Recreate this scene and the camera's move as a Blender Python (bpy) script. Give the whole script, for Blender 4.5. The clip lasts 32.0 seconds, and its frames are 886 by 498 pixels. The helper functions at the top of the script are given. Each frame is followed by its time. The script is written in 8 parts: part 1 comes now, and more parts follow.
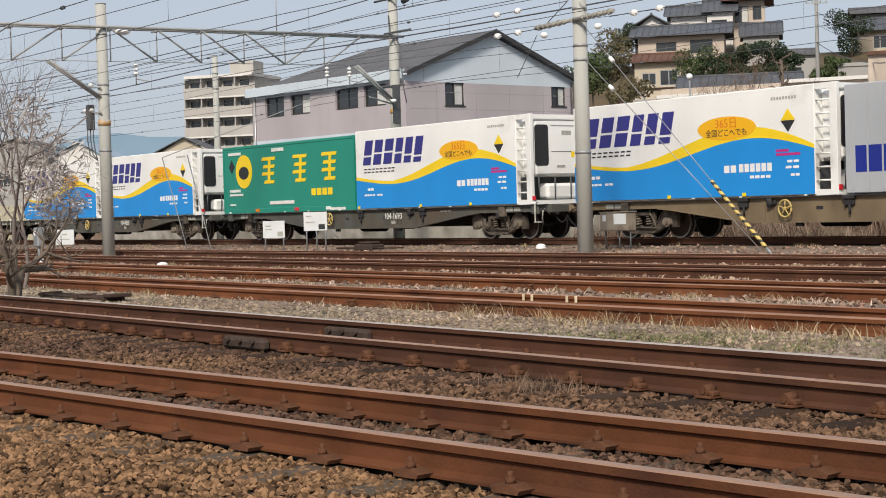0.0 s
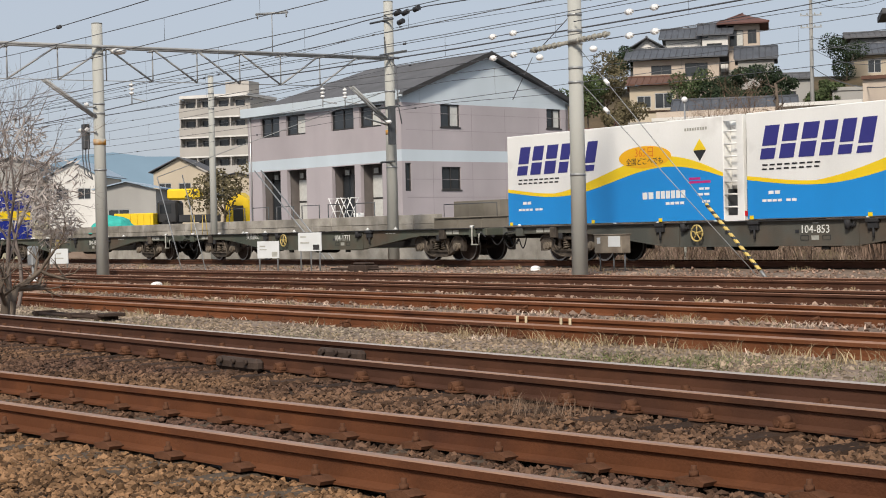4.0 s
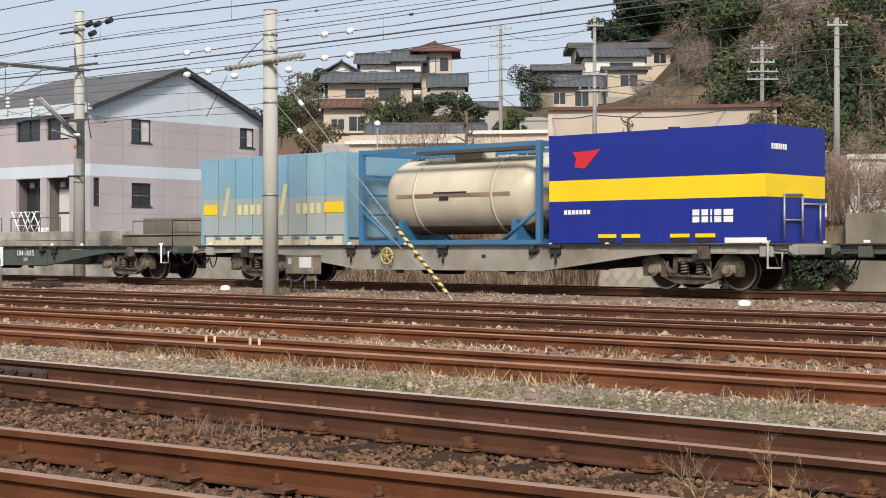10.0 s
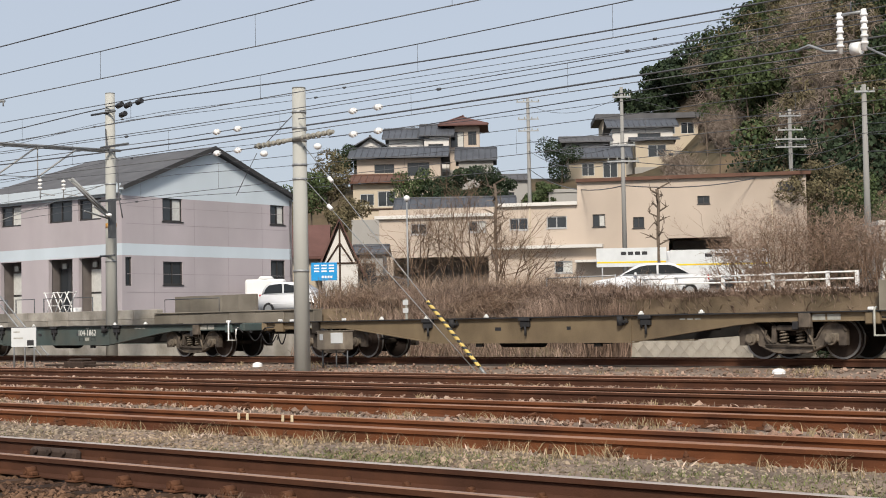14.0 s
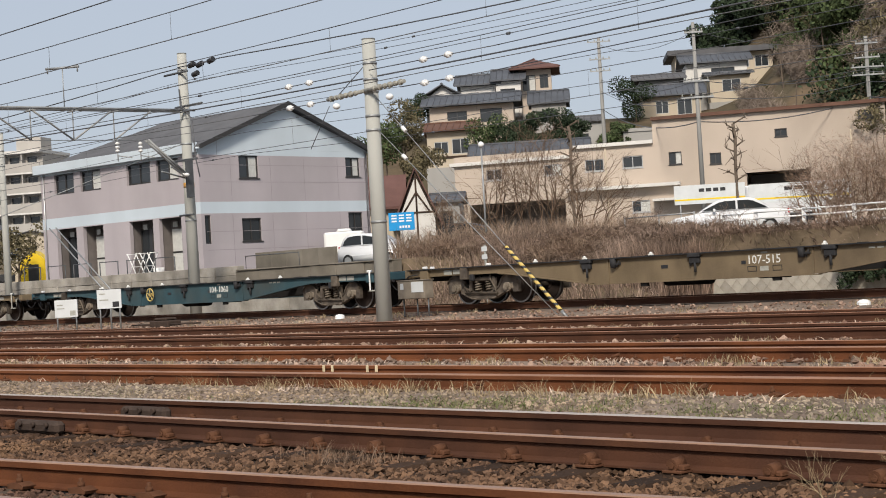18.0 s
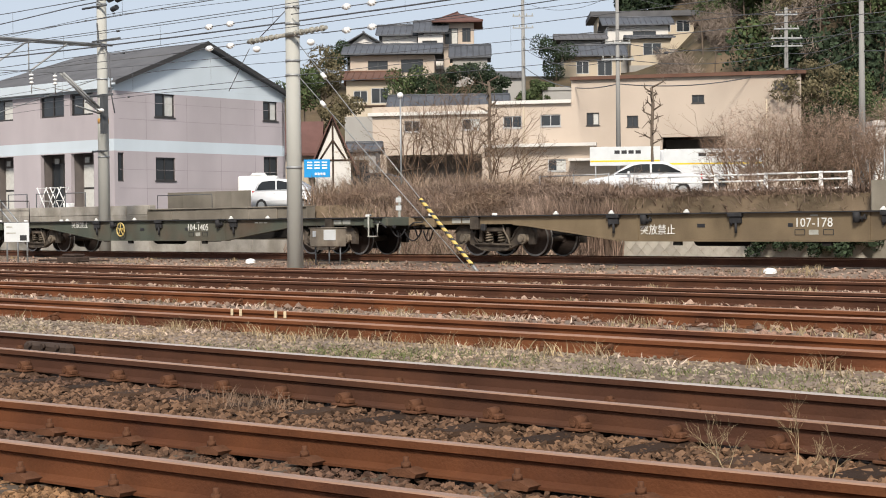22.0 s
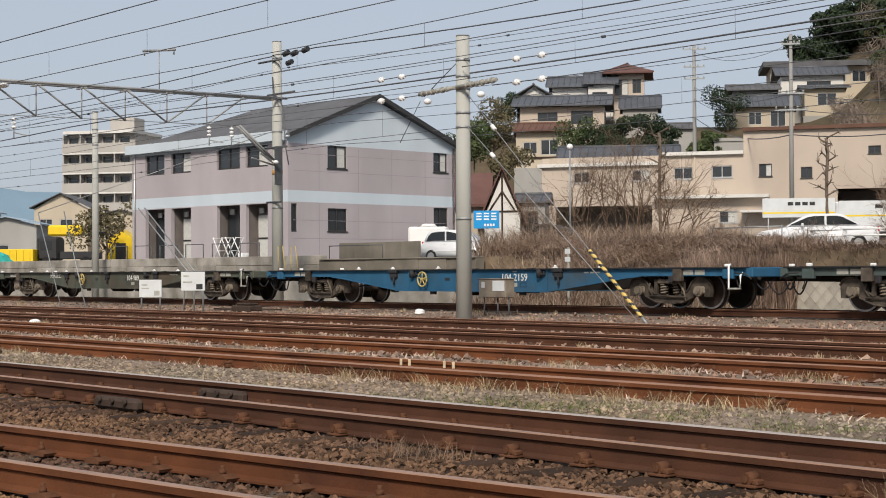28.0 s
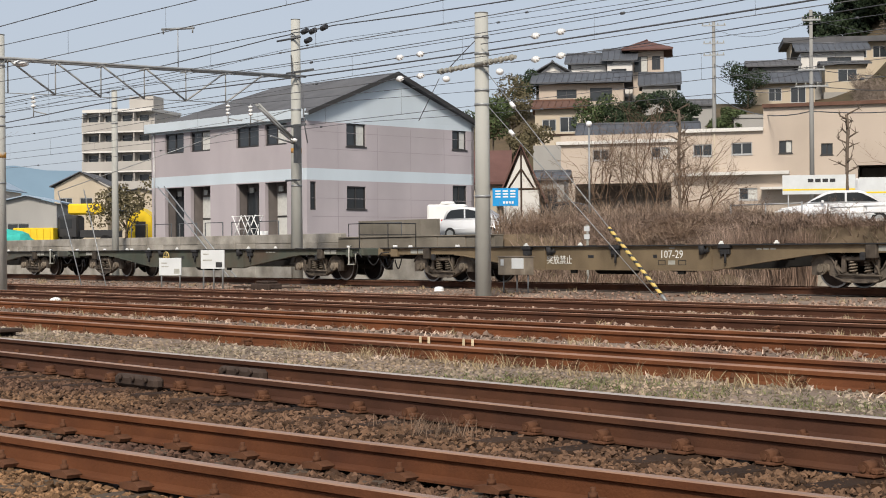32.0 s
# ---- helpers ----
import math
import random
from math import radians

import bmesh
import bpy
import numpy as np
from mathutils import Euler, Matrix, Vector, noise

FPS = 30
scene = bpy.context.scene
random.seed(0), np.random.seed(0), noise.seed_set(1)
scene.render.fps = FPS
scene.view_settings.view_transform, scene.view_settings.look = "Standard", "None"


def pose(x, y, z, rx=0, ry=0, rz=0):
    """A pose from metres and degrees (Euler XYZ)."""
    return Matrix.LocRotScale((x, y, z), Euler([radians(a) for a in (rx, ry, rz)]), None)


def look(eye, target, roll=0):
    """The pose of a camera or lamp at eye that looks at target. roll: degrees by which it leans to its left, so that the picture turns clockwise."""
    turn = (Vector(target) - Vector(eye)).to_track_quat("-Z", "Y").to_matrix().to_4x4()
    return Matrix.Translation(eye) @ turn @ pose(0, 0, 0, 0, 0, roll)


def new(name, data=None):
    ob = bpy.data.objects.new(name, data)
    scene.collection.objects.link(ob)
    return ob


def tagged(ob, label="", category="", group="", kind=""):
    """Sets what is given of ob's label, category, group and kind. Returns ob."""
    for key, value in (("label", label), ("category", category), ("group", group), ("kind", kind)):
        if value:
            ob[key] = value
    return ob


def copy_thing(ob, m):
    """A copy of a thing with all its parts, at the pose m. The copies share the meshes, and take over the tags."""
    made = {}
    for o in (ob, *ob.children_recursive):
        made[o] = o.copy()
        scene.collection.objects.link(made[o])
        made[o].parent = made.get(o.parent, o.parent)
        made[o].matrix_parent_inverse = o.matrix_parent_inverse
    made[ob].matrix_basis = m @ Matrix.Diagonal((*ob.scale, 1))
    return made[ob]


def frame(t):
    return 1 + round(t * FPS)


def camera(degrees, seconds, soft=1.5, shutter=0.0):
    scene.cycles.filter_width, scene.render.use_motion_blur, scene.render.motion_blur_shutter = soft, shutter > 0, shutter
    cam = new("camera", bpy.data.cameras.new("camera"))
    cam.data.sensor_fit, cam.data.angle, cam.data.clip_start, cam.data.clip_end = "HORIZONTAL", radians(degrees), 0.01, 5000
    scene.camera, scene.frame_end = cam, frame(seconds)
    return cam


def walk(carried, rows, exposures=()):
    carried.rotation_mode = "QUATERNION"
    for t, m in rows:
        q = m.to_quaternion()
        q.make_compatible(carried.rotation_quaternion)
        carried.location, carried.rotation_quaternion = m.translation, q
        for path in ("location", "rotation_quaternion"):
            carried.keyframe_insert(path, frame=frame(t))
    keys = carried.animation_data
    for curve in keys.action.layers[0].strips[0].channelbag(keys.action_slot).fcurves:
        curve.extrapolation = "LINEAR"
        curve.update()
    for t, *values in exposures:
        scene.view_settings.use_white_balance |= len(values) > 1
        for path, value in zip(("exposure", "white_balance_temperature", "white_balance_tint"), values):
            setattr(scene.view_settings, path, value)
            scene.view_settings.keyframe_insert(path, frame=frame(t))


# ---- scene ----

# ---- camera: held by hand at one spot beside the yard, panning ----
EYE = 0.989
cam = camera(31.28, 32.0, soft=1.0)
# the phone meters by what it sees: more light where the dark hill fills the view
EXPOSURES = [(0.0, 0.17), (2.0, 0.31), (3.0, 0.24), (5.0, 0.06), (6.5, 0.18), (8.0, 0.5), (9.0, 0.41), (10.0, 0.38), (11.0, 0.22), (13.0, 0.22), (16.0, 0.17), (17.0, 0.12), (19.0, 0.18), (21.0, 0.36), (23.0, 0.44), (24.0, 0.24), (25.5, 0.16), (28.0, 0.08), (30.0, 0.11), (31.0, 0.2), (32.0, 0.18)]
walk(cam, [
    (0.0, pose(0, 0, EYE, 88.600, 1.667, 54.053)),
    (0.5, pose(0, 0, EYE, 88.433, 1.932, 53.929)),
    (1.0, pose(0, 0, EYE, 87.966, 2.206, 53.839)),
    (1.5, pose(0, 0, EYE, 88.002, 2.293, 53.938)),
    (2.0, pose(0, 0, EYE, 88.103, 2.313, 54.271)),
    (2.5, pose(0, 0, EYE, 88.347, 2.420, 54.512)),
    (4.5, pose(0, 0, EYE, 89.997, 0.782, 53.456)),
    (5.0, pose(0, 0, EYE, 90.873, 0.576, 52.470)),
    (5.5, pose(0, 0, EYE, 91.251, 0.370, 50.791)),
    (6.0, pose(0, 0, EYE, 90.243, 0.195, 49.782)),
    (6.5, pose(0, 0, EYE, 90.662, -0.634, 47.454)),
    (7.0, pose(0, 0, EYE, 89.588, -0.777, 44.612)),
    (7.5, pose(0, 0, EYE, 89.037, -0.628, 44.656)),
    (8.0, pose(0, 0, EYE, 88.942, 0.087, 44.417)),
    (8.5, pose(0, 0, EYE, 88.766, 0.472, 44.775)),
    (9.0, pose(0, 0, EYE, 89.190, 0.630, 44.780)),
    (9.5, pose(0, 0, EYE, 89.322, 0.230, 43.834)),
    (10.0, pose(0, 0, EYE, 89.979, 0.046, 42.718)),
    (10.5, pose(0, 0, EYE, 90.403, 0.093, 42.212)),
    (11.0, pose(0, 0, EYE, 90.736, 0.098, 42.397)),
    (11.5, pose(0, 0, EYE, 90.501, 0.107, 42.556)),
    (12.0, pose(0, 0, EYE, 90.659, 0.232, 42.128)),
    (12.5, pose(0, 0, EYE, 90.786, 0.382, 42.393)),
    (13.0, pose(0, 0, EYE, 91.196, 0.217, 42.151)),
    (13.5, pose(0, 0, EYE, 92.475, 0.428, 43.436)),
    (15.5, pose(0, 0, EYE, 91.602, 2.560, 44.031)),
    (16.0, pose(0, 0, EYE, 90.620, 2.926, 45.531)),
    (16.5, pose(0, 0, EYE, 90.659, 2.937, 46.749)),
    (17.0, pose(0, 0, EYE, 90.732, 2.804, 47.286)),
    (17.5, pose(0, 0, EYE, 90.681, 2.968, 47.275)),
    (18.0, pose(0, 0, EYE, 90.821, 3.401, 46.729)),
    (18.5, pose(0, 0, EYE, 90.688, 3.398, 45.062)),
    (19.0, pose(0, 0, EYE, 90.647, 2.917, 43.717)),
    (19.5, pose(0, 0, EYE, 90.653, 2.393, 42.089)),
    (20.0, pose(0, 0, EYE, 90.466, 1.519, 41.500)),
    (20.5, pose(0, 0, EYE, 90.009, 0.657, 41.808)),
    (21.0, pose(0, 0, EYE, 89.631, 0.376, 42.671)),
    (21.5, pose(0, 0, EYE, 88.971, 0.455, 43.292)),
    (22.0, pose(0, 0, EYE, 88.944, 0.657, 43.592)),
    (22.5, pose(0, 0, EYE, 88.794, 0.706, 43.127)),
    (23.0, pose(0, 0, EYE, 89.517, 0.290, 42.041)),
    (23.5, pose(0, 0, EYE, 89.994, -0.030, 42.250)),
    (24.0, pose(0, 0, EYE, 90.459, -0.204, 43.107)),
    (24.5, pose(0, 0, EYE, 91.053, -0.332, 43.710)),
    (26.5, pose(0, 0, EYE, 90.712, -0.672, 46.527)),
    (27.0, pose(0, 0, EYE, 90.436, -0.319, 47.915)),
    (27.5, pose(0, 0, EYE, 90.357, 0.073, 48.672)),
    (28.0, pose(0, 0, EYE, 90.848, 0.318, 49.698)),
    (28.5, pose(0, 0, EYE, 90.745, 0.463, 50.322)),
    (29.0, pose(0, 0, EYE, 90.582, 0.542, 49.273)),
    (29.5, pose(0, 0, EYE, 90.925, 0.474, 48.655)),
    (30.0, pose(0, 0, EYE, 90.635, 0.085, 48.818)),
    (30.5, pose(0, 0, EYE, 89.759, 0.288, 49.422)),
    (31.0, pose(0, 0, EYE, 89.966, 0.362, 49.924)),
    (31.5, pose(0, 0, EYE, 89.981, 0.401, 50.230)),
    (32.0, pose(0, 0, EYE, 90.045, 0.431, 50.390)),
], EXPOSURES)


# ---- light: bright haze, soft sun from behind the camera ----
SUN_EL, SUN_AZ = 40.0, 140.0   # degrees; azimuth clockwise from +y
world = bpy.data.worlds.new("hazy_sky")
scene.world = world
world.use_nodes = True
wn, wl = world.node_tree.nodes, world.node_tree.links
wn.clear()
w_out = wn.new("ShaderNodeOutputWorld")
w_bg = wn.new("ShaderNodeBackground")
w_sky = wn.new("ShaderNodeTexSky")
w_sky.sky_type = 'NISHITA'
w_sky.sun_disc = False
w_sky.sun_elevation = radians(SUN_EL)
w_sky.sun_rotation = radians(SUN_AZ)
w_sky.air_density, w_sky.dust_density, w_sky.ozone_density = 1.0, 2.5, 1.5
w_mix = wn.new("ShaderNodeMix")
w_mix.data_type = 'RGBA'
w_mix.inputs["Factor"].default_value = 0.72
w_mix.inputs["B"].default_value = (5.75, 6.25, 7.15, 1)   # thin high cloud
wl.new(w_sky.outputs["Color"], w_mix.inputs["A"])
wl.new(w_mix.outputs["Result"], w_bg.inputs["Color"])
w_bg.inputs["Strength"].default_value = 0.092
wl.new(w_bg.outputs["Background"], w_out.inputs["Surface"])
sun = new("sun", bpy.data.lights.new("sun", 'SUN'))
sun.data.energy, sun.data.angle, sun.data.color = 3.4, radians(11), (1.0, 0.91, 0.8)
az, el = radians(SUN_AZ), radians(SUN_EL)
sun.matrix_world = look((0, 0, 40), Vector((0, 0, 40)) - Vector((math.sin(az) * math.cos(el), math.cos(az) * math.cos(el), math.sin(el))))


# ---- materials ----
def material(name, rgb, rough=0.8, metal=0.0, scale=6.0, vary=0.25, fine=60.0, bump=0.15, spot=None, spot_at=0.55, spot_soft=0.12, streak=0.0, per_piece=0.0, spec=0.5):
    """A surface with variation at two scales, fine relief, an optional second colour in patches, streaks down a wall, and a piece by piece change."""
    m = bpy.data.materials.new(name)
    m.use_nodes = True
    n, l = m.node_tree.nodes, m.node_tree.links
    b = n["Principled BSDF"]
    b.inputs["Roughness"].default_value = rough
    b.inputs["Metallic"].default_value = metal
    b.inputs["Specular IOR Level"].default_value = spec if rough < 0.7 else 0.16
    geo = n.new("ShaderNodeTexCoord")
    big, small = n.new("ShaderNodeTexNoise"), n.new("ShaderNodeTexNoise")
    big.inputs["Scale"].default_value, big.inputs["Detail"].default_value = scale, 5
    small.inputs["Scale"].default_value, small.inputs["Detail"].default_value = fine, 3
    l.new(geo.outputs["Object"], big.inputs["Vector"])
    l.new(geo.outputs["Object"], small.inputs["Vector"])
    if streak:
        mp = n.new("ShaderNodeMapping")
        mp.inputs["Scale"].default_value = (1, 1, 1 / (1 + streak))
        l.new(geo.outputs["Object"], mp.inputs["Vector"])
        l.new(mp.outputs["Vector"], big.inputs["Vector"])
    add = n.new("ShaderNodeMath")
    add.operation = 'MULTIPLY_ADD'
    add.inputs[1].default_value = 0.35
    l.new(small.outputs["Fac"], add.inputs[0])
    l.new(big.outputs["Fac"], add.inputs[2])
    ramp = n.new("ShaderNodeMapRange")
    ramp.inputs["From Min"].default_value, ramp.inputs["From Max"].default_value = 0.4, 0.95
    ramp.inputs["To Min"].default_value, ramp.inputs["To Max"].default_value = 1 - vary, 1 + vary
    l.new(add.outputs["Value"], ramp.inputs["Value"])
    val = ramp.outputs["Result"]
    if per_piece:
        ri = n.new("ShaderNodeObjectInfo") if per_piece > 0 else n.new("ShaderNodeNewGeometry")
        mr = n.new("ShaderNodeMapRange")
        mr.inputs["To Min"].default_value, mr.inputs["To Max"].default_value = 1 - abs(per_piece), 1 + abs(per_piece)
        l.new(ri.outputs["Random" if per_piece > 0 else "Random Per Island"], mr.inputs["Value"])
        mu = n.new("ShaderNodeMath")
        mu.operation = 'MULTIPLY'
        l.new(val, mu.inputs[0])
        l.new(mr.outputs["Result"], mu.inputs[1])
        val = mu.outputs["Value"]
    base = n.new("ShaderNodeMix")
    base.data_type = 'RGBA'
    base.blend_type = 'MULTIPLY'
    base.inputs["Factor"].default_value = 1.0
    base.inputs["A"].default_value = (*rgb, 1)
    l.new(val, base.inputs["B"])
    col = base.outputs["Result"]
    if spot:
        sn = n.new("ShaderNodeTexNoise")
        sn.inputs["Scale"].default_value, sn.inputs["Detail"].default_value = scale * 0.6, 6
        off = n.new("ShaderNodeVectorMath")
        off.inputs[1].default_value = (7.3, 2.1, 4.4)
        l.new(geo.outputs["Object"], off.inputs[0])
        l.new(off.outputs["Vector"], sn.inputs["Vector"])
        sr = n.new("ShaderNodeMapRange")
        sr.inputs["From Min"].default_value, sr.inputs["From Max"].default_value = spot_at - spot_soft, spot_at + spot_soft
        l.new(sn.outputs["Fac"], sr.inputs["Value"])
        mx = n.new("ShaderNodeMix")
        mx.data_type = 'RGBA'
        l.new(sr.outputs["Result"], mx.inputs["Factor"])
        l.new(col, mx.inputs["A"])
        sm = n.new("ShaderNodeMix")
        sm.data_type = 'RGBA'
        sm.blend_type = 'MULTIPLY'
        sm.inputs["Factor"].default_value = 1.0
        sm.inputs["A"].default_value = (*spot, 1)
        l.new(val, sm.inputs["B"])
        l.new(sm.outputs["Result"], mx.inputs["B"])
        col = mx.outputs["Result"]
    l.new(col, b.inputs["Base Color"])
    if bump:
        bp = n.new("ShaderNodeBump")
        bp.inputs["Strength"].default_value = bump
        bp.inputs["Distance"].default_value = 0.02
        l.new(small.outputs["Fac"], bp.inputs["Height"])
        l.new(bp.outputs["Normal"], b.inputs["Normal"])
    return m


M = {}
# bed coloured very dark, to stand for shade in the gaps between stones
M["ballast"] = material("ballast_bed_gap_shade", (0.04, 0.026, 0.018), 0.95, 0, 1.3, 0.35, 45, 0.8, spot=(0.06, 0.043, 0.033), spot_at=0.58)
M["ballast_pale"] = material("pale_gravel", (0.24, 0.185, 0.145), 0.95, 0, 0.8, 0.35, 30, 0.8, spot=(0.16, 0.115, 0.088), spot_at=0.55)
M["stone"] = material("ballast_stone", (0.175, 0.1, 0.052), 0.9, 0, 8, 0.3, 90, 0.35, per_piece=-0.75)
M["stone_grey"] = material("grey_ballast_stone", (0.235, 0.178, 0.125), 0.92, 0, 0.6, 0.35, 90, 0.3, spot=(0.27, 0.225, 0.17), spot_at=0.52, per_piece=-0.6)
M["stone_dark"] = material("dark_ballast_stone", (0.085, 0.056, 0.044), 0.9, 0, 8, 0.25, 90, 0.35, per_piece=-0.6)
M["rail_rust"] = material("rusty_rail_web", (0.128, 0.048, 0.021), 0.85, 0.1, 2.5, 0.25, 70, 0.25, spot=(0.07, 0.028, 0.016), spot_at=0.6)
M["rail_brown"] = material("brown_rail_web", (0.075, 0.034, 0.021), 0.85, 0.1, 2.5, 0.25, 70, 0.25, spot=(0.1, 0.043, 0.023), spot_at=0.6)
M["rail_head"] = material("worn_rail_head", (0.36, 0.21, 0.135), 0.45, 0.35, 3.0, 0.15, 80, 0.08)
M["rail_head_dull"] = material("rusted_rail_head", (0.31, 0.16, 0.095), 0.6, 0.2, 1.2, 0.3, 80, 0.1)
M["rail_head_bright"] = material("polished_rail_head", (0.42, 0.36, 0.32), 0.5, 0.2, 2.0, 0.15, 80, 0.05)
M["rail_orange"] = material("orange_rust_rail_web", (0.165, 0.062, 0.027), 0.85, 0.1, 1.5, 0.3, 70, 0.25, spot=(0.085, 0.034, 0.02), spot_at=0.57)
M["clip"] = material("rail_fastening", (0.115, 0.052, 0.028), 0.85, 0.1, 10, 0.3, 90, 0.3)
M["sleeper"] = material("weathered_sleeper", (0.1, 0.075, 0.055), 0.9, 0, 3, 0.35, 50, 0.5)
M["sleeper_dark"] = material("dark_tarred_sleeper", (0.055, 0.032, 0.02), 0.92, 0, 3, 0.4, 50, 0.6, per_piece=0.4)
M["stained"] = material("stained_old_concrete", (0.27, 0.245, 0.2), 0.92, 0, 0.9, 0.25, 40, 0.3, spot=(0.15, 0.135, 0.105), spot_at=0.52, streak=5)
M["cream_wall"] = material("cream_wall_paint", (0.5, 0.46, 0.33), 0.9, 0, 0.6, 0.12, 40, 0.2, spot=(0.4, 0.36, 0.26), spot_at=0.58, streak=3)
M["stained_dark"] = material("dark_stained_concrete", (0.2, 0.178, 0.145), 0.92, 0, 0.9, 0.25, 40, 0.3, spot=(0.14, 0.125, 0.1), spot_at=0.52, per_piece=0.08)
M["gantry_grey"] = material("weathered_gantry_steel", (0.33, 0.335, 0.33), 0.7, 0.1, 3, 0.2, 60, 0.1)
M["marker_cream"] = material("cream_marker_paint", (0.6, 0.5, 0.33), 0.7, 0, 9, 0.2, 60, 0.1)
M["wall_old"] = material("mottled_old_wall", (0.35, 0.325, 0.285), 0.92, 0, 1.6, 0.3, 22, 0.5, spot=(0.24, 0.22, 0.185), spot_at=0.52, spot_soft=0.1, per_piece=0.13)
M["pole_grey"] = material("grey_utility_pole", (0.27, 0.265, 0.25), 0.9, 0, 1.2, 0.15, 60, 0.2, streak=4)
M["concrete"] = material("weathered_concrete", (0.4, 0.385, 0.35), 0.9, 0, 0.7, 0.18, 40, 0.3, spot=(0.26, 0.25, 0.22), spot_at=0.6, streak=3)
M["pole"] = material("spun_concrete_pole", (0.42, 0.42, 0.385), 0.85, 0, 1.2, 0.12, 60, 0.2, streak=4)
M["pole_dark"] = material("dark_pole_cap", (0.2, 0.2, 0.185), 0.85, 0, 4, 0.2, 60, 0.2)
M["steel"] = material("galvanised_steel", (0.33, 0.34, 0.34), 0.55, 0.6, 4, 0.2, 60, 0.1)
M["steel_dark"] = material("dark_steel", (0.1, 0.105, 0.11), 0.6, 0.4, 4, 0.2, 60, 0.1)
M["wire"] = material("overhead_wire", (0.1, 0.102, 0.108), 0.6, 0.4, 4, 0.1, 60, 0)
M["insulator"] = material("white_porcelain", (0.82, 0.82, 0.8), 0.25, 0, 8, 0.05, 60, 0)
M["board_white"] = material("dull_white_board", (0.6, 0.62, 0.62), 0.6, 0, 2, 0.1, 60, 0.03)
M["case_grey"] = material("grey_brown_case_paint", (0.24, 0.205, 0.16), 0.8, 0, 4, 0.2, 60, 0.1, spot=(0.17, 0.14, 0.11), spot_at=0.55)
M["white"] = material("white_paint", (0.8, 0.8, 0.78), 0.5, 0, 2, 0.06, 60, 0.03)
M["yellow"] = material("yellow_paint", (0.78, 0.52, 0.02), 0.5, 0, 3, 0.08, 60, 0.03)
M["guard_yellow"] = material("faded_guard_yellow", (0.62, 0.45, 0.12), 0.6, 0, 3, 0.15, 60, 0.03)
M["black"] = material("black_paint", (0.02, 0.02, 0.022), 0.5, 0, 3, 0.2, 60, 0.05)
M["rubber"] = material("rubber", (0.025, 0.025, 0.026), 0.8, 0, 5, 0.3, 60, 0.1)


def glass(name, rgb=(0.03, 0.035, 0.04), rough=0.06):
    m = bpy.data.materials.new(name)
    m.use_nodes = True
    b = m.node_tree.nodes["Principled BSDF"]
    b.inputs["Base Color"].default_value = (*rgb, 1)
    b.inputs["Roughness"].default_value = rough
    b.inputs["Specular IOR Level"].default_value = 0.6
    return m


M["glass"] = glass("window_glass")


# ---- mesh helpers ----
def finish(name, bm, mat, smooth=False):
    me = bpy.data.meshes.new(name)
    bm.to_mesh(me)
    bm.free()
    for one in (mat if isinstance(mat, (list, tuple)) else [mat]):
        me.materials.append(one)
    if smooth:
        me.polygons.foreach_set("use_smooth", [True] * len(me.polygons))
    return me


def part(name, bm, mat, parent, label="", smooth=False):
    """One mesh object under a thing or a part."""
    ob = new(name, finish(name, bm, mat, smooth))
    ob.parent = parent
    if label:
        tagged(ob, label)
    return ob


def thing(name, label, category, m=None, group="", kind=""):
    ob = new(name)
    ob.empty_display_size = 0.1
    if m is not None:
        ob.matrix_world = m
    return tagged(ob, label, category, group, kind)


def solid(name, bm, mat, label, category="", m=None, group="", kind="", smooth=False):
    ob = new(name, finish(name, bm, mat, smooth))
    if m is not None:
        ob.matrix_world = m
    return tagged(ob, label, category, group, kind)


BOX_F = ((0, 3, 2, 1), (4, 5, 6, 7), (0, 1, 5, 4), (1, 2, 6, 5), (2, 3, 7, 6), (3, 0, 4, 7))


def bx(bm, x0, x1, y0, y1, z0, z1, bevel=0.0, mi=0):
    v = [bm.verts.new(c) for c in ((x0, y0, z0), (x1, y0, z0), (x1, y1, z0), (x0, y1, z0), (x0, y0, z1), (x1, y0, z1), (x1, y1, z1), (x0, y1, z1))]
    fs = [bm.faces.new([v[i] for i in f]) for f in BOX_F]
    for f in fs:
        f.material_index = mi
    if bevel:
        es = list({e for f in fs for e in f.edges})
        bmesh.ops.bevel(bm, geom=es, offset=bevel, segments=1, affect='EDGES', profile=0.5)
    return bm


def box(x0, x1, y0, y1, z0, z1, bevel=0.0):
    return bx(bmesh.new(), x0, x1, y0, y1, z0, z1, bevel)


def rod(bm, a, b, r, n=8, r2=None, caps=True, mi=0):
    """A round bar from a to b, tapering from r to r2."""
    a, b = Vector(a), Vector(b)
    r2 = r if r2 is None else r2
    d = (b - a).normalized()
    u = d.cross(Vector((0, 0, 1)) if abs(d.z) < 0.95 else Vector((1, 0, 0))).normalized()
    w = d.cross(u)
    ra, rb = [], []
    for i in range(n):
        c, s = math.cos(2 * math.pi * i / n), math.sin(2 * math.pi * i / n)
        ra.append(bm.verts.new(a + (u * c + w * s) * r))
        rb.append(bm.verts.new(b + (u * c + w * s) * r2))
    for i in range(n):
        f = bm.faces.new((ra[i], ra[(i + 1) % n], rb[(i + 1) % n], rb[i]))
        f.smooth = True
        f.material_index = mi
    if caps:
        bm.faces.new(ra[::-1]).material_index = mi
        bm.faces.new(rb).material_index = mi
    return bm


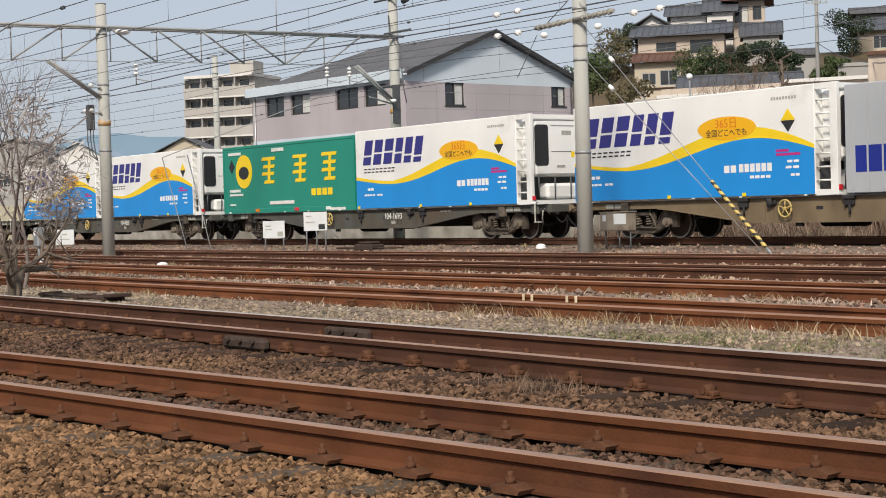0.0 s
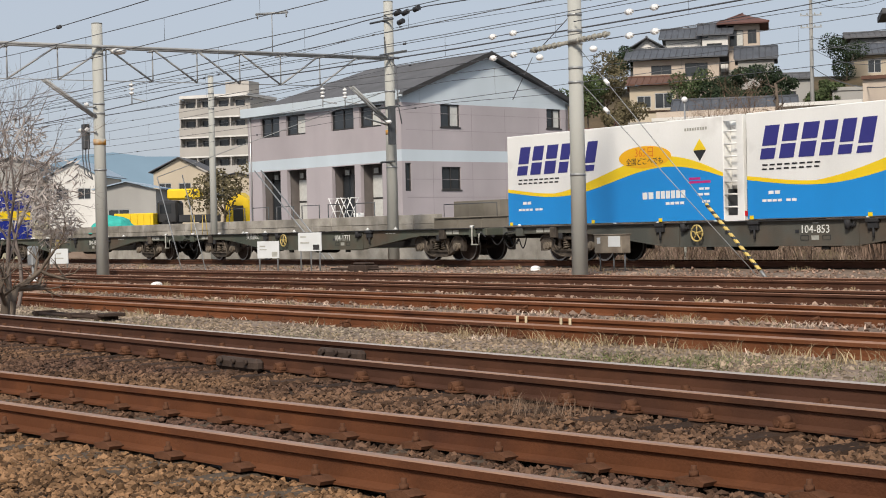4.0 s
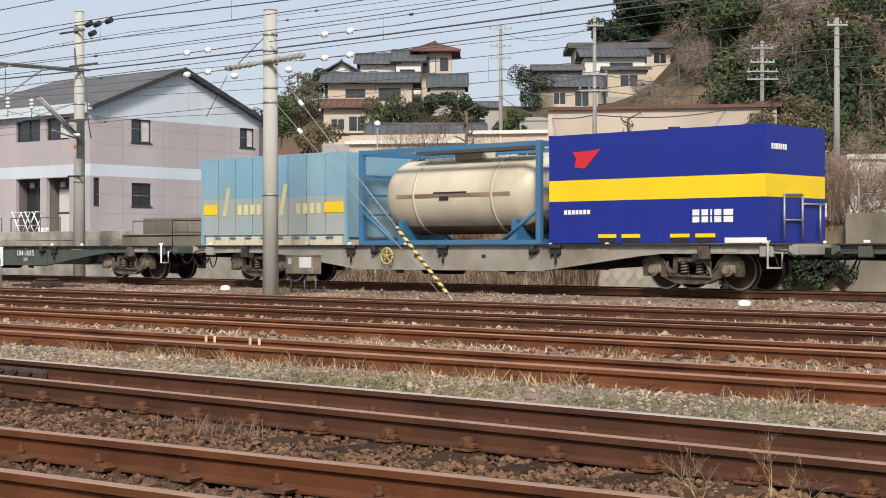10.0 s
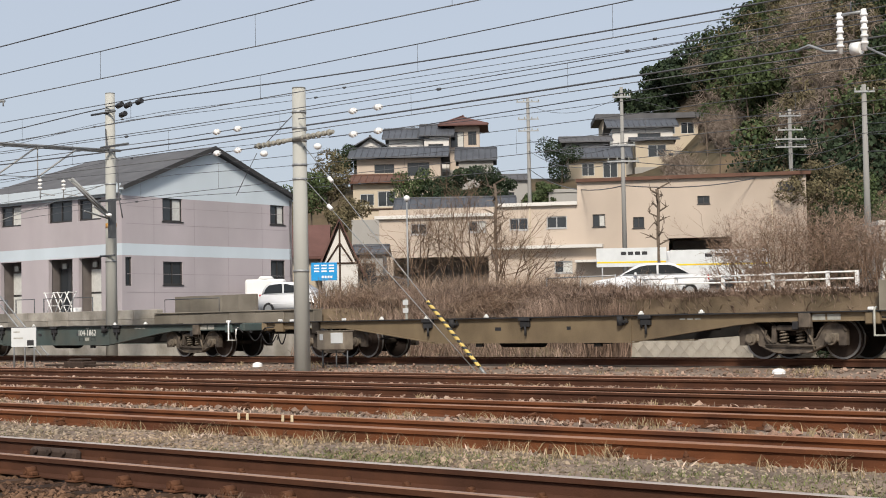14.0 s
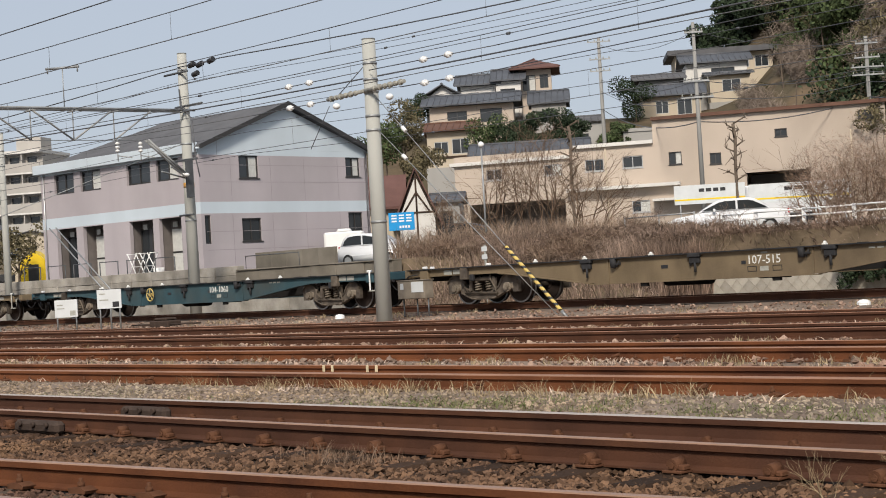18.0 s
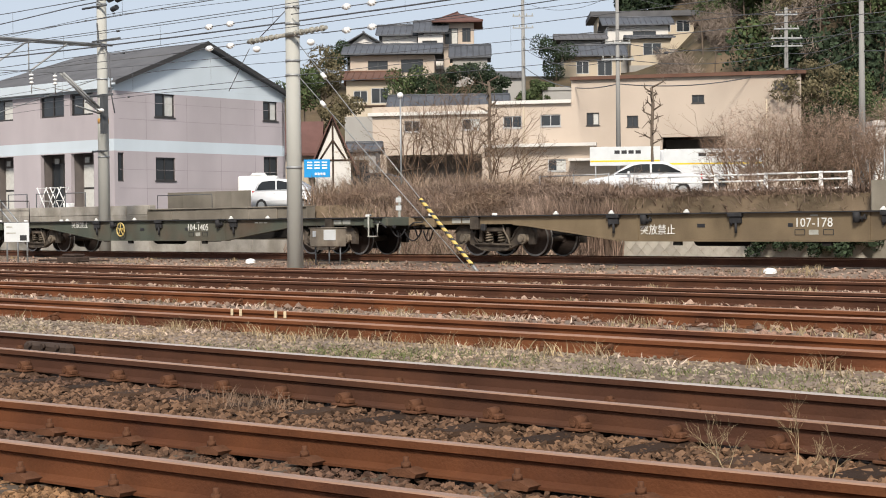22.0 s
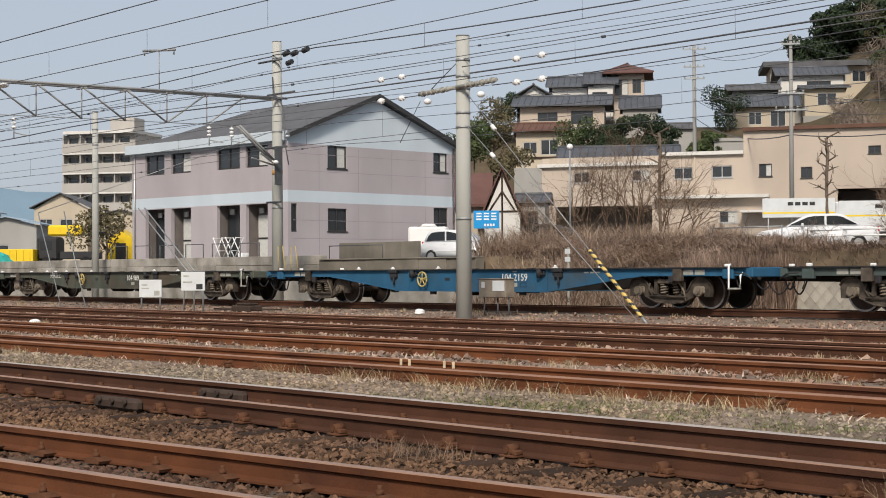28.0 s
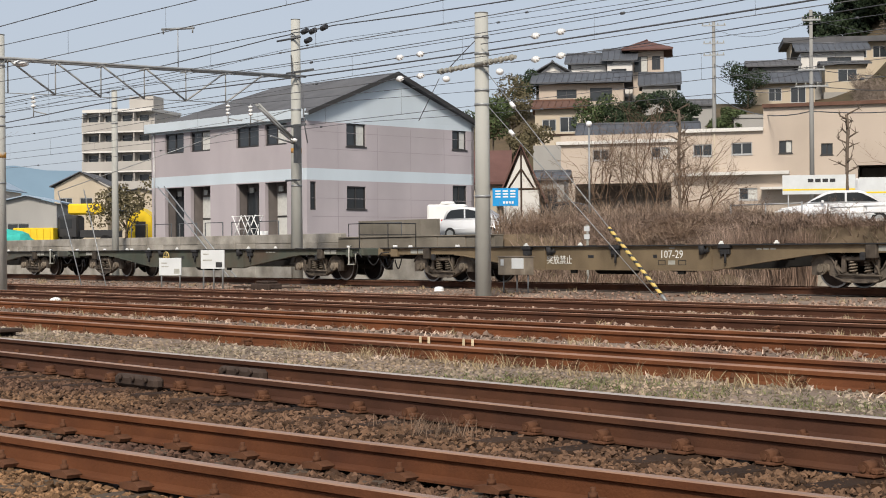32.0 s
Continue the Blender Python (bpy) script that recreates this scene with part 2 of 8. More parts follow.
def chain(bm, pts, r, n=6, mi=0):
    """One bent tube through all the points."""
    pts = [Vector(q) for q in pts]
    last = None
    for i, q in enumerate(pts):
        d = (pts[min(i + 1, len(pts) - 1)] - pts[max(i - 1, 0)]).normalized()
        u = d.cross(Vector((0, 0, 1)) if abs(d.z) < 0.95 else Vector((1, 0, 0))).normalized()
        w = d.cross(u)
        ring = [bm.verts.new(q + (u * math.cos(2 * math.pi * k / n) + w * math.sin(2 * math.pi * k / n)) * r) for k in range(n)]
        if last:
            for k in range(n):
                f = bm.faces.new((last[k], last[(k + 1) % n], ring[(k + 1) % n], ring[k]))
                f.smooth = True
                f.material_index = mi
        else:
            bm.faces.new(ring[::-1]).material_index = mi
        last = ring
    bm.faces.new(last).material_index = mi
    return bm


def prism(bm, pts, lo, hi, axis="y", mi=0):
    """A closed outline, in the plane across the axis, drawn out from lo to hi."""
    def at(p, k):
        return {"x": (k, p[0], p[1]), "y": (p[0], k, p[1]), "z": (p[0], p[1], k)}[axis]
    a = [bm.verts.new(at(p, lo)) for p in pts]
    b = [bm.verts.new(at(p, hi)) for p in pts]
    fs = [bm.faces.new(a), bm.faces.new(b[::-1])]
    for i in range(len(pts)):
        j = (i + 1) % len(pts)
        fs.append(bm.faces.new((a[j], a[i], b[i], b[j])))
    for f in fs:
        f.material_index = mi
    bmesh.ops.recalc_face_normals(bm, faces=fs)
    return bm


def ball(bm, c, r, seg=10, rings=6, sz=1.0):
    mat = Matrix.Translation(c) @ Matrix.Diagonal((1, 1, sz, 1))
    bmesh.ops.create_uvsphere(bm, u_segments=seg, v_segments=rings, radius=r, matrix=mat)
    return bm


def soup(name, verts, faces, mat, smooth=False):
    """A mesh from arrays made by code."""
    me = bpy.data.meshes.new(name)
    me.from_pydata(verts, [], faces)
    for one in (mat if isinstance(mat, (list, tuple)) else [mat]):
        me.materials.append(one)
    if smooth:
        me.polygons.foreach_set("use_smooth", [True] * len(me.polygons))
    me.update()
    return me


def text(name, words, size, mat, parent, m, label="", stretch=1.0):
    cu = bpy.data.curves.new(name, 'FONT')
    cu.body, cu.size, cu.extrude, cu.align_x, cu.align_y = words, size, 0.004, 'CENTER', 'CENTER'
    cu.resolution_u = 2
    tmp = bpy.data.objects.new(name, cu)
    me = bpy.data.meshes.new_from_object(tmp)
    bpy.data.objects.remove(tmp)
    me.transform(Matrix.Diagonal((stretch, 1, 1, 1)))
    me.materials.append(mat)
    ob = new(name, me)
    ob.parent = parent
    ob.matrix_local = m
    if label:
        tagged(ob, label)
    return ob


# ---- the ground: one sheet from the yard up the hill to the horizon ----
def smooth(a, b, v):
    k = min(1.0, max(0.0, (v - a) / (b - a)))
    return k * k * (3 - 2 * k)


def hill_axes(x, y):
    """Distance along and across the line from the yard to the hill."""
    return -0.67 * x + 0.742 * y, 0.742 * x + 0.67 * y


def ground_z(x, y):
    z = -0.19
    z -= 0.42 * smooth(3.1, 0.6, y)
    z += 0.08 * smooth(27.2, 28.6, y) * smooth(32.6, 31.4, y)
    front = 35.9 if x < -40 else 35.9 - 1.7 * smooth(-40, -38, x)
    back = 36.0 if x < -40 else 36.0 + 2.4 * smooth(-40, -38, x)
    if x > -30:
        front, back = 36.3, 36.4
    e, l = hill_axes(x, y)
    z += (1.75 - 0.2 * smooth(-4, -9, l)) * smooth(front, back, y)
    s_ = smooth(-8, 2, l)
    far = smooth(52, 100, e) * s_ + smooth(78, 112, e) * (1 - s_)
    z += 1.2 * far * smooth(-40, -5, l)
    up = 12.0 * smooth(-42, -14, l) + 14.0 * smooth(14, 36, l)
    z += up * smooth(118 - 20 * smooth(15, 30, l), 154, e)
    z += 7.0 * math.exp(-((l - 19) / 7) ** 2) * smooth(168, 182, e)
    z += 16 * smooth(10, 60, l) * smooth(140, 190, e)
    return z


def lined(stops):
    out = []
    for a, b, step in stops:
        k = max(1, round((b - a) / step))
        out += [a + (b - a) * i / k for i in range(k)]
    return out + [stops[-1][1]]


def build_ground():
    xs = lined([(-3200, -400, 350), (-400, -160, 12), (-160, -42, 3), (-42, -36, 0.5), (-36, 30, 2), (30, 120, 10), (120, 1600, 300)])
    ys = lined([(-900, -20, 110), (-20, 0, 4), (0, 5, 0.35), (5, 33, 1), (33, 39, 0.2), (39, 60, 2), (60, 220, 4), (220, 500, 20), (500, 3200, 350)])
    verts = [(x, y, ground_z(x, y) + (0.02 * noise.noise((x * 0.8, y * 0.8, 0)) if 5 < y < 33 else 0)) for y in ys for x in xs]
    nx, faces, mats = len(xs), [], []
    for j in range(len(ys) - 1):
        for i in range(nx - 1):
            faces.append((j * nx + i, j * nx + i + 1, (j + 1) * nx + i + 1, (j + 1) * nx + i))
            y, x = (ys[j] + ys[j + 1]) / 2, (xs[i] + xs[i + 1]) / 2
            e, l = hill_axes(x, y)
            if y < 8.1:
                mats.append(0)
            elif y < 34:
                mats.append(1)
            elif y < (50 if x > -34 else 44) and x > -42:
                mats.append(2)
            elif e > 100 and l > -40:
                mats.append(3)
            else:
                mats.append(4)
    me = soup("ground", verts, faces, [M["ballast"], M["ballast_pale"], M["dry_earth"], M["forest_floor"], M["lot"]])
    me.polygons.foreach_set("material_index", mats)
    tagged(new("ground", me), "brown ballast, pale gravel and earth of a railway yard below a hill", "ground", kind="structure")


M["dry_earth"] = material("dry_earth", (0.2, 0.15, 0.1), 0.95, 0, 1.2, 0.3, 30, 0.6, spot=(0.13, 0.1, 0.065), spot_at=0.55)
M["forest_floor"] = material("forest_floor", (0.085, 0.07, 0.045), 0.95, 0, 0.3, 0.4, 6, 0.6, spot=(0.13, 0.095, 0.06), spot_at=0.55)
M["lot"] = material("asphalt_lot", (0.14, 0.14, 0.135), 0.9, 0, 0.5, 0.2, 40, 0.3)
build_ground()

# ---- tracks ----
RAIL = [(-0.0635, -0.153), (-0.0635, -0.141), (-0.012, -0.122), (-0.0085, -0.05), (-0.0325, -0.04), (-0.0325, -0.006), (-0.026, 0.0),
        (0.026, 0.0), (0.0325, -0.006), (0.0325, -0.04), (0.0085, -0.05), (0.012, -0.122), (0.0635, -0.141), (0.0635, -0.153)]


def rail(x0, x1, y0, slope, z, web, head, parent):
    bm = bmesh.new()
    rows = []
    for x in (x0, x1):
        rows.append([bm.verts.new((x, y0 + slope * x + p[0], z + p[1])) for p in RAIL])
    k = len(RAIL)
    for i in range(k):
        j = (i + 1) % k
        f = bm.faces.new((rows[0][i], rows[1][i], rows[1][j], rows[0][j]))
        f.material_index = 1 if i in (5, 6, 7) else 0
    bm.faces.new(rows[0][::-1])
    bm.faces.new(rows[1])
    bmesh.ops.recalc_face_normals(bm, faces=bm.faces[:])
    return part("rail", bm, [web, head], parent)


TRACKS = [  # near rail's y at x = 0, slope, rail top, web, head, x range
    (4.526, 0.104, 0.0, "rail_rust", "rail_head", -80, 26),
    (6.729, -0.002, 0.0, "rail_brown", "rail_head", -150, 26),
    (10.85, 0.0, -0.04, "rail_orange", "rail_head_dull", -150, 26),
    (14.3, 0.0, -0.04, "rail_orange", "rail_head_dull", -150, 30),
    (17.7, 0.0, -0.03, "rail_brown", "rail_head_dull", -150, 34),
    (21.6, 0.0, -0.02, "rail_brown", "rail_head_dull", -150, 38),
    (29.31, 0.0, 0.08, "rail_brown", "rail_head_dull", -420, 300),
]
tracks = []
for i, (y0, slope, z, web, head, xa, xb) in enumerate(TRACKS):
    tr = thing("railway_track", ("narrow gauge track of rust-brown rails on weathered sleepers in ballast", "siding track of dull rusty rails in pale gravel and dry grass")[i > 1], "railway track", group="yard tracks")
    rail(xa, xb, y0, slope, z, M[web], M[head], tr)
    rail(xa, xb, y0 + 1.067, slope, z, M[web], M["rail_head_bright" if i == 1 else head], tr)
    tracks.append(tr)


# ---- the train: a string of container flat wagons ----
TRAIN_Y, TRAIN_Z = 29.843, 0.08
PITCH, FIRST = 20.4, -44.37
# how far the train has run, by seconds
RUN = [(0, 0.29), (1, 9.55), (2, 18.96), (3.5, 33.45), (5, 48.33), (6, 58.4), (7, 68.57), (8, 78.82), (9, 89.15), (10, 99.57), (11, 110.06), (12, 120.64), (13, 131.3), (14.5, 147.42), (16, 163.67),
       (17, 174.57), (18, 185.5), (19, 196.48), (20, 207.5), (21, 218.59), (22, 229.74), (23, 240.96), (24, 252.25), (25.5, 269.28), (27, 285.95), (28, 297.3), (29, 308.65), (30, 320.05), (31, 331.35), (32, 343.0)]
moving = []   # things that ride with the train, each with its place on it


def rides(ob, u):
    moving.append((ob, u))
    return ob


def paint(name, rgb, spot=(0.1, 0.075, 0.055), at=0.58, rough=0.72):
    return material(name, rgb, rough, 0.0, 1.4, 0.26, 35, 0.12, spot=spot, spot_at=at, spot_soft=0.16, streak=1.5)


M["bogie"] = material("grimy_bogie_steel", (0.105, 0.087, 0.069), 0.85, 0.1, 5, 0.35, 60, 0.3, spot=(0.06, 0.05, 0.042), spot_at=0.52, per_piece=0.4)
M["wheel"] = material("rusty_wheel_steel", (0.055, 0.042, 0.036), 0.75, 0.3, 6, 0.3, 70, 0.2)
M["tread"] = material("worn_wheel_tread", (0.3, 0.29, 0.28), 0.4, 0.7, 6, 0.15, 70, 0.05)
M["axlebox"] = material("dusty_axlebox", (0.19, 0.16, 0.125), 0.85, 0.1, 8, 0.3, 60, 0.2, spot=(0.1, 0.08, 0.06), spot_at=0.55, per_piece=0.3)
M["under"] = material("black_underframe", (0.018, 0.017, 0.016), 0.9, 0.1, 4, 0.3, 60, 0.2)
M["lock"] = material("dark_lock_steel", (0.04, 0.04, 0.042), 0.7, 0.2, 6, 0.3, 60, 0.2)
HULL = {
    "grey": paint("dusty_dark_grey_wagon_paint", (0.085, 0.088, 0.077)),
    "green": paint("faded_green_wagon_paint", (0.082, 0.092, 0.073)),
    "teal": paint("dark_teal_wagon_paint", (0.04, 0.082, 0.098), (0.06, 0.075, 0.075)),
    "deepgreen": paint("dull_sea_green_wagon_paint", (0.068, 0.091, 0.087), (0.085, 0.085, 0.072)),
    "brown": paint("dust_brown_wagon_paint", (0.19, 0.145, 0.09), (0.125, 0.095, 0.062)),
    "pale": paint("pale_grey_wagon_paint", (0.3, 0.29, 0.26), (0.2, 0.17, 0.13)),
    "blue": paint("blue_wagon_paint", (0.028, 0.105, 0.19), (0.06, 0.08, 0.095), 0.66),
}


def build_bogie():
    """One bogie about its centre, rail top at z = 0."""
    top = new("bogie")
    for y in (-0.95, 0.95):
        s = 1 if y > 0 else -1
        bm = bmesh.new()
        half_ = [(1.27, 0.3), (1.28, 0.6), (1.2, 0.72), (1.06, 0.78), (0.86, 0.77), (0.72, 0.67), (0.6, 0.47), (0.42, 0.36), (0.24, 0.33)]
        low = [(0.22, 0.13), (0.42, 0.14), (0.62, 0.22), (0.72, 0.27), (0.8, 0.3), (0.82, 0.42), (1.08, 0.42), (1.1, 0.3)]
        prism(bm, half_ + [(-p[0], p[1]) for p in half_[::-1]] + [(-p[0], p[1]) for p in low[::-1]] + low, y - 0.06, y + 0.06)
        for k in (-1, 1):
            chain(bm, [(k * p[0], y + s * 0.065, p[1] - 0.02) for p in half_[1:8]], 0.028, 5)
            chain(bm, [(k * p[0], y + s * 0.065, p[1] + 0.02) for p in low[:4]], 0.026, 5)
        for k in (-0.42, 0.44):
            prism(bm, [(k - 0.05, 0.36), (k + 0.05, 0.36), (k + 0.07, 0.7), (k - 0.03, 0.72)], y + s * 0.06 - 0.03, y + s * 0.06 + 0.03)
        fr = part("side_frame", bm, M["bogie"], top, "cast steel side frame with raised lips")
        for k in (-0.95, 0.95):
            bm = bmesh.new()
            bx(bm, k - 0.17, k + 0.17, y - 0.09, y + 0.09, 0.36, 0.56, 0.04)
            rod(bm, (k, y + s * 0.05, 0.43), (k, y + s * 0.15, 0.43), 0.125, 14)
            rod(bm, (k, y + s * 0.15, 0.43), (k, y + s * 0.19, 0.43), 0.075, 10)
            for j in range(3):
                a = radians(90 + 120 * j)
                rod(bm, (k + 0.085 * math.cos(a), y + s * 0.14, 0.43 + 0.085 * math.sin(a)), (k + 0.085 * math.cos(a), y + s * 0.17, 0.43 + 0.085 * math.sin(a)), 0.02, 6)
            part("axlebox", bm, M["axlebox"], fr)
        for k in (-0.2, 0.2):
            bm = bmesh.new()
            coil = [(k + 0.09 * math.cos(j * 0.9), y + s * 0.01 + 0.09 * math.sin(j * 0.9), 0.34 + j * 0.0095) for j in range(28)]
            chain(bm, coil, 0.02, 5)
            rod(bm, (k, y, 0.33), (k, y, 0.62), 0.05, 8)
            part("spring", bm, M["axlebox"], fr)
        part("bolster_end", box(-0.34, 0.34, y - 0.12, y + 0.12, 0.6, 0.72, 0.025), M["bogie"], fr)
        part("brake_lever", chain(bmesh.new(), [(0.56, y + s * 0.1, 0.2), (0.5, y + s * 0.1, 0.42), (0.36, y + s * 0.1, 0.62), (0.33, y + s * 0.1, 0.76)], 0.026, 5), M["axlebox"], top)
        part("brake_lever", chain(bmesh.new(), [(-0.58, y + s * 0.1, 0.62), (-0.62, y + s * 0.1, 0.48), (-0.48, y + s * 0.1, 0.3)], 0.026, 5), M["bogie"], top)
        part("brake_rod", rod(bmesh.new(), (-0.6, y + s * 0.11, 0.31), (0.6, y + s * 0.11, 0.29), 0.02, 6), M["bogie"], top)
        for k in (-1, 1):
            part("brake_shoe", box(k * 0.5 - 0.05, k * 0.5 + 0.04, s * 0.6 - 0.05, s * 0.6 + 0.05, 0.28, 0.62, 0.02), M["wheel"], top)
            part("sand_guard", chain(bmesh.new(), [(k * 0.95 + 0.47 * math.cos(radians(a)), s * 0.72, 0.43 + 0.47 * math.sin(radians(a))) for a in range(40, 141, 20)], 0.018, 5), M["bogie"], top)
    part("bolster", box(-0.22, 0.22, -0.82, 0.82, 0.5, 0.74, 0.03), M["wheel"], top)
    part("brake_beam", box(-0.62, -0.52, -0.7, 0.7, 0.3, 0.4, 0.02), M["wheel"], top)
    for k in (-0.95, 0.95):
        for s in (-1, 1):
            bm = bmesh.new()
            y = s * 0.535
            rod(bm, (k, y - 0.055 * s, 0.43), (k, y + 0.06 * s, 0.43), 0.428, 32)
            rod(bm, (k, y + 0.06 * s, 0.43), (k, y + 0.03 * s, 0.43), 0.34, 24, 0.3)
            rod(bm, (k, y + 0.06 * s, 0.43), (k, y + 0.12 * s, 0.43), 0.17, 14, 0.11)
            rod(bm, (k, y - 0.055 * s, 0.43), (k, y - 0.12 * s, 0.43), 0.17, 14, 0.11)
            rod(bm, (k, y - 0.084 * s, 0.43), (k, y - 0.09 * s, 0.43), 0.42, 28)
            rod(bm, (k, y + 0.062 * s, 0.43), (k, y + 0.066 * s, 0.43), 0.385, 28)
            w_ = part("wheel", bm, M["wheel"], top)
            bm = bmesh.new()
            rod(bm, (k, y - 0.057 * s, 0.43), (k, y - 0.082 * s, 0.43), 0.455, 32)
            rod(bm, (k, y + 0.061 * s, 0.43), (k, y + 0.055 * s, 0.43), 0.429, 32)
            part("tyre_edge", bm, M["tread"], w_, "worn bright wheel tread")
        part("axle", rod(bmesh.new(), (k, -0.9, 0.43), (k, 0.9, 0.43), 0.08, 10), M["bogie"], top)
    return top


def container_lock(w, x, kind):
    """A twist lock on its bracket under the deck's edge."""
    bm = bmesh.new()
    if kind:
        bx(bm, x - 0.17, x + 0.17, -1.28, -1.14, 0.9, 0.985, 0.012)
        bx(bm, x - 0.14, x + 0.14, -1.25, -1.15, 0.76, 0.9, 0.012)
        rod(bm, (x + 0.02, -1.23, 0.56), (x + 0.02, -1.23, 0.78), 0.03, 7)
        rod(bm, (x - 0.12, -1.22, 0.72), (x - 0.05, -1.22, 0.8), 0.022, 6)
    else:
        rod(bm, (x, -1.22, 0.76), (x, -1.22, 0.97), 0.07, 10, 0.085)
        bx(bm, x - 0.05, x + 0.2, -1.24, -1.16, 0.82, 0.88, 0.01)
        rod(bm, (x + 0.12, -1.24, 0.78), (x + 0.2, -1.24, 0.92), 0.02, 6)
    part("container_lock", bm, M["lock"], w)


def build_wagon(hull, number="", label="", u=0.0, hand=M["steel"], rails="", warning=None):
    w = thing("container_flat_wagon", label, "freight wagon", group="wagons of the train")
    h, half = HULL[hull], 9.72
    thin = 0.79
    side = [(-half, 0.972), (half, 0.972), (half, 0.8), (8.9, thin), (6.35, thin), (5.9, 0.76), (3.25, 0.42), (3.0, 0.4), (-3.0, 0.4), (-3.25, 0.42), (-5.9, 0.76), (-6.35, thin), (-8.9, thin), (-half, 0.8)]
    for s in (-1, 1):
        bm = bmesh.new()
        prism(bm, side, s * 1.16 - 0.012, s * 1.16 + 0.012)
        for k in (-2.65, 3.06):
            bx(bm, k - 0.02, k + 0.02, s * 1.16 - 0.035, s * 1.16 + 0.035, 0.405, 0.97)
        part("side_sill", bm, h, w)
        part("top_flange", box(-half, half, s * 1.16 - 0.1, s * 1.16 + 0.1, 0.973, 1.0), M["lock"], w, "blackened top flange")
        for a, b in ((1, 3.2), (-1, -3.2)):
            bm = bmesh.new()
            prism(bm, [(a * 6.3, thin - 0.022), (a * 6.3, thin), (a * 5.9, 0.76), (b, 0.42), (b, 0.395), (a * 5.9, 0.738)], s * 1.16 - 0.08, s * 1.16 + 0.08)
            part("sill_flange", bm, h, w)
        part("bottom_flange", box(-3.2, 3.2, s * 1.16 - 0.08, s * 1.16 + 0.08, 0.376, 0.3985), h, w)
    belly = [(-half, 0.95), (half, 0.95), (half, 0.66), (6.2, 0.62), (5.2, 0.5), (3.8, 0.42), (-3.8, 0.42), (-5.2, 0.5), (-6.2, 0.62), (-half, 0.66)]
    for y in (-0.32, 0.32):
        bm = bmesh.new()
        prism(bm, belly, y - 0.08, y + 0.08)
        part("centre_sill", bm, M["under"], w)
    # added black plates that keep skylight off the bogies; the frame is open here
    for x0_, x1_ in ((-half, -5.8), (5.8, half)):
        part("deck_plate", box(x0_ + 0.05, x1_ - 0.05, -1.05, 1.05, 0.952, 0.968), M["under"], w)
    for i in range(9):
        x = -half + 0.25 + i * (2 * half - 0.5) / 8
        part("cross_beam", box(x - 0.12, x + 0.12, -1.14, 1.14, 0.78, 0.951), M["under"], w)
    for s in (-1, 1):
        part("end_beam", box(s * half - 0.1, s * half + 0.1, -1.25, 1.25, 0.76, 0.985, 0.02), h, w)
        bm = bmesh.new()
        bx(bm, min(s * half, s * 10.18), max(s * half, s * 10.18), -0.12, 0.12, 0.7, 0.92, 0.03)
        bx(bm, min(s * 9.98, s * 10.3), max(s * 9.98, s * 10.3), -0.19, 0.19, 0.66, 0.98, 0.05)
        part("coupler", bm, M["under"], w)
        for y, dp, ln in ((-0.95, 0.26, 0.36), (-0.5, 0.36, 0.5)):
            pts = [(s * (half - 0.1 + ln * 1.1 * i / 8), y + 0.02 * i, 0.78 - dp * 1.15 * math.sin(math.pi * (i + 0.4) / 9.5)) for i in range(9)]
            part("air_hose", chain(bmesh.new(), pts, 0.019, 6), M["rubber"], w)
        part("hose_cock", rod(bmesh.new(), (s * (half - 0.12), -1.0, 0.78), (s * (half + 0.12), -1.0, 0.74), 0.045, 7), M["lock"], w)
        part("chain", chain(bmesh.new(), [(s * (half - 0.5), -1.1, 0.78), (s * (half - 0.45), -1.1, 0.6), (s * (half - 0.4), -1.1, 0.5)], 0.016, 4), M["lock"], w)
        part("lever", chain(bmesh.new(), [(s * 9.3, -1.24, 0.86), (s * 9.62, -1.27, 0.84), (s * 9.8, -1.27, 0.72)], 0.018, 6), M["lock"], w)
        part("end_bracket", box(s * 9.08 - 0.16, s * 9.08 + 0.16, -1.24, -1.12, 0.72, 0.97, 0.02), h, w)
        for y in (-1.2, 1.2):
            part("corner_cleat", box(s * 9.05 - 0.06, s * 9.05 + 0.06, y - 0.05, y + 0.05, 1.0, 1.07, 0.015), M["white"], w)
        for x in (7.85, 8.2):
            part("plate", box(s * x - 0.15, s * x + 0.15, -1.1795, -1.173, 0.82, 0.94), M["faded"], w, "pale data plate")
        # bracket that carries a lock over the bogie
        part("lock_bracket", box(s * 7.55 - 0.14, s * 7.55 + 0.14, -1.26, -1.13, 0.66, 0.97, 0.02), M["bogie"], w)
        part("striker", box(s * 7.3 - 0.07, s * 7.3 + 0.07, -1.22, -1.12, 0.62, 0.8, 0.02), M["lock"], w)
    bm = bmesh.new()
    chain(bm, [(9.16, -1.2, 1.06), (9.16, -1.29, 1.0), (9.16, -1.29, 0.78), (9.16, -1.29, 0.5), (9.5, -1.29, 0.5), (9.5, -1.29, 0.8), (9.5, -1.2, 0.86)], 0.026, 6)
    part("step", bm, M["white"] if hull in ("deepgreen", "teal", "blue") else M["faded"], w, "pale steel hanging step")
    part("tread", box(9.17, 9.49, -1.35, -1.28, 0.485, 0.515), M["faded"], w)
    for x, kind in ((-3.3, 1), (-2.45, 0), (-0.05, 1), (2.8, 0), (3.5, 1)):
        container_lock(w, x, kind)
        part("far_lock", box(x - 0.13, x + 0.13, 1.13, 1.27, 0.78, 1.02, 0.015), M["under"], w)
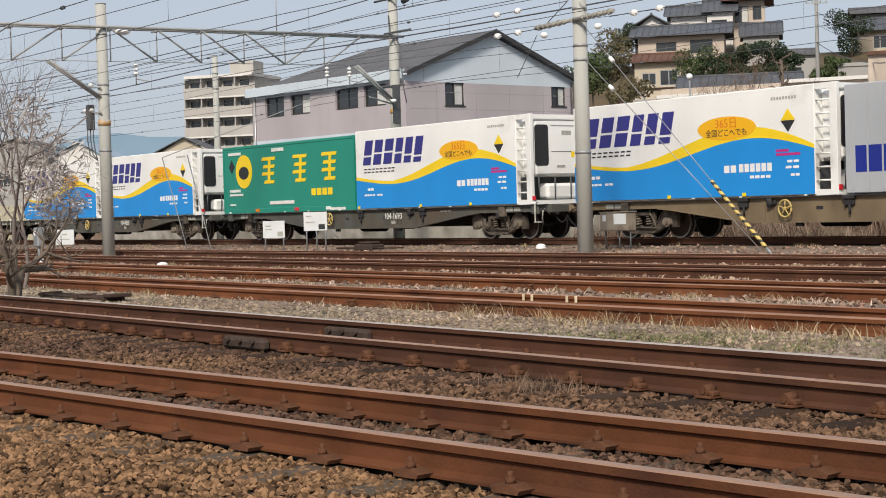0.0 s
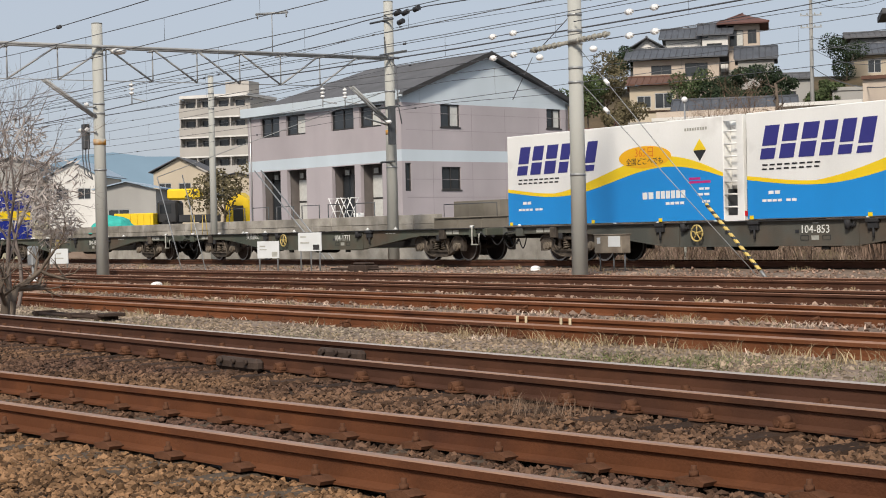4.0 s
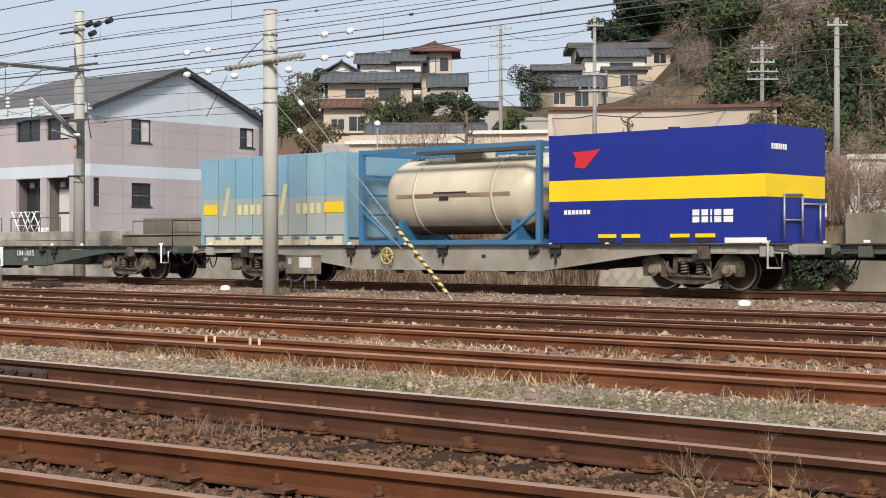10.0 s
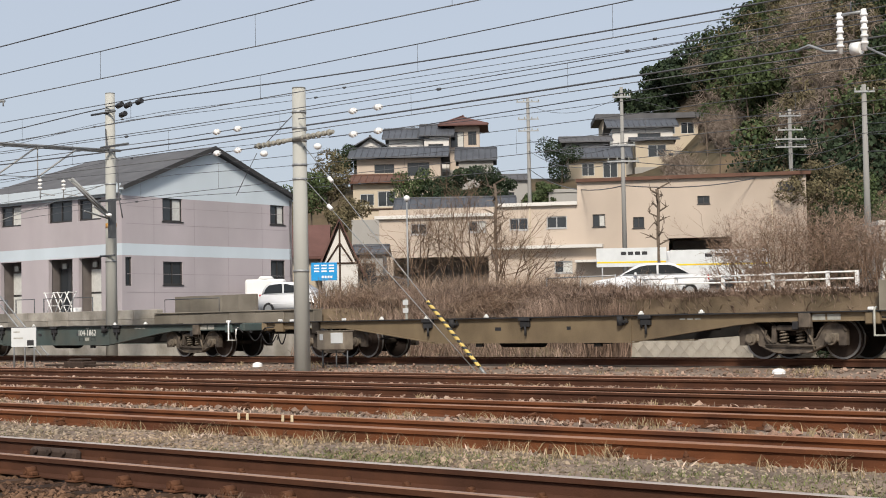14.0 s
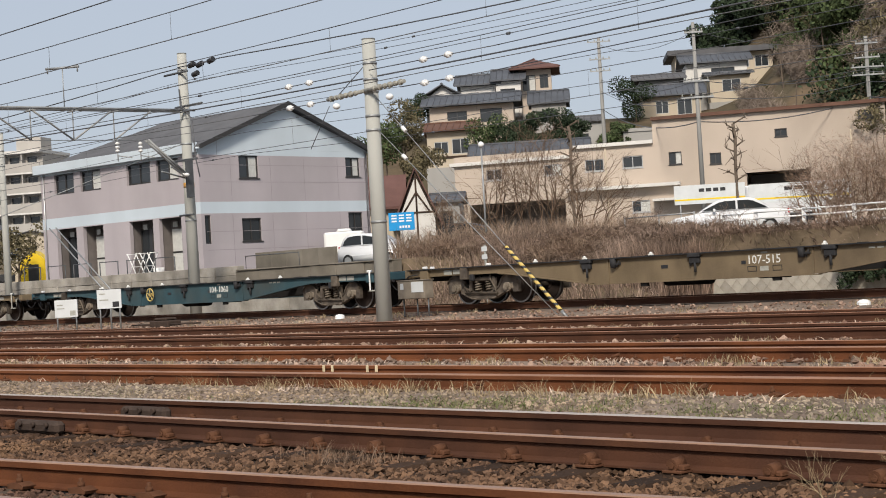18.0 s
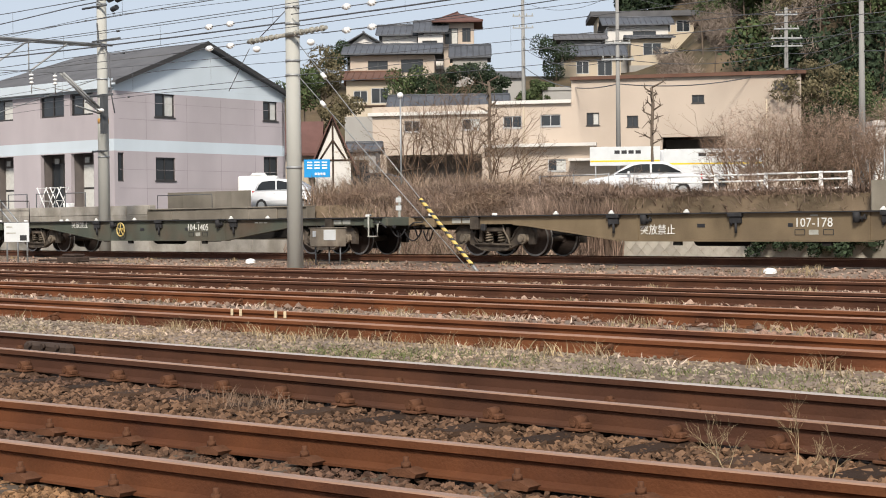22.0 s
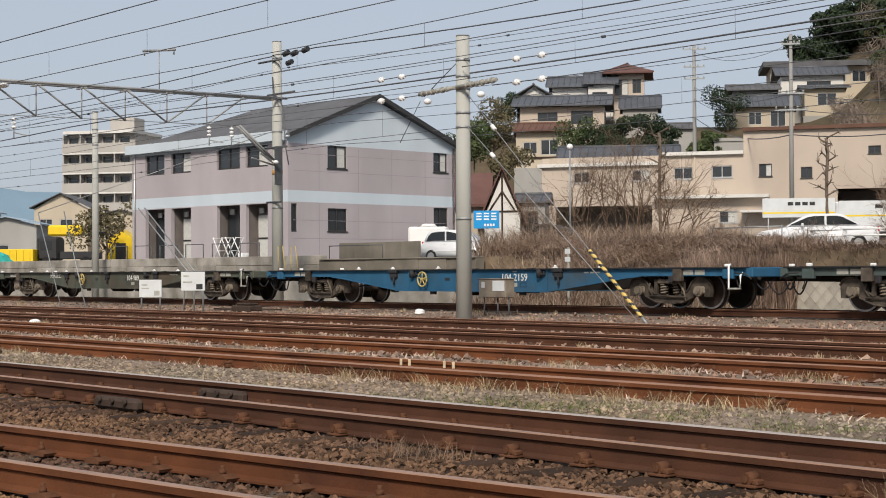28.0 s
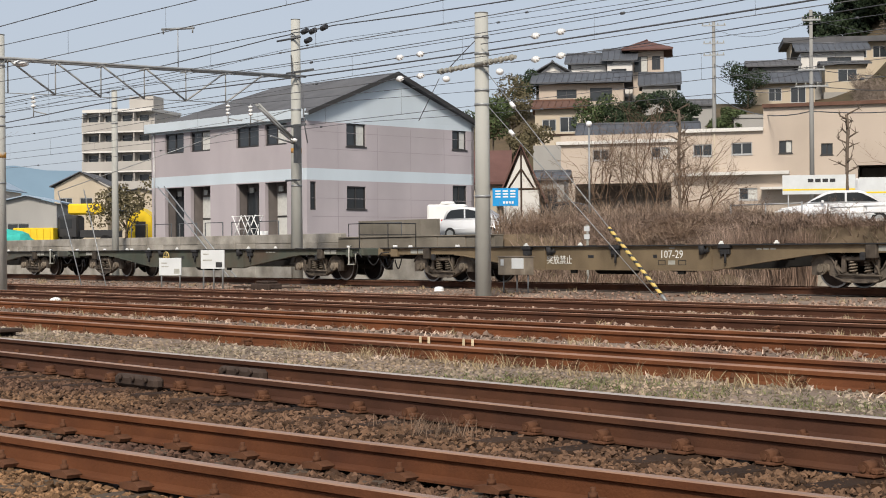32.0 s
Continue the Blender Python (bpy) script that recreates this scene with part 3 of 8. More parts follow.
    for x in (-5.0, -3.37, -1.32, 3.37, 4.99):
        bm = bmesh.new()
        bx(bm, x - 0.05, x + 0.05, -1.24, -1.14, 1.0, 1.035, 0.008)
        ball(bm, Vector((x, -1.19, 1.04)), 0.045, 8, 5)
        part("lock_cone", bm, M["lettering"], w, "small pale lock cone")
    turn = Euler((radians(90), 0, 0)).to_matrix().to_4x4()
    if hand is not None:
        bm = bmesh.new()
        chain(bm, [(-1.9 + 0.2 * math.cos(math.pi * i / 10), -1.3, 0.72 + 0.2 * math.sin(math.pi * i / 10)) for i in range(21)], 0.022, 6)
        for i in range(5):
            a = 2 * math.pi * i / 5 + 0.3
            rod(bm, (-1.9, -1.3, 0.72), (-1.9 + 0.2 * math.cos(a), -1.3, 0.72 + 0.2 * math.sin(a)), 0.016, 5)
        rod(bm, (-1.9, -1.34, 0.72), (-1.9, -1.14, 0.72), 0.04, 8)
        part("hand_wheel", bm, hand, w, "spoked hand brake wheel")
    if warning is not None:
        text("warning_text", "突放禁止", 0.24, M["lettering"], w, Matrix.Translation((warning, -1.18, 0.62 if warning > -3 else 0.87)) @ turn, "white stencilled warning")
    part("brake_cylinder", rod(bmesh.new(), (1.2, -0.5, 0.5), (2.0, -0.5, 0.5), 0.16, 12), M["under"], w)
    part("air_tank", rod(bmesh.new(), (-1.9, 0.1, 0.45), (-0.6, 0.1, 0.45), 0.2, 12), M["under"], w)
    for x in (4.3, -4.4):
        part("air_pipe", chain(bmesh.new(), [(x - 0.9, -0.95, 0.5), (x, -0.95, 0.62), (x + 1.0, -0.95, 0.66)], 0.03, 6), M["under"], w)
    for x in (-1.57, 2.11):
        part("lug", box(x - 0.1, x + 0.1, -1.2, -1.12, 0.29, 0.3755), M["under"], w)
    for x in (-1.05, 1.2):
        part("slot", box(x, x + 0.2 if x < 0 else x + 0.12, -1.178, -1.1725, 0.68, 0.76), M["black"], w)
    if number:
        text("running_number", number, 0.27, M["lettering"] if hull != "pale" else M["faded"], w, Matrix.Translation((1.8, -1.18, 0.76)) @ turn, "white stencilled running number")
        for xa, xb, za, zb in ((1.69, 1.91, 0.52, 0.62), (1.73, 1.9, 0.9, 0.935)):
            part("data_mark", box(xa, xb, -1.1765, -1.1725, za, zb), M["faded"], w, "faded stencilled data bar")
        for xa in (1.36, 2.02):
            bm = bmesh.new()
            for q in ((xa, xa + 0.24, 0.51, 0.522), (xa, xa + 0.24, 0.618, 0.63), (xa, xa + 0.012, 0.522, 0.618), (xa + 0.228, xa + 0.24, 0.522, 0.618)):
                bx(bm, q[0], q[1], -1.18, -1.1725, q[2], q[3])
            part("card_frame", bm, M["lock"], w, "thin dark card frame")
    for x in (4.4, 4.6, 4.8):
        part("data_mark", box(x, x + 0.15, -1.1765, -1.1725, 0.87, 0.905), M["faded"], w)
    if rails:
        bm = bmesh.new()
        x = -9.45
        if rails == "yellow":
            for y in (-1.05, -0.55):
                chain(bm, [(x, y, 0.98), (x, y, 1.78), (x + 0.25, y, 1.78), (x + 0.4, y, 0.98)], 0.015, 5)
        else:
            chain(bm, [(-x, -1.1, 0.98), (-x, -1.1, 1.75), (-x, 1.1, 1.75), (-x, 1.1, 0.98)], 0.02, 6)
            rod(bm, (-x, -1.1, 1.4), (-x, 1.1, 1.4), 0.014, 6)
            rod(bm, (-x, 0, 0.98), (-x, 0, 1.75), 0.016, 6)
        part("hand_rail", bm, M["guard_yellow"] if rails == "yellow" else M["lock"], w, "yellow end rail" if rails == "yellow" else "dark end rail")
    for s in (-1, 1):
        b = copy_thing(BOGIE, Matrix.Translation((s * 7.1, 0, 0)))
        b.parent = w
    return rides(w, u)


M["lettering"] = material("white_lettering", (0.7, 0.7, 0.66), 0.6, 0, 8, 0.15, 60, 0)
M["faded"] = material("faded_lettering", (0.36, 0.36, 0.32), 0.7, 0, 8, 0.25, 60, 0)
BOGIE = build_bogie()
WAGONS = [  # place in the string, paint, number, end rails, place of a warning
    (2, "grey", "", "", None), (1, "brown", "", "", None), (0, "grey", "104-1693", "", None), (-1, "grey", "104-853", "", None), (-2, "green", "104-1771", "yellow", -4.3), (-3, "green", "104-187", "", None), (-4, "pale", "", "", None),
    (-5, "deepgreen", "104-1015", "dark", None), (-6, "brown", "", "", None), (-7, "deepgreen", "104-1862", "yellow", None), (-8, "brown", "107-515", "dark", None), (-9, "teal", "104-1060", "", None), (-10, "brown", "107-178", "", -2.1), (-11, "green", "104-1405", "", -4.3),
    (-12, "brown", "", "dark", None), (-13, "deepgreen", "104-605", "", None), (-14, "blue", "104-2159", "yellow", None), (-15, "green", "104-989", "", -4.3), (-16, "brown", "107-29", "", -2.1), (-17, "green", "", "dark", None), (-18, "grey", "", "", None), (-19, "green", "", "", None)]
M["cream_wheel"] = material("faded_yellow_wheel_paint", (0.5, 0.38, 0.13), 0.6, 0, 6, 0.2, 60, 0.05)
WORDS = {"grey": "dark grey", "green": "faded grey-green", "teal": "dark teal", "deepgreen": "dull sea-green", "brown": "dusty brown", "pale": "pale grey", "blue": "bright blue"}
for k, hull, number, rails, warning in WAGONS:
    loaded = k in (2, 1, 0, -1, -4)
    build_wagon(hull, number, u=FIRST + PITCH * k, hand=None if number[:3] == "107" or k in (-5, -6, -12) else M["cream_wheel"], rails=rails, warning=warning,
                label=WORDS[hull] + " steel container flat wagon, " + ("loaded" if loaded else "running empty on its rails"))
for ob in (BOGIE, *BOGIE.children_recursive):
    bpy.data.objects.remove(ob)


# ---- containers ----
def cpaint(name, rgb, rough=0.45, at=0.75, spot=(0.35, 0.32, 0.28)):
    return material(name, rgb, rough, 0, 0.7, 0.07, 30, 0.05, spot=spot, spot_at=at, streak=3)


M["c_white"] = cpaint("white_container_paint", (0.8, 0.8, 0.77))
M["c_blue"] = cpaint("sky_blue_container_paint", (0.01, 0.25, 0.66), at=0.95)
M["c_green"] = cpaint("green_container_paint", (0.012, 0.24, 0.17), at=0.85, spot=(0.05, 0.2, 0.16))
M["c_yellow"] = cpaint("yellow_container_paint", (0.85, 0.6, 0.01), at=0.95)
M["c_navy"] = material("navy_logo_paint", (0.03, 0.03, 0.2), 0.5, 0, 3, 0.06, 50, 0)
M["c_royal"] = cpaint("royal_blue_container_paint", (0.008, 0.022, 0.24), at=0.9, spot=(0.02, 0.045, 0.26))
M["c_lightblue"] = cpaint("weathered_light_blue_paint", (0.2, 0.38, 0.5), at=0.6, spot=(0.27, 0.4, 0.46))
M["c_worn"] = cpaint("worn_blue_to_beige_paint", (0.31, 0.39, 0.41), at=0.5, spot=(0.4, 0.41, 0.37))
M["c_frame"] = cpaint("blue_tank_frame_paint", (0.045, 0.16, 0.31), at=0.65, spot=(0.12, 0.14, 0.14))
M["c_cream"] = cpaint("cream_tank_paint", (0.62, 0.56, 0.43), at=0.6, spot=(0.4, 0.34, 0.25))
M["c_rusty"] = cpaint("rust_brown_tank_paint", (0.19, 0.115, 0.07), at=0.58, spot=(0.36, 0.28, 0.19))
M["c_grey"] = cpaint("grey_container_paint", (0.4, 0.42, 0.44))
M["c_magenta"] = material("magenta_marking", (0.5, 0.02, 0.2), 0.5, 0, 3, 0.1, 50, 0)
M["c_red"] = material("red_marking", (0.6, 0.02, 0.03), 0.5, 0, 3, 0.1, 50, 0)
M["c_orange"] = material("orange_lettering", (0.7, 0.2, 0.01), 0.5, 0, 3, 0.1, 50, 0)


def side_panel(name, outline, y, mat, parent, label="", thick=0.006):
    bm = bmesh.new()
    prism(bm, outline, y - thick, y)
    return part(name, bm, mat, parent, label)


def reefer(u, has_unit=True, swing=0.0):
    L, H, W = 9.2, 2.6, 2.45
    c = thing("container", "white refrigerated container with a blue base and yellow wave", "freight container", group="containers on the train")
    x0, x1, y0 = -L / 2, L / 2, -W / 2
    body = x1 - 0.66
    part("body", box(x0, body, y0, -y0, 0.02, H, 0.02), M["c_white"], c)
    pts = []
    for i in range(33):
        k = i / 32
        x = x0 + 0.02 + (body - x0 - 0.04) * k
        pts.append((x, 1.05 - 0.33 * math.sin(2 * math.pi * (k * 0.98 + 0.02)) * (0.5 + 0.75 * k) - 0.1 * (1 - k) + 0.05))
    upper = [(x, z + 0.1 + 0.22 * math.sin(math.pi * min(1, max(0, (i / 32 - 0.25) / 0.75)))) for i, (x, z) in enumerate(pts)]
    side_panel("yellow_wave", pts + upper[::-1], y0 - 0.001, M["c_yellow"], c, "yellow painted wave")
    side_panel("blue_base", [(x0 + 0.02, 0.04)] + [(p[0], p[1] + 0.004) for p in pts] + [(body - 0.02, 0.04)], y0 - 0.002, M["c_blue"], c, "bright blue painted base")
    # the maker's sign as plain slanted blocks, crossed by a thin swoosh
    xa = x0 + 0.44
    for i, wdt in enumerate((0.53, 0.53, 0.55, 0.47, 0.47, 0.49)):
        bm = bmesh.new()
        cut = 1.72 + 0.1 * math.sin(i * 0.9)
        for za, zb in ((1.46, cut), (cut + 0.06, 2.26)):
            k0, k1 = 0.25 * (za - 1.46), 0.25 * (zb - 1.46)
            prism(bm, [(xa + k0, za), (xa + wdt - 0.08 + k0, za), (xa + wdt - 0.08 + k1, zb), (xa + k1, zb)], y0 - 0.009, y0 - 0.003)
        part("sign", bm, M["c_navy"], c, "slanted navy block")
        xa += wdt + 0.07
    bm = bmesh.new()
    for i in range(8):
        xa = x0 + 0.5 + i * 0.23
        bx(bm, xa, xa + 0.15, y0 - 0.008, y0 - 0.003, 1.2, 1.24)
        bx(bm, xa + 0.02, xa + 0.18, y0 - 0.008, y0 - 0.003, 1.3, 1.34)
    part("small_sign", bm, M["black"], c, "row of small dark bars")
    bm = bmesh.new()
    prism(bm, [(1.15 + 0.98 * math.cos(2 * math.pi * i / 28), 1.72 + 0.29 * math.sin(2 * math.pi * i / 28)) for i in range(28)], y0 - 0.012, y0 - 0.004)
    badge = part("badge", bm, M["c_orangeoval"], c, "amber oval badge with lettering")
    turn = Euler((radians(90), 0, 0)).to_matrix().to_4x4()
    text("badge_text", "365日", 0.3, M["c_orange"], badge, Matrix.Translation((1.15, y0 - 0.014, 1.83)) @ turn, "dark orange lettering")
    text("badge_text", "全国どこへでも", 0.2, M["black"], badge, Matrix.Translation((1.15, y0 - 0.014, 1.6)) @ turn, "black lettering")
    bm = bmesh.new()
    prism(bm, [(2.92, 1.8), (3.14, 2.08), (3.36, 1.8)], y0 - 0.008, y0 - 0.002)
    lo = bmesh.new()
    prism(lo, [(2.92, 1.795), (3.36, 1.795), (3.14, 1.52)], y0 - 0.008, y0 - 0.002)
    dm = part("hazard_mark", bm, M["c_yellow"], c, "yellow and black diamond")
    part("mark_half", lo, M["black"], dm)
    bm = bmesh.new()
    for xa, xb, za, zb in ((1.05, 1.5, 0.62, 0.8), (1.55, 2.65, 0.62, 0.82), (1.9, 2.6, 0.46, 0.53), (3.05, 3.5, 0.66, 0.72), (3.1, 3.5, 0.8, 0.86), (3.2, 3.5, 0.48, 0.54), (-3.9, -3.5, 0.62, 0.7), (-4.1, -3.45, 0.44, 0.5), (-3.35, -3.0, 0.44, 0.5)):
        for j in range(max(2, int((xb - xa) / 0.16))):
            wd = (xb - xa) / max(2, int((xb - xa) / 0.16))
            bx(bm, xa + j * wd, xa + (j + 0.78) * wd, y0 - 0.012, y0 - 0.006, za, zb)
    part("marking", bm, M["white"], c, "white marking bars")
    bm = bmesh.new()
    bx(bm, 2.75, 3.5, y0 - 0.011, y0 - 0.005, 0.97, 1.03)
    bx(bm, 2.75, 3.15, y0 - 0.011, y0 - 0.005, 1.06, 1.12)
    part("marking", bm, M["c_magenta"], c, "magenta marking bars")
    bm = bmesh.new()
    for j in range(9):
        bx(bm, 2.62 + j * 0.09, 2.68 + j * 0.09, y0 - 0.006, y0 - 0.001, 2.3, 2.37)
    part("marking", bm, M["faded"], c, "grey marking bars")
    # open frame with ladder and the cooling unit at one end
    for y in (y0 + 0.06, -y0 - 0.06):
        part("corner_post", box(x1 - 0.22, x1, y - 0.06, y + 0.06, 0, H, 0.01), M["c_white"], c)
    for z in (0.0, H - 0.14):
        for y in (y0 + 0.06, -y0 - 0.06):
            part("frame_rail", box(body, x1 - 0.22, y - 0.05, y + 0.05, z, z + 0.14), M["c_white"], c)
        part("frame_rail", box(x1 - 0.14, x1 - 0.02, y0 + 0.12, -y0 - 0.12, z, z + 0.12), M["c_white"], c)
    for i in range(7):
        part("rung", rod(bmesh.new(), (body, y0 + 0.05, 0.35 + i * 0.31), (x1 - 0.22, y0 + 0.05, 0.35 + i * 0.31), 0.025, 6), M["c_white"], c)
    cu = part("cooling_unit", box(body + 0.003, x1 - 0.06, y0 + 0.2, -y0 - 0.14, 0.8, H - 0.15, 0.08), M["c_white"], c, "white cooling unit with dark vents")
    bm = bmesh.new()
    prism(bm, [(y0 + 0.3 + 0.16 * (1 + cx) + (0.09 * math.cos(a)), (1.2 if sz < 0 else 2.2) + 0.09 * math.sin(a)) for cx, sz, a0 in ((-1, -1, 180), (1, -1, 270), (1, 1, 0), (-1, 1, 90)) for a in [radians(a0 + 30 * j) for j in range(4)]], x1 - 0.06, x1 - 0.045, "x")
    part("vent", bm, M["black"], cu)
    for q in ((0.0, 0.35, 2.0, 2.12), (0.5, 0.85, 1.3, 1.4), (-0.2, 0.1, 1.05, 1.12)):
        part("plate", box(x1 - 0.059, x1 - 0.05, *q), M["faded"], cu)
    for z in (1.5, 2.25):
        part("seam", box(x1 - 0.059, x1 - 0.054, -0.4, -y0 - 0.2, z, z + 0.02), M["steel_dark"], cu)
    part("fuel_tank", box(body + 0.1, x1 - 0.1, -0.55, 0.9, 0.14, 0.6, 0.08), M["c_white"], c, "white fuel tank")
    # dark sheet in place of the shade in the gap behind the tank
    part("back_panel", box(body + 0.002, body + 0.03, y0 + 0.14, -y0 - 0.14, 0.15, 0.79), M["steel_dark"], c)
    part("label", box(x1 - 0.059, x1 - 0.05, 0.35, 0.55, 1.35, 1.52), M["c_yellow"], cu, "small yellow label")
    for y in (-0.9, -0.3, 0.3, 0.9):
        part("guard_rail", rod(bmesh.new(), (x1 - 0.05, y, 0.12), (x1 - 0.05, y, 0.79), 0.02, 6), M["steel_dark"], c)
    part("corner_light", box(x1 - 0.02, x1 + 0.02, y0 + 0.02, y0 + 0.14, 0.12, 0.24), M["c_red"], c)
    for x in (x0 + 0.15, -0.9, 1.7):
        part("latch", box(x - 0.06, x + 0.06, y0 - 0.02, y0 - 0.004, 0.03, 0.12), M["c_yellow"], c)
    c["deck"] = 1.06
    return rides(c, u)


M["c_orangeoval"] = cpaint("amber_badge_paint", (0.82, 0.43, 0.005), at=0.95)


def parcel_box(u):
    L, H, W = 9.2, 2.5, 2.45
    c = thing("container", "green ribbed steel container with yellow block lettering", "freight container", group="containers on the train")
    x0, y0 = -L / 2, -W / 2
    part("body", box(x0 + 0.05, -x0 - 0.05, y0 + 0.02, -y0 - 0.02, 0.1, H - 0.03), M["c_green"], c)
    bm = bmesh.new()
    bx(bm, x0, -x0, y0, y0 + 0.08, 0.0, 0.17, 0.01)
    bx(bm, x0, -x0, y0, y0 + 0.08, H - 0.1, H, 0.01)
    for x in (x0, -x0 - 0.1):
        bx(bm, x, x + 0.1, y0, y0 + 0.1, 0.17, H - 0.1)
        bx(bm, x, x + 0.1, -y0 - 0.1, -y0, 0.0, H)
    part("frame", bm, M["c_green"], c)
    bm = bmesh.new()
    for i in range(14):
        z = 0.3 + i * 0.15
        bx(bm, -x0 - 0.05, -x0 - 0.02, y0 + 0.15, -y0 - 0.15, z, z + 0.06)
    part("end_ribs", bm, M["c_green"], c)
    bm = bmesh.new()
    rod(bm, (x0 + 1.6, y0 + 0.019, 1.55), (x0 + 1.6, y0 + 0.008, 1.55), 0.62, 32)
    disc = part("emblem", bm, M["c_yellow"], c, "yellow round emblem with a black shape")
    bm = bmesh.new()
    prism(bm, [(x0 + 1.6 + 0.38 * math.cos(a / 12 * math.pi), 1.5 + 0.24 * math.sin(a / 12 * math.pi)) for a in range(24)], y0 + 0.002, y0 + 0.007)
    part("emblem_shape", bm, M["black"], disc)
    bm = bmesh.new()
    for i, xa in enumerate((x0 + 2.95, x0 + 5.15, x0 + 7.1)):
        for za, zb, xb, xc in ((1.9, 2.02, 0, 0.95), (1.62, 1.74, 0.1, 0.9), (1.36, 1.48, 0.0, 0.85), (1.06, 1.18, 0.15, 0.85)):
            prism(bm, [(xa + xb, za), (xa + xc, za), (xa + xc + 0.06, zb), (xa + xb + 0.06, zb)], y0 + 0.005, y0 + 0.018)
        prism(bm, [(xa + 0.42, 1.1), (xa + 0.58, 1.1), (xa + 0.66, 2.02), (xa + 0.5, 2.02)], y0 + 0.003, y0 + 0.0175)
    part("sign", bm, M["c_yellow"], c, "three yellow block signs")
    bm = bmesh.new()
    for j in range(4):
        bx(bm, x0 + 6.4 + j * 0.36, x0 + 6.68 + j * 0.36, y0 + 0.008, y0 + 0.018, 0.56, 0.8)
    part("sign", bm, M["c_yellow"], c, "small yellow bars")
    bm = bmesh.new()
    for xa, xb, za, zb in ((0.45, 1.4, 2.18, 2.28), (3.7, 4.55, 2.2, 2.32), (0.5, 1.3, 0.8, 0.9), (0.5, 1.5, 0.66, 0.74), (3.5, 5.2, 0.3, 0.42), (7.6, 8.6, 0.03, 0.12), (0.5, 0.9, 0.3, 0.36)):
        bx(bm, x0 + xa, x0 + xb, y0 - 0.004, y0 + 0.018, za, zb)
    part("marking", bm, M["lettering"], c, "white marking bars")
    bm = bmesh.new()
    prism(bm, [(x0 + 0.45, 1.75), (x0 + 0.67, 2.02), (x0 + 0.89, 1.75), (x0 + 0.67, 1.5)], y0 + 0.008, y0 + 0.018)
    part("hazard_mark", bm, M["black"], c, "yellow and black diamond")
    for x, col in ((-2.0, "c_orange"), (0.8, "c_red"), (2.9, "white")):
        part("latch", box(x - 0.14, x + 0.14, y0 - 0.02, y0 + 0.001, 0.05, 0.16), M[col], c)
    return rides(c, u)


def royal_box(u):
    L, H, W = 5.75, 2.5, 2.45
    c = thing("container", "royal blue box container with a wide yellow band", "freight container", group="containers on the train")
    x0, y0 = -L / 2, -W / 2
    for nm, za, zb, mat in (("lower_panel", 0.02, 0.98, "c_royal"), ("band", 0.98, 1.46, "c_yellow"), ("upper_panel", 1.46, H, "c_royal")):
        part(nm, box(x0, -x0, y0, -y0, za, zb), M[mat], c, "wide yellow painted band" if nm == "band" else "")
    bm = bmesh.new()
    for i in range(15):
        x = x0 + 0.2 + i * 0.4
        bx(bm, x, x + 0.012, y0 - 0.003, y0 + 0.001, 0.1, 0.96)
    part("panel_seam", bm, M["c_royal"], c)
    bm = bmesh.new()
    for xa, wd in ((1.08, 0.2), (1.31, 0.19), (1.53, 0.07), (1.63, 0.2), (1.86, 0.26)):
        for za in (0.46, 0.61):
            bx(bm, xa, xa + wd - 0.03, y0 - 0.012, y0 - 0.002, za, za + 0.125)
    part("sign", bm, M["white"], c, "white block sign")
    bm = bmesh.new()
    prism(bm, [(x0 + 0.75, 1.75), (x0 + 1.05, 1.72), (x0 + 1.5, 2.15), (x0 + 1.25, 2.12), (x0 + 0.7, 2.1), (x0 + 0.8, 1.95)], y0 - 0.012, y0 - 0.002)
    part("emblem", bm, M["c_red"], c, "red emblem shape")
    bm = bmesh.new()
    for j in range(7):
        bx(bm, x0 + 0.45 + j * 0.11, x0 + 0.53 + j * 0.11, y0 - 0.01, y0 - 0.002, 0.68, 0.78)
        bx(bm, -x0 + 0.002, -x0 + 0.01, -1.0 + j * 0.09, -0.94 + j * 0.09, 1.98, 2.1)
    bx(bm, 1.9, 2.9, y0 - 0.03, y0 - 0.001, 0.02, 0.13)
    part("marking", bm, M["white"], c, "white marking bars")
    for x in (-1.2, -0.55, 0.75, 1.4):
        part("fork_pocket", box(x - 0.25, x + 0.25, y0 - 0.012, y0 - 0.001, 0.14, 0.22), M["c_yellow"], c, "yellow fork pocket edge")
        part("fork_slot", box(x - 0.22, x + 0.22, y0 - 0.006, y0 - 0.001, 0.03, 0.135), M["black"], c)
    bm = bmesh.new()
    for y in (-0.55, 0.2, 0.95):
        rod(bm, (-x0 + 0.04, y, 0.1), (-x0 + 0.04, y, 1.05 if y < 0.5 else 0.85), 0.025, 6)
    for z in (0.5, 1.05):
        rod(bm, (-x0 + 0.04, -0.55, z), (-x0 + 0.04, 0.2, z), 0.025, 6)
    rod(bm, (-x0 + 0.04, 0.2, 0.85), (-x0 + 0.04, 1.15, 0.85), 0.025, 6)
    part("end_rails", bm, M["steel"], c, "grey tubular end rails")
    bm = bmesh.new()
    for x in (x0, -x0 - 0.12):
        for z in (0.0, H - 0.1):
            bx(bm, x - 0.005, x + 0.125, y0 - 0.01, y0 + 0.1, z, z + 0.11)
    part("corner_casting", bm, M["c_royal"], c)
    return rides(c, u)


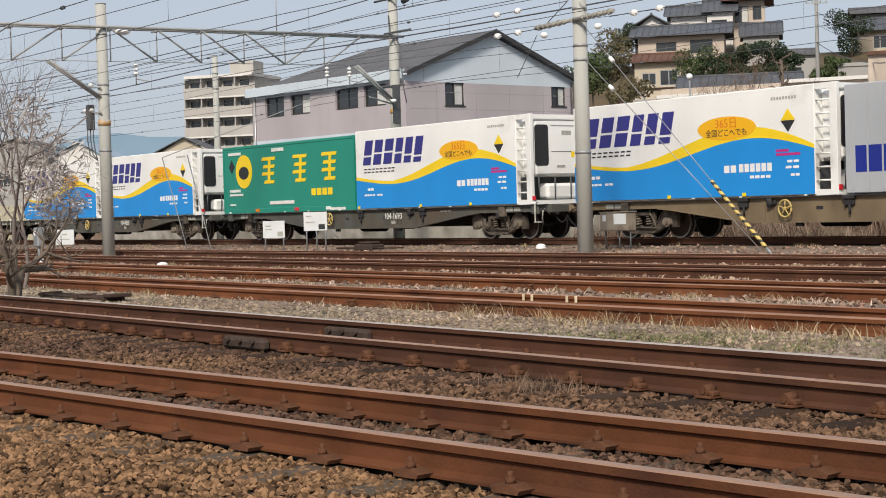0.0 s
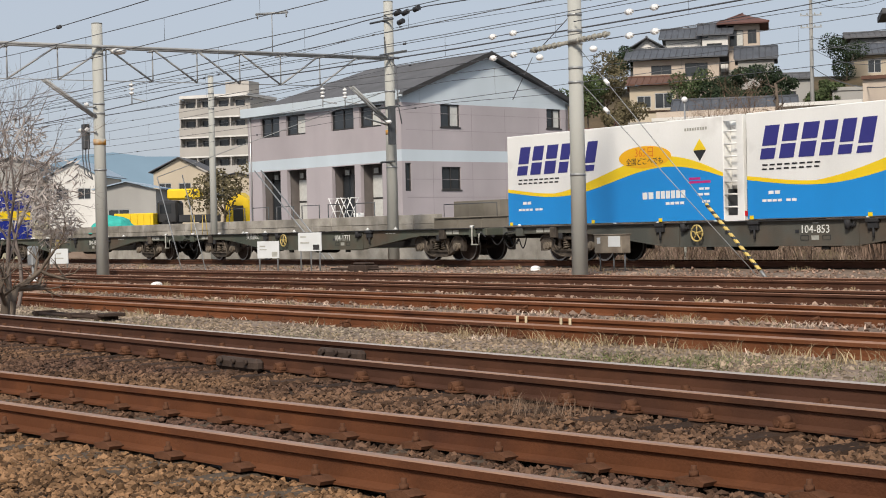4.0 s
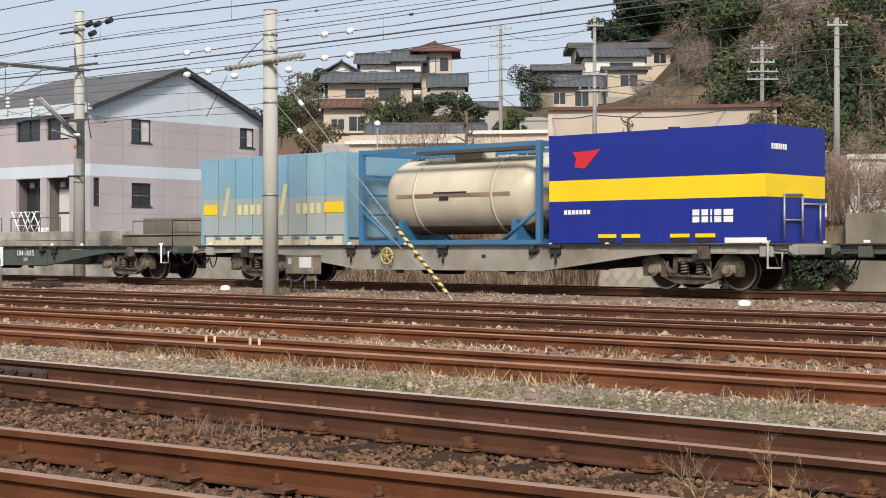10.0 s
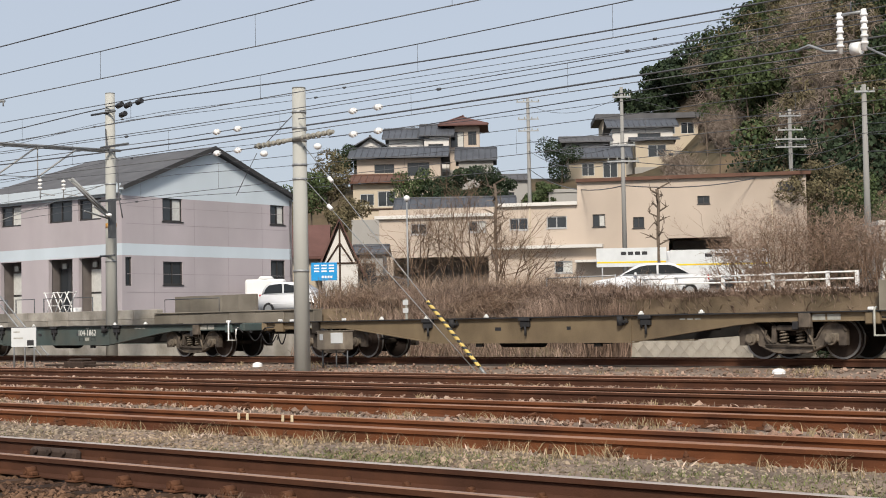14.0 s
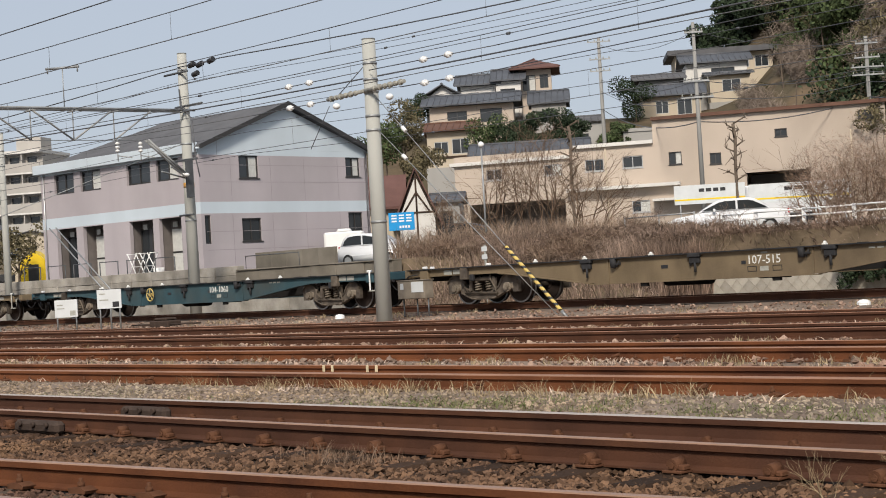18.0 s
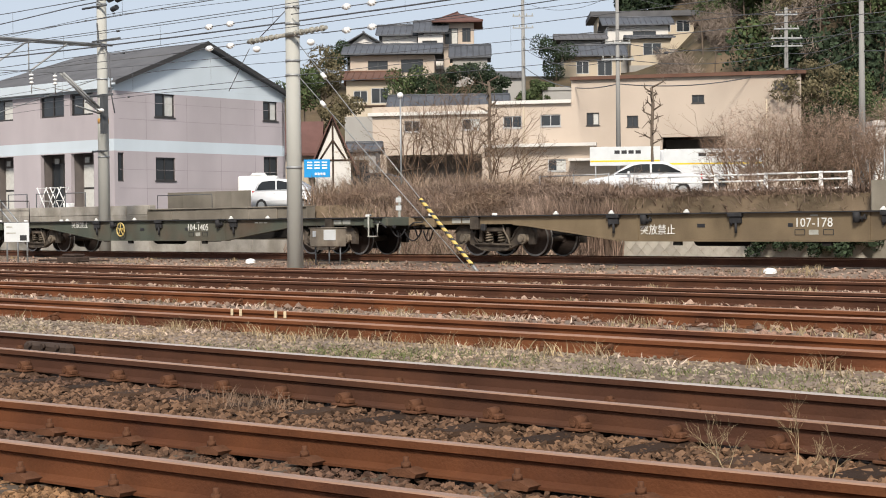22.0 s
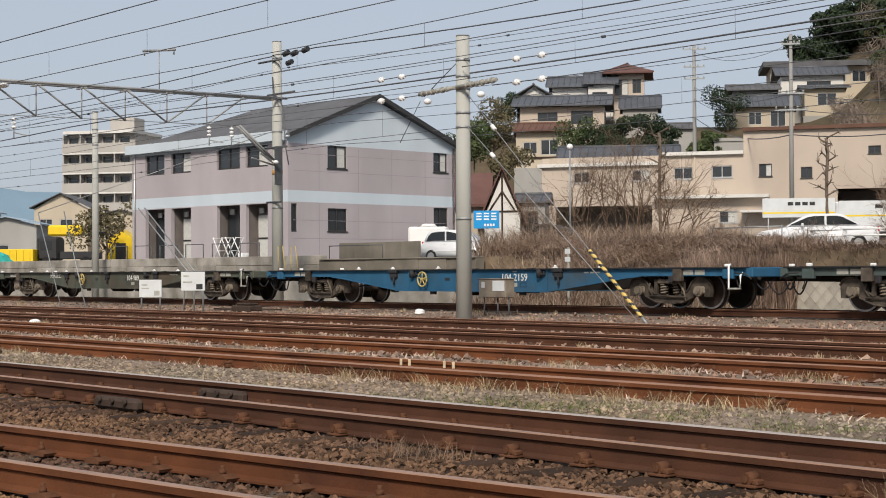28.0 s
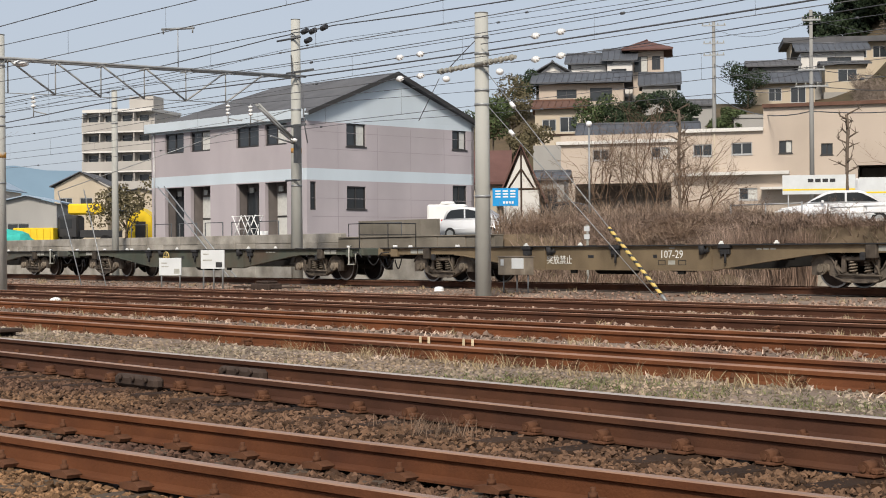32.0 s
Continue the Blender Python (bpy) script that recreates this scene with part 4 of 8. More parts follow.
def tank(u):
    L, H, W = 6.06, 2.44, 2.4
    c = thing("tank_container", "cream tank in a weathered blue steel frame", "tank container", group="containers on the train")
    x0, y0 = -L / 2, -W / 2
    bm = bmesh.new()
    R, cz = 0.95, 1.22
    prof = [(-2.62, 0.0), (-2.6, 0.35), (-2.5, 0.65), (-2.35, 0.84), (-2.15, 0.95), (-1.95, R), (1.95, R), (2.15, 0.95), (2.35, 0.84), (2.5, 0.65), (2.6, 0.35), (2.62, 0.0)]
    ring = []
    for x, r in prof:
        ring.append([bm.verts.new((x, max(r, 0.001) * math.cos(2 * math.pi * i / 36), cz + max(r, 0.001) * math.sin(2 * math.pi * i / 36))) for i in range(36)])
    for a, b in zip(ring, ring[1:]):
        for i in range(36):
            f = bm.faces.new((a[i], a[(i + 1) % 36], b[(i + 1) % 36], b[i]))
            f.smooth = True
    bmesh.ops.recalc_face_normals(bm, faces=bm.faces[:])
    vessel = part("vessel", bm, M["c_cream"], c, "cream cylindrical tank with rust stains")
    for x in (-1.3, 1.3):
        part("strap", rod(bmesh.new(), (x - 0.04, 0, cz), (x + 0.04, 0, cz), R + 0.015, 36), M["c_cream"], vessel)
    bm = bmesh.new()
    rows = [[bm.verts.new((x, (r + 0.006) * math.cos(a), cz + (r + 0.006) * math.sin(a))) for a in [radians(-128 + 76 * i / 14) for i in range(15)]] for x, r in prof[2:-2]]
    for a, b in zip(rows, rows[1:]):
        for i in range(14):
            bm.faces.new((a[i], a[i + 1], b[i + 1], b[i])).smooth = True
    bmesh.ops.recalc_face_normals(bm, faces=bm.faces[:])
    part("lower_shell", bm, M["c_rusty"], vessel, "rust-brown stained underside")
    bm = bmesh.new()
    bx(bm, -0.6, 0.5, -R - 0.012, -R + 0.03, cz + 0.05, cz + 0.09)
    bx(bm, -0.4, -0.1, -R - 0.012, -R + 0.03, cz - 0.12, cz - 0.02)
    part("marking", bm, M["black"], vessel, "small dark marking bars")
    bm = bmesh.new()
    rows = [[bm.verts.new((x, (R + 0.006) * math.cos(a), cz + (R + 0.006) * math.sin(a))) for a in (radians(-183), radians(-180), radians(-177))] for x in (-1.9, 1.9)]
    for i in range(2):
        bm.faces.new((rows[0][i], rows[0][i + 1], rows[1][i + 1], rows[1][i]))
    part("waist_line", bm, M["c_rusty"], vessel, "thin brown line along the tank")
    for x in (x0, -x0 - 0.14):
        for y in (y0, -y0 - 0.14):
            part("post", box(x, x + 0.14, y, y + 0.14, 0, H, 0.01), M["c_frame"], c)
        for z in (0.0, H - 0.14):
            part("cross_bar", box(x + 0.01, x + 0.13, y0 + 0.14, -y0 - 0.14, z, z + 0.13), M["c_frame"], c)
        for z in (0.75, 1.25, 1.75):
            part("cross_bar", box(x + 0.04, x + 0.1, y0 + 0.14, -y0 - 0.14, z, z + 0.06), M["c_frame"], c)
    for y in (y0 + 0.02, -y0 - 0.12):
        for z in (0.0, H - 0.12):
            part("long_bar", box(x0 + 0.14, -x0 - 0.14, y, y + 0.1, z, z + 0.11), M["c_frame"], c)
        for s in (-1, 1):
            part("brace", rod(bmesh.new(), (s * (-x0 - 0.1), y + 0.05, 0.85), (s * (-x0 - 1.2), y + 0.05, 0.08), 0.05, 6), M["c_frame"], c)
    for s in (-1, 1):
        part("saddle", box(s * 1.9 - 0.08, s * 1.9 + 0.08, -0.8, 0.8, 0.05, 0.6), M["c_frame"], c)
    part("walkway", box(-1.4, 2.4, -0.75, -0.25, H - 0.16, H - 0.06), M["steel_dark"], c)
    part("valve_box", box(-0.5, 0.4, -0.3, 0.3, cz + R - 0.06, H - 0.08, 0.04), M["c_cream"], c)
    return rides(c, u)


def ribbed_box(u):
    L, H, W = 6.0, 2.45, 2.45
    c = thing("container", "weathered light blue corrugated container with faded bars", "freight container", group="containers on the train")
    x0, y0 = -L / 2, -W / 2
    bm = bmesh.new()
    bx(bm, x0 + 0.05, -x0 - 0.05, y0 + 0.05, -y0 - 0.05, 0.2, H - 0.02)
    part("body", bm, M["c_lightblue"], c)
    for i in range(8):
        x = x0 + 0.06 + i * 0.735
        part("side_panel", box(x, x + 0.69, y0 + 0.005, y0 + 0.051, 1.3, H - 0.06), M["c_lightblue"], c)
        part("side_panel", box(x, x + 0.69, y0 + 0.005, y0 + 0.051, 0.28, 1.3), M["c_worn"], c, "worn blue paint fading to beige")
    bm = bmesh.new()
    for x in (x0, -x0 - 0.1):
        for y in (y0, -y0 - 0.1):
            bx(bm, x, x + 0.1, y, y + 0.1, 0.0, H)
    bx(bm, x0 + 0.1, -x0 - 0.1, y0, y0 + 0.06, H - 0.06, H)
    part("frame", bm, M["c_lightblue"], c)
    bm = bmesh.new()
    for i in range(9):
        x = x0 + 0.2 + i * 0.66
        bx(bm, x, x + 0.34, y0 + 0.01, y0 + 0.1, 0.0, 0.24)
    bx(bm, x0 + 0.1, -x0 - 0.1, y0 + 0.1, -y0 - 0.1, 0.0, 0.18)
    part("skid", bm, M["c_cream"], c, "pale dirty skid blocks")
    bm = bmesh.new()
    bx(bm, x0 + 0.12, x0 + 0.72, y0 - 0.006, y0 + 0.006, 0.86, 1.14)
    bx(bm, -x0 - 0.85, -x0 - 0.12, y0 - 0.006, y0 + 0.006, 0.86, 1.14)
    part("bar", bm, M["c_yellow"], c, "faded yellow bars")
    bm = bmesh.new()
    prism(bm, [(x0 + 0.95, 0.82), (x0 + 1.1, 0.82), (x0 + 1.3, 1.6), (x0 + 1.15, 1.6)], y0 - 0.006, y0 + 0.004)
    prism(bm, [(x0 + 3.35, 0.82), (x0 + 3.5, 0.82), (x0 + 3.7, 1.65), (x0 + 3.55, 1.65)], y0 - 0.006, y0 + 0.004)
    for a, nn in ((1.62, 6), (4.05, 4)):
        for j in range(nn):
            bx(bm, x0 + a + j * 0.27, x0 + a + 0.16 + j * 0.27, y0 - 0.006, y0 + 0.004, 0.84, 1.12)
    part("sign", bm, M["c_paleyellow"], c, "faded pale yellow block sign")
    return rides(c, u)


M["c_paleyellow"] = cpaint("faded_yellow_paint", (0.72, 0.64, 0.3), at=0.6, spot=(0.4, 0.42, 0.35))
DECK = 1.003


def grey_box(u):
    L, H, W = 6.06, 2.5, 2.45
    c = thing("container", "grey steel container with a blue patch", "freight container", group="containers on the train")
    x0, y0 = -L / 2, -W / 2
    part("body", box(x0, -x0, y0, -y0, 0.02, H, 0.02), M["c_grey"], c)
    bm = bmesh.new()
    bx(bm, x0 + 0.3, x0 + 1.6, y0 - 0.008, y0 - 0.001, 0.5, 1.1)
    part("patch", bm, M["c_royal"], c, "blue painted patch")
    bm = bmesh.new()
    for i in range(14):
        bx(bm, x0 + 0.2 + i * 0.42, x0 + 0.25 + i * 0.42, y0 - 0.015, y0 - 0.0005, 0.1, H - 0.1)
    part("ribs", bm, M["c_grey"], c)
    return rides(c, u)


reefer(FIRST - PITCH - 4.95)
reefer(FIRST - PITCH + 4.35)
parcel_box(FIRST - 4.95)
reefer(FIRST + 4.35)
reefer(FIRST + PITCH - 4.95)
grey_box(FIRST + PITCH + 2.9)
royal_box(FIRST - 4 * PITCH + 6.2)
tank(FIRST - 4 * PITCH)
ribbed_box(FIRST - 4 * PITCH - 6.45)


# ---- buildings ----
def hp(e, l, z, turn=0.0):
    """A pose e metres out along the line to the hill and l to its right; local y points away from the yard."""
    return pose(-0.67 * e + 0.742 * l, 0.742 * e + 0.67 * l, z, 0, 0, 42.1 + turn)


M["mauve"] = material("mauve_grey_render", (0.425, 0.382, 0.396), 0.9, 0, 0.5, 0.1, 50, 0.15, spot=(0.385, 0.35, 0.36), spot_at=0.55, streak=3)
M["paleblue"] = material("pale_blue_render", (0.53, 0.595, 0.64), 0.9, 0, 0.5, 0.08, 50, 0.1, streak=3)
M["mauve_joint"] = material("darker_panel_joint", (0.3, 0.27, 0.28), 0.9, 0, 1, 0.1, 50, 0)
M["roof_grey"] = material("grey_slate_roof", (0.115, 0.115, 0.12), 0.85, 0, 1.0, 0.2, 40, 0.25)
M["roof_tile"] = material("dark_glazed_roof_tile", (0.075, 0.08, 0.09), 0.5, 0, 1.0, 0.25, 20, 0.2)
M["roof_brown"] = material("brown_metal_roof", (0.13, 0.07, 0.05), 0.7, 0, 1.0, 0.2, 20, 0.2)
M["roof_red"] = material("red_brown_roof", (0.13, 0.07, 0.06), 0.75, 0, 1.0, 0.2, 20, 0.2)
M["cream"] = material("cream_render", (0.51, 0.43, 0.355), 0.9, 0, 0.25, 0.1, 30, 0.1, spot=(0.43, 0.36, 0.295), spot_at=0.6, streak=4)
M["tower"] = material("pale_tower_render", (0.43, 0.405, 0.37), 0.9, 0, 0.4, 0.1, 30, 0.1, streak=3)
M["beige"] = material("beige_render", (0.5, 0.43, 0.33), 0.9, 0, 0.4, 0.12, 30, 0.1, streak=3)
M["offwhite"] = material("off_white_render", (0.66, 0.64, 0.6), 0.9, 0, 0.4, 0.1, 30, 0.1, streak=3)
M["greywall"] = material("grey_render", (0.34, 0.33, 0.31), 0.9, 0, 0.4, 0.15, 30, 0.1, streak=3)
M["frame_dark"] = material("dark_window_frame", (0.035, 0.033, 0.032), 0.5, 0, 3, 0.1, 50, 0)
M["frame_alu"] = material("aluminium_frame", (0.5, 0.5, 0.49), 0.4, 0.6, 3, 0.1, 50, 0)
M["curtain"] = material("pale_curtain", (0.55, 0.55, 0.52), 0.9, 0, 6, 0.12, 60, 0)
# dark colour that puts the shade of recesses and rooms into their walls
M["room_shade"] = material("painted_room_shade", (0.17, 0.15, 0.14), 0.9, 0, 2, 0.15, 50, 0)
M["wood_dark"] = material("dark_timber", (0.06, 0.04, 0.03), 0.8, 0, 4, 0.25, 50, 0.1)


def wall_cells(bm, u0, u1, z0, z1, holes, y0, y1, place):
    """A wall with openings, as blocks round them. place(u, y, z) gives the corner's position."""
    us = sorted({u0, u1, *[c for hh in holes for c in hh[:2] if u0 < c < u1]})
    zs = sorted({z0, z1, *[c for hh in holes for c in hh[2:4] if z0 < c < z1]})
    seen = {}
    def v(i, y, k):
        if (i, y, k) not in seen:
            seen[(i, y, k)] = bm.verts.new(place(us[i], y, zs[k]))
        return seen[(i, y, k)]
    def full(i, k):
        if not (0 <= i < len(us) - 1 and 0 <= k < len(zs) - 1):
            return False
        u, z = (us[i] + us[i + 1]) / 2, (zs[k] + zs[k + 1]) / 2
        return not any(hh[0] < u < hh[1] and hh[2] < z < hh[3] for hh in holes)
    fs = []
    for i in range(len(us) - 1):
        for k in range(len(zs) - 1):
            if not full(i, k):
                continue
            fs.append((v(i, y0, k), v(i + 1, y0, k), v(i + 1, y0, k + 1), v(i, y0, k + 1)))
            fs.append((v(i, y1, k + 1), v(i + 1, y1, k + 1), v(i + 1, y1, k), v(i, y1, k)))
            if not full(i - 1, k):
                fs.append((v(i, y0, k), v(i, y0, k + 1), v(i, y1, k + 1), v(i, y1, k)))
            if not full(i + 1, k):
                fs.append((v(i + 1, y0, k + 1), v(i + 1, y0, k), v(i + 1, y1, k), v(i + 1, y1, k + 1)))
            if not full(i, k - 1):
                fs.append((v(i + 1, y0, k), v(i, y0, k), v(i, y1, k), v(i + 1, y1, k)))
            if not full(i, k + 1):
                fs.append((v(i, y0, k + 1), v(i + 1, y0, k + 1), v(i + 1, y1, k + 1), v(i, y1, k + 1)))
    faces = [bm.faces.new(f) for f in fs]
    bmesh.ops.recalc_face_normals(bm, faces=faces)
    return bm


def window(parent, u0, u1, z0, z1, place, panes=2, frame="frame_dark", depth=0.1, curtain=False, sill=True):
    """A framed sliding window set back in its opening."""
    def slab(a, b, c, d, y0, y1):
        bm = bmesh.new()
        v = [bm.verts.new(place(*q)) for q in ((a, y0, c), (b, y0, c), (b, y1, c), (a, y1, c), (a, y0, d), (b, y0, d), (b, y1, d), (a, y1, d))]
        for fi in BOX_F:
            bm.faces.new([v[i] for i in fi])
        bmesh.ops.recalc_face_normals(bm, faces=bm.faces[:])
        return bm
    t = 0.06
    w = part("window", slab(u0, u1, z1 - t, z1, depth - 0.05, depth + 0.05), M[frame], parent)
    part("frame_bar", slab(u0, u1, z0, z0 + t, depth - 0.05, depth + 0.05), M[frame], w)
    n = panes
    for i in range(n + 1):
        c = u0 + (u1 - u0) * i / n
        a, b = max(u0, c - t / 2), min(u1, c + t / 2)
        if i in (0, n):
            a, b = (u0, u0 + t) if i == 0 else (u1 - t, u1)
        part("frame_bar", slab(a, b, z0 + t, z1 - t, depth - 0.04, depth + 0.04), M[frame], w)
    for i in range(n):
        a, b = u0 + (u1 - u0) * i / n + t / 2, u0 + (u1 - u0) * (i + 1) / n - t / 2
        mat = M["curtain"] if (curtain and i % 2) else M["glass"]
        part("pane", slab(a, b, z0 + t, z1 - t, depth + 0.005, depth + 0.02), mat, w)
    if sill:
        part("sill", slab(u0 - 0.05, u1 + 0.05, z0 - 0.06, z0, -0.04, depth), M["frame_alu"] if frame == "frame_alu" else M[frame], w)
    return w


def apartment():
    """Two-storey block: the long front looks at the yard, the gable end along the street."""
    L, W, Z0, EAVE, PEAK = 12.5, 11.05, 1.25, 7.3, 9.5
    b = thing("apartment_block", "two-storey mauve and pale blue apartment block with a grey roof", "apartment building", pose(-60.2, 41.7, 0, 0, 0, 5))
    def front(u, y, z):
        return (u, y, z)
    def gable(u, y, z):
        return (-y, u, z)
    bays = [(-11.33, -9.67), (-9.1, -7.45), (-5.35, -3.55), (-3.1, -1.45)]
    holes = [(a, c, 1.72, 4.26) for a, c in bays] + [(a, c, 6.0, 7.02) for a, c in bays]
    bands = [(Z0, 4.3, "mauve"), (4.3, 4.84, "paleblue"), (4.84, 7.02, "mauve"), (7.02, EAVE, "paleblue")]
    gh = [(2.44, 3.65, 5.94, 7.02), (2.45, 3.65, 2.97, 4.05), (9.5, 10.5, 6.05, 7.1 - 0.08), (9.5, 10.5, 3.15, 4.25), (0.02, 0.56, 2.9, 4.22)]
    for za, zb, mat in bands:
        bm = bmesh.new()
        wall_cells(bm, -L, 0, za, zb, [h_ for h_ in holes], 0, 0.2, front)
        part("front_wall", bm, M[mat], b)
        bm = bmesh.new()
        wall_cells(bm, 0.2, W, za, zb, gh, 0, 0.2, gable)
        part("gable_wall", bm, M[mat], b)
    bm = bmesh.new()
    prism(bm, [(0.0, EAVE + 0.002), (W, EAVE + 0.002), (W, EAVE + 0.1), (W / 2, PEAK - 0.12), (0.0, EAVE + 0.1)], -0.2, 0.0, "x")
    part("gable_top", bm, M["paleblue"], b)
    part("back_wall", box(-L, 0, W - 0.2, W, Z0, EAVE), M["mauve"], b)
    part("side_wall", box(-L, -L + 0.2, 0.2, W - 0.2, Z0, EAVE), M["mauve"], b)
    RL, o = -L + 3.2, 0.12
    z0 = EAVE + 0.02
    for s, y0 in ((1, -o), (-1, W + o)):
        bm = bmesh.new()
        pts = [(-L - o, y0, z0), (0.3, y0, z0), (0.3, W / 2, PEAK), (RL, W / 2, PEAK)]
        lo_ = [bm.verts.new(q) for q in pts]
        hi_ = [bm.verts.new((q[0], q[1], q[2] + 0.13)) for q in pts]
        bm.faces.new(lo_)
        bm.faces.new(hi_[::-1])
        for i in range(4):
            bm.faces.new((lo_[i], lo_[(i + 1) % 4], hi_[(i + 1) % 4], hi_[i]))
        bmesh.ops.recalc_face_normals(bm, faces=bm.faces[:])
        part("roof_slope", bm, M["roof_grey"], b, "grey slate roof slope")
        bm = bmesh.new()
        prism(bm, [(y0, z0 - 0.06), (W / 2, PEAK - 0.06), (W / 2, PEAK + 0.16), (y0, z0 + 0.15)], 0.302, 0.36, "x")
        part("barge_board", bm, M["frame_dark"], b, "dark barge board")
        part("gutter", rod(bmesh.new(), (-L - o, y0 - 0.05, z0 - 0.02), (0.3, y0 - 0.05, z0 - 0.02), 0.05, 6), M["paleblue"], b)
    bm = bmesh.new()
    pts = [(-L - o, -o, z0), (RL, W / 2, PEAK), (-L - o, W + o, z0)]
    lo_ = [bm.verts.new(q) for q in pts]
    hi_ = [bm.verts.new((q[0], q[1], q[2] + 0.13)) for q in pts]
    bm.faces.new(lo_)
    bm.faces.new(hi_[::-1])
    for i in range(3):
        bm.faces.new((lo_[i], lo_[(i + 1) % 3], hi_[(i + 1) % 3], hi_[i]))
    bmesh.ops.recalc_face_normals(bm, faces=bm.faces[:])
    part("roof_hip", bm, M["roof_grey"], b)
    # recessed entrances and balconies behind the openings; dark wall colour stands in for shade
    for n_, (a, c) in enumerate(bays):
        for za, zb in ((1.6, 4.28), (5.98, 7.05)):
            back = part("recess_back", box(a - 0.15, c + 0.15, 0.75, 0.85, za, zb), M["room_shade"], b)
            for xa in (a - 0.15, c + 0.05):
                part("recess_side", box(xa, xa + 0.1, 0.2, 0.75, za, zb), M["room_shade"], b)
            part("recess_top", box(a - 0.15, c + 0.15, 0.2, 0.85, zb, zb + 0.05), M["room_shade"], b)
            if za < 3:
                if n_ % 2:
                    d = part("door", box(a + 0.1, a + 1.0, 0.68, 0.73, 1.65, 3.75), M["curtain"], b, "pale entrance door")
                    part("door_rail", box(a + 0.1, a + 1.0, 0.66, 0.679, 2.62, 2.7), M["frame_dark"], d)
                    part("door_frame", box(a + 1.0, a + 1.07, 0.66, 0.74, 1.6, 3.8), M["frame_dark"], d)
                    window(b, a + 1.1, c - 0.02, 1.75, 3.8, lambda u, y, z: (u, y + 0.55, z), 1, "frame_dark", 0.12, sill=False)
                else:
                    window(b, a + 0.02, c - 0.02, 1.7, 3.9, lambda u, y, z: (u, y + 0.55, z), 2, "frame_dark", 0.12, n_ == 2, sill=False)
                part("meter_box", box(a + 0.3, a + 0.6, 0.58, 0.64, 3.85, 4.1), M["curtain"], back)
                part("post", box(c - 0.08, c - 0.02, 0.06, 0.13, 1.72, 4.26), M["frame_dark"], b)
            else:
                window(b, a + 0.02, c - 0.02, 6.02, 7.0, lambda u, y, z: (u, y, z), 2, "frame_dark", 0.14, n_ in (1, 3), sill=False)
            part("floor_slab", box(a - 0.05, c + 0.05, 0.2, 0.75, za - 0.1, za - 0.002), M["concrete"], b)
    part("parapet", box(-L - 0.25, 0.02, -0.3, -0.02, EAVE - 0.18, EAVE + 0.28, 0.01), M["paleblue"], b, "pale blue eaves fascia")
    for z in (2.6, 5.75, 3.45, 6.55):   # joints of the wall panels
        part("joint", box(0.0005, 0.004, 0.3, W - 0.1, z, z + 0.018), M["mauve_joint"], b)
    for y in (1.9, 4.4, 6.6, 8.9):
        part("joint", box(0.0005, 0.004, y, y + 0.018, 1.4, 4.29), M["mauve_joint"], b)
        part("joint", box(0.0005, 0.004, y, y + 0.018, 4.86, 6.9), M["mauve_joint"], b)
    for i, (ua, ub, za, zb) in enumerate(gh):
        window(b, ua, ub, za, zb, gable, 2 if i < 4 else 1, "frame_dark", 0.1, i in (0, 2), sill=i < 4)
    for k in (-L + 0.3,):
        part("downpipe", rod(bmesh.new(), (k, -0.06, Z0), (k, -0.06, EAVE - 0.1), 0.04, 6), M["frame_alu"], b)
    # yard railing
    for i in range(6):
        x = -12 + i * 2.1
        bm = bmesh.new()
        rod(bm, (x, -1.6, Z0), (x, -1.6, Z0 + 1.15), 0.03, 6)
        rod(bm, (x, -1.6, Z0 + 1.13), (x + 1.4, -1.6, Z0 + 1.13), 0.022, 6)
        rod(bm, (x + 1.4, -1.6, Z0), (x + 1.4, -1.6, Z0 + 1.15), 0.03, 6)
        part("railing", bm, M["steel_dark"], b, "thin dark railing")
    return b


apartment()


def yard_rack():
    """White folding racks with a bucket in front of the flats."""
    for k, x in enumerate((-64.1, -63.0)):
        r = thing("drying_rack", "white folding metal drying rack before the flats", "drying rack", pose(x, 40.6, 1.45, 0, 0, 5 + 8 * k), group="racks before the flats")
        for y in (-0.25, 0.25):
            for a, c in (((-0.4, 0), (0.35, 1.25)), ((0.4, 0), (-0.35, 1.25))):
                part("leg", rod(bmesh.new(), (a[0], y, a[1]), (c[0], y, c[1]), 0.025, 6), M["white"], r)
        for z, x_ in ((1.22, -0.34), (1.22, 0.34), (0.62, 0.0)):
            part("bar", rod(bmesh.new(), (x_, -0.3, z), (x_, 0.3, z), 0.02, 6), M["white"], r)
    q = thing("bucket", "white plastic bucket before the flats", "bucket", pose(-62.1, 40.5, 1.45))
    part("body", rod(bmesh.new(), (0, 0, 0), (0, 0, 0.5), 0.2, 14, 0.26), M["white"], q)


yard_rack()


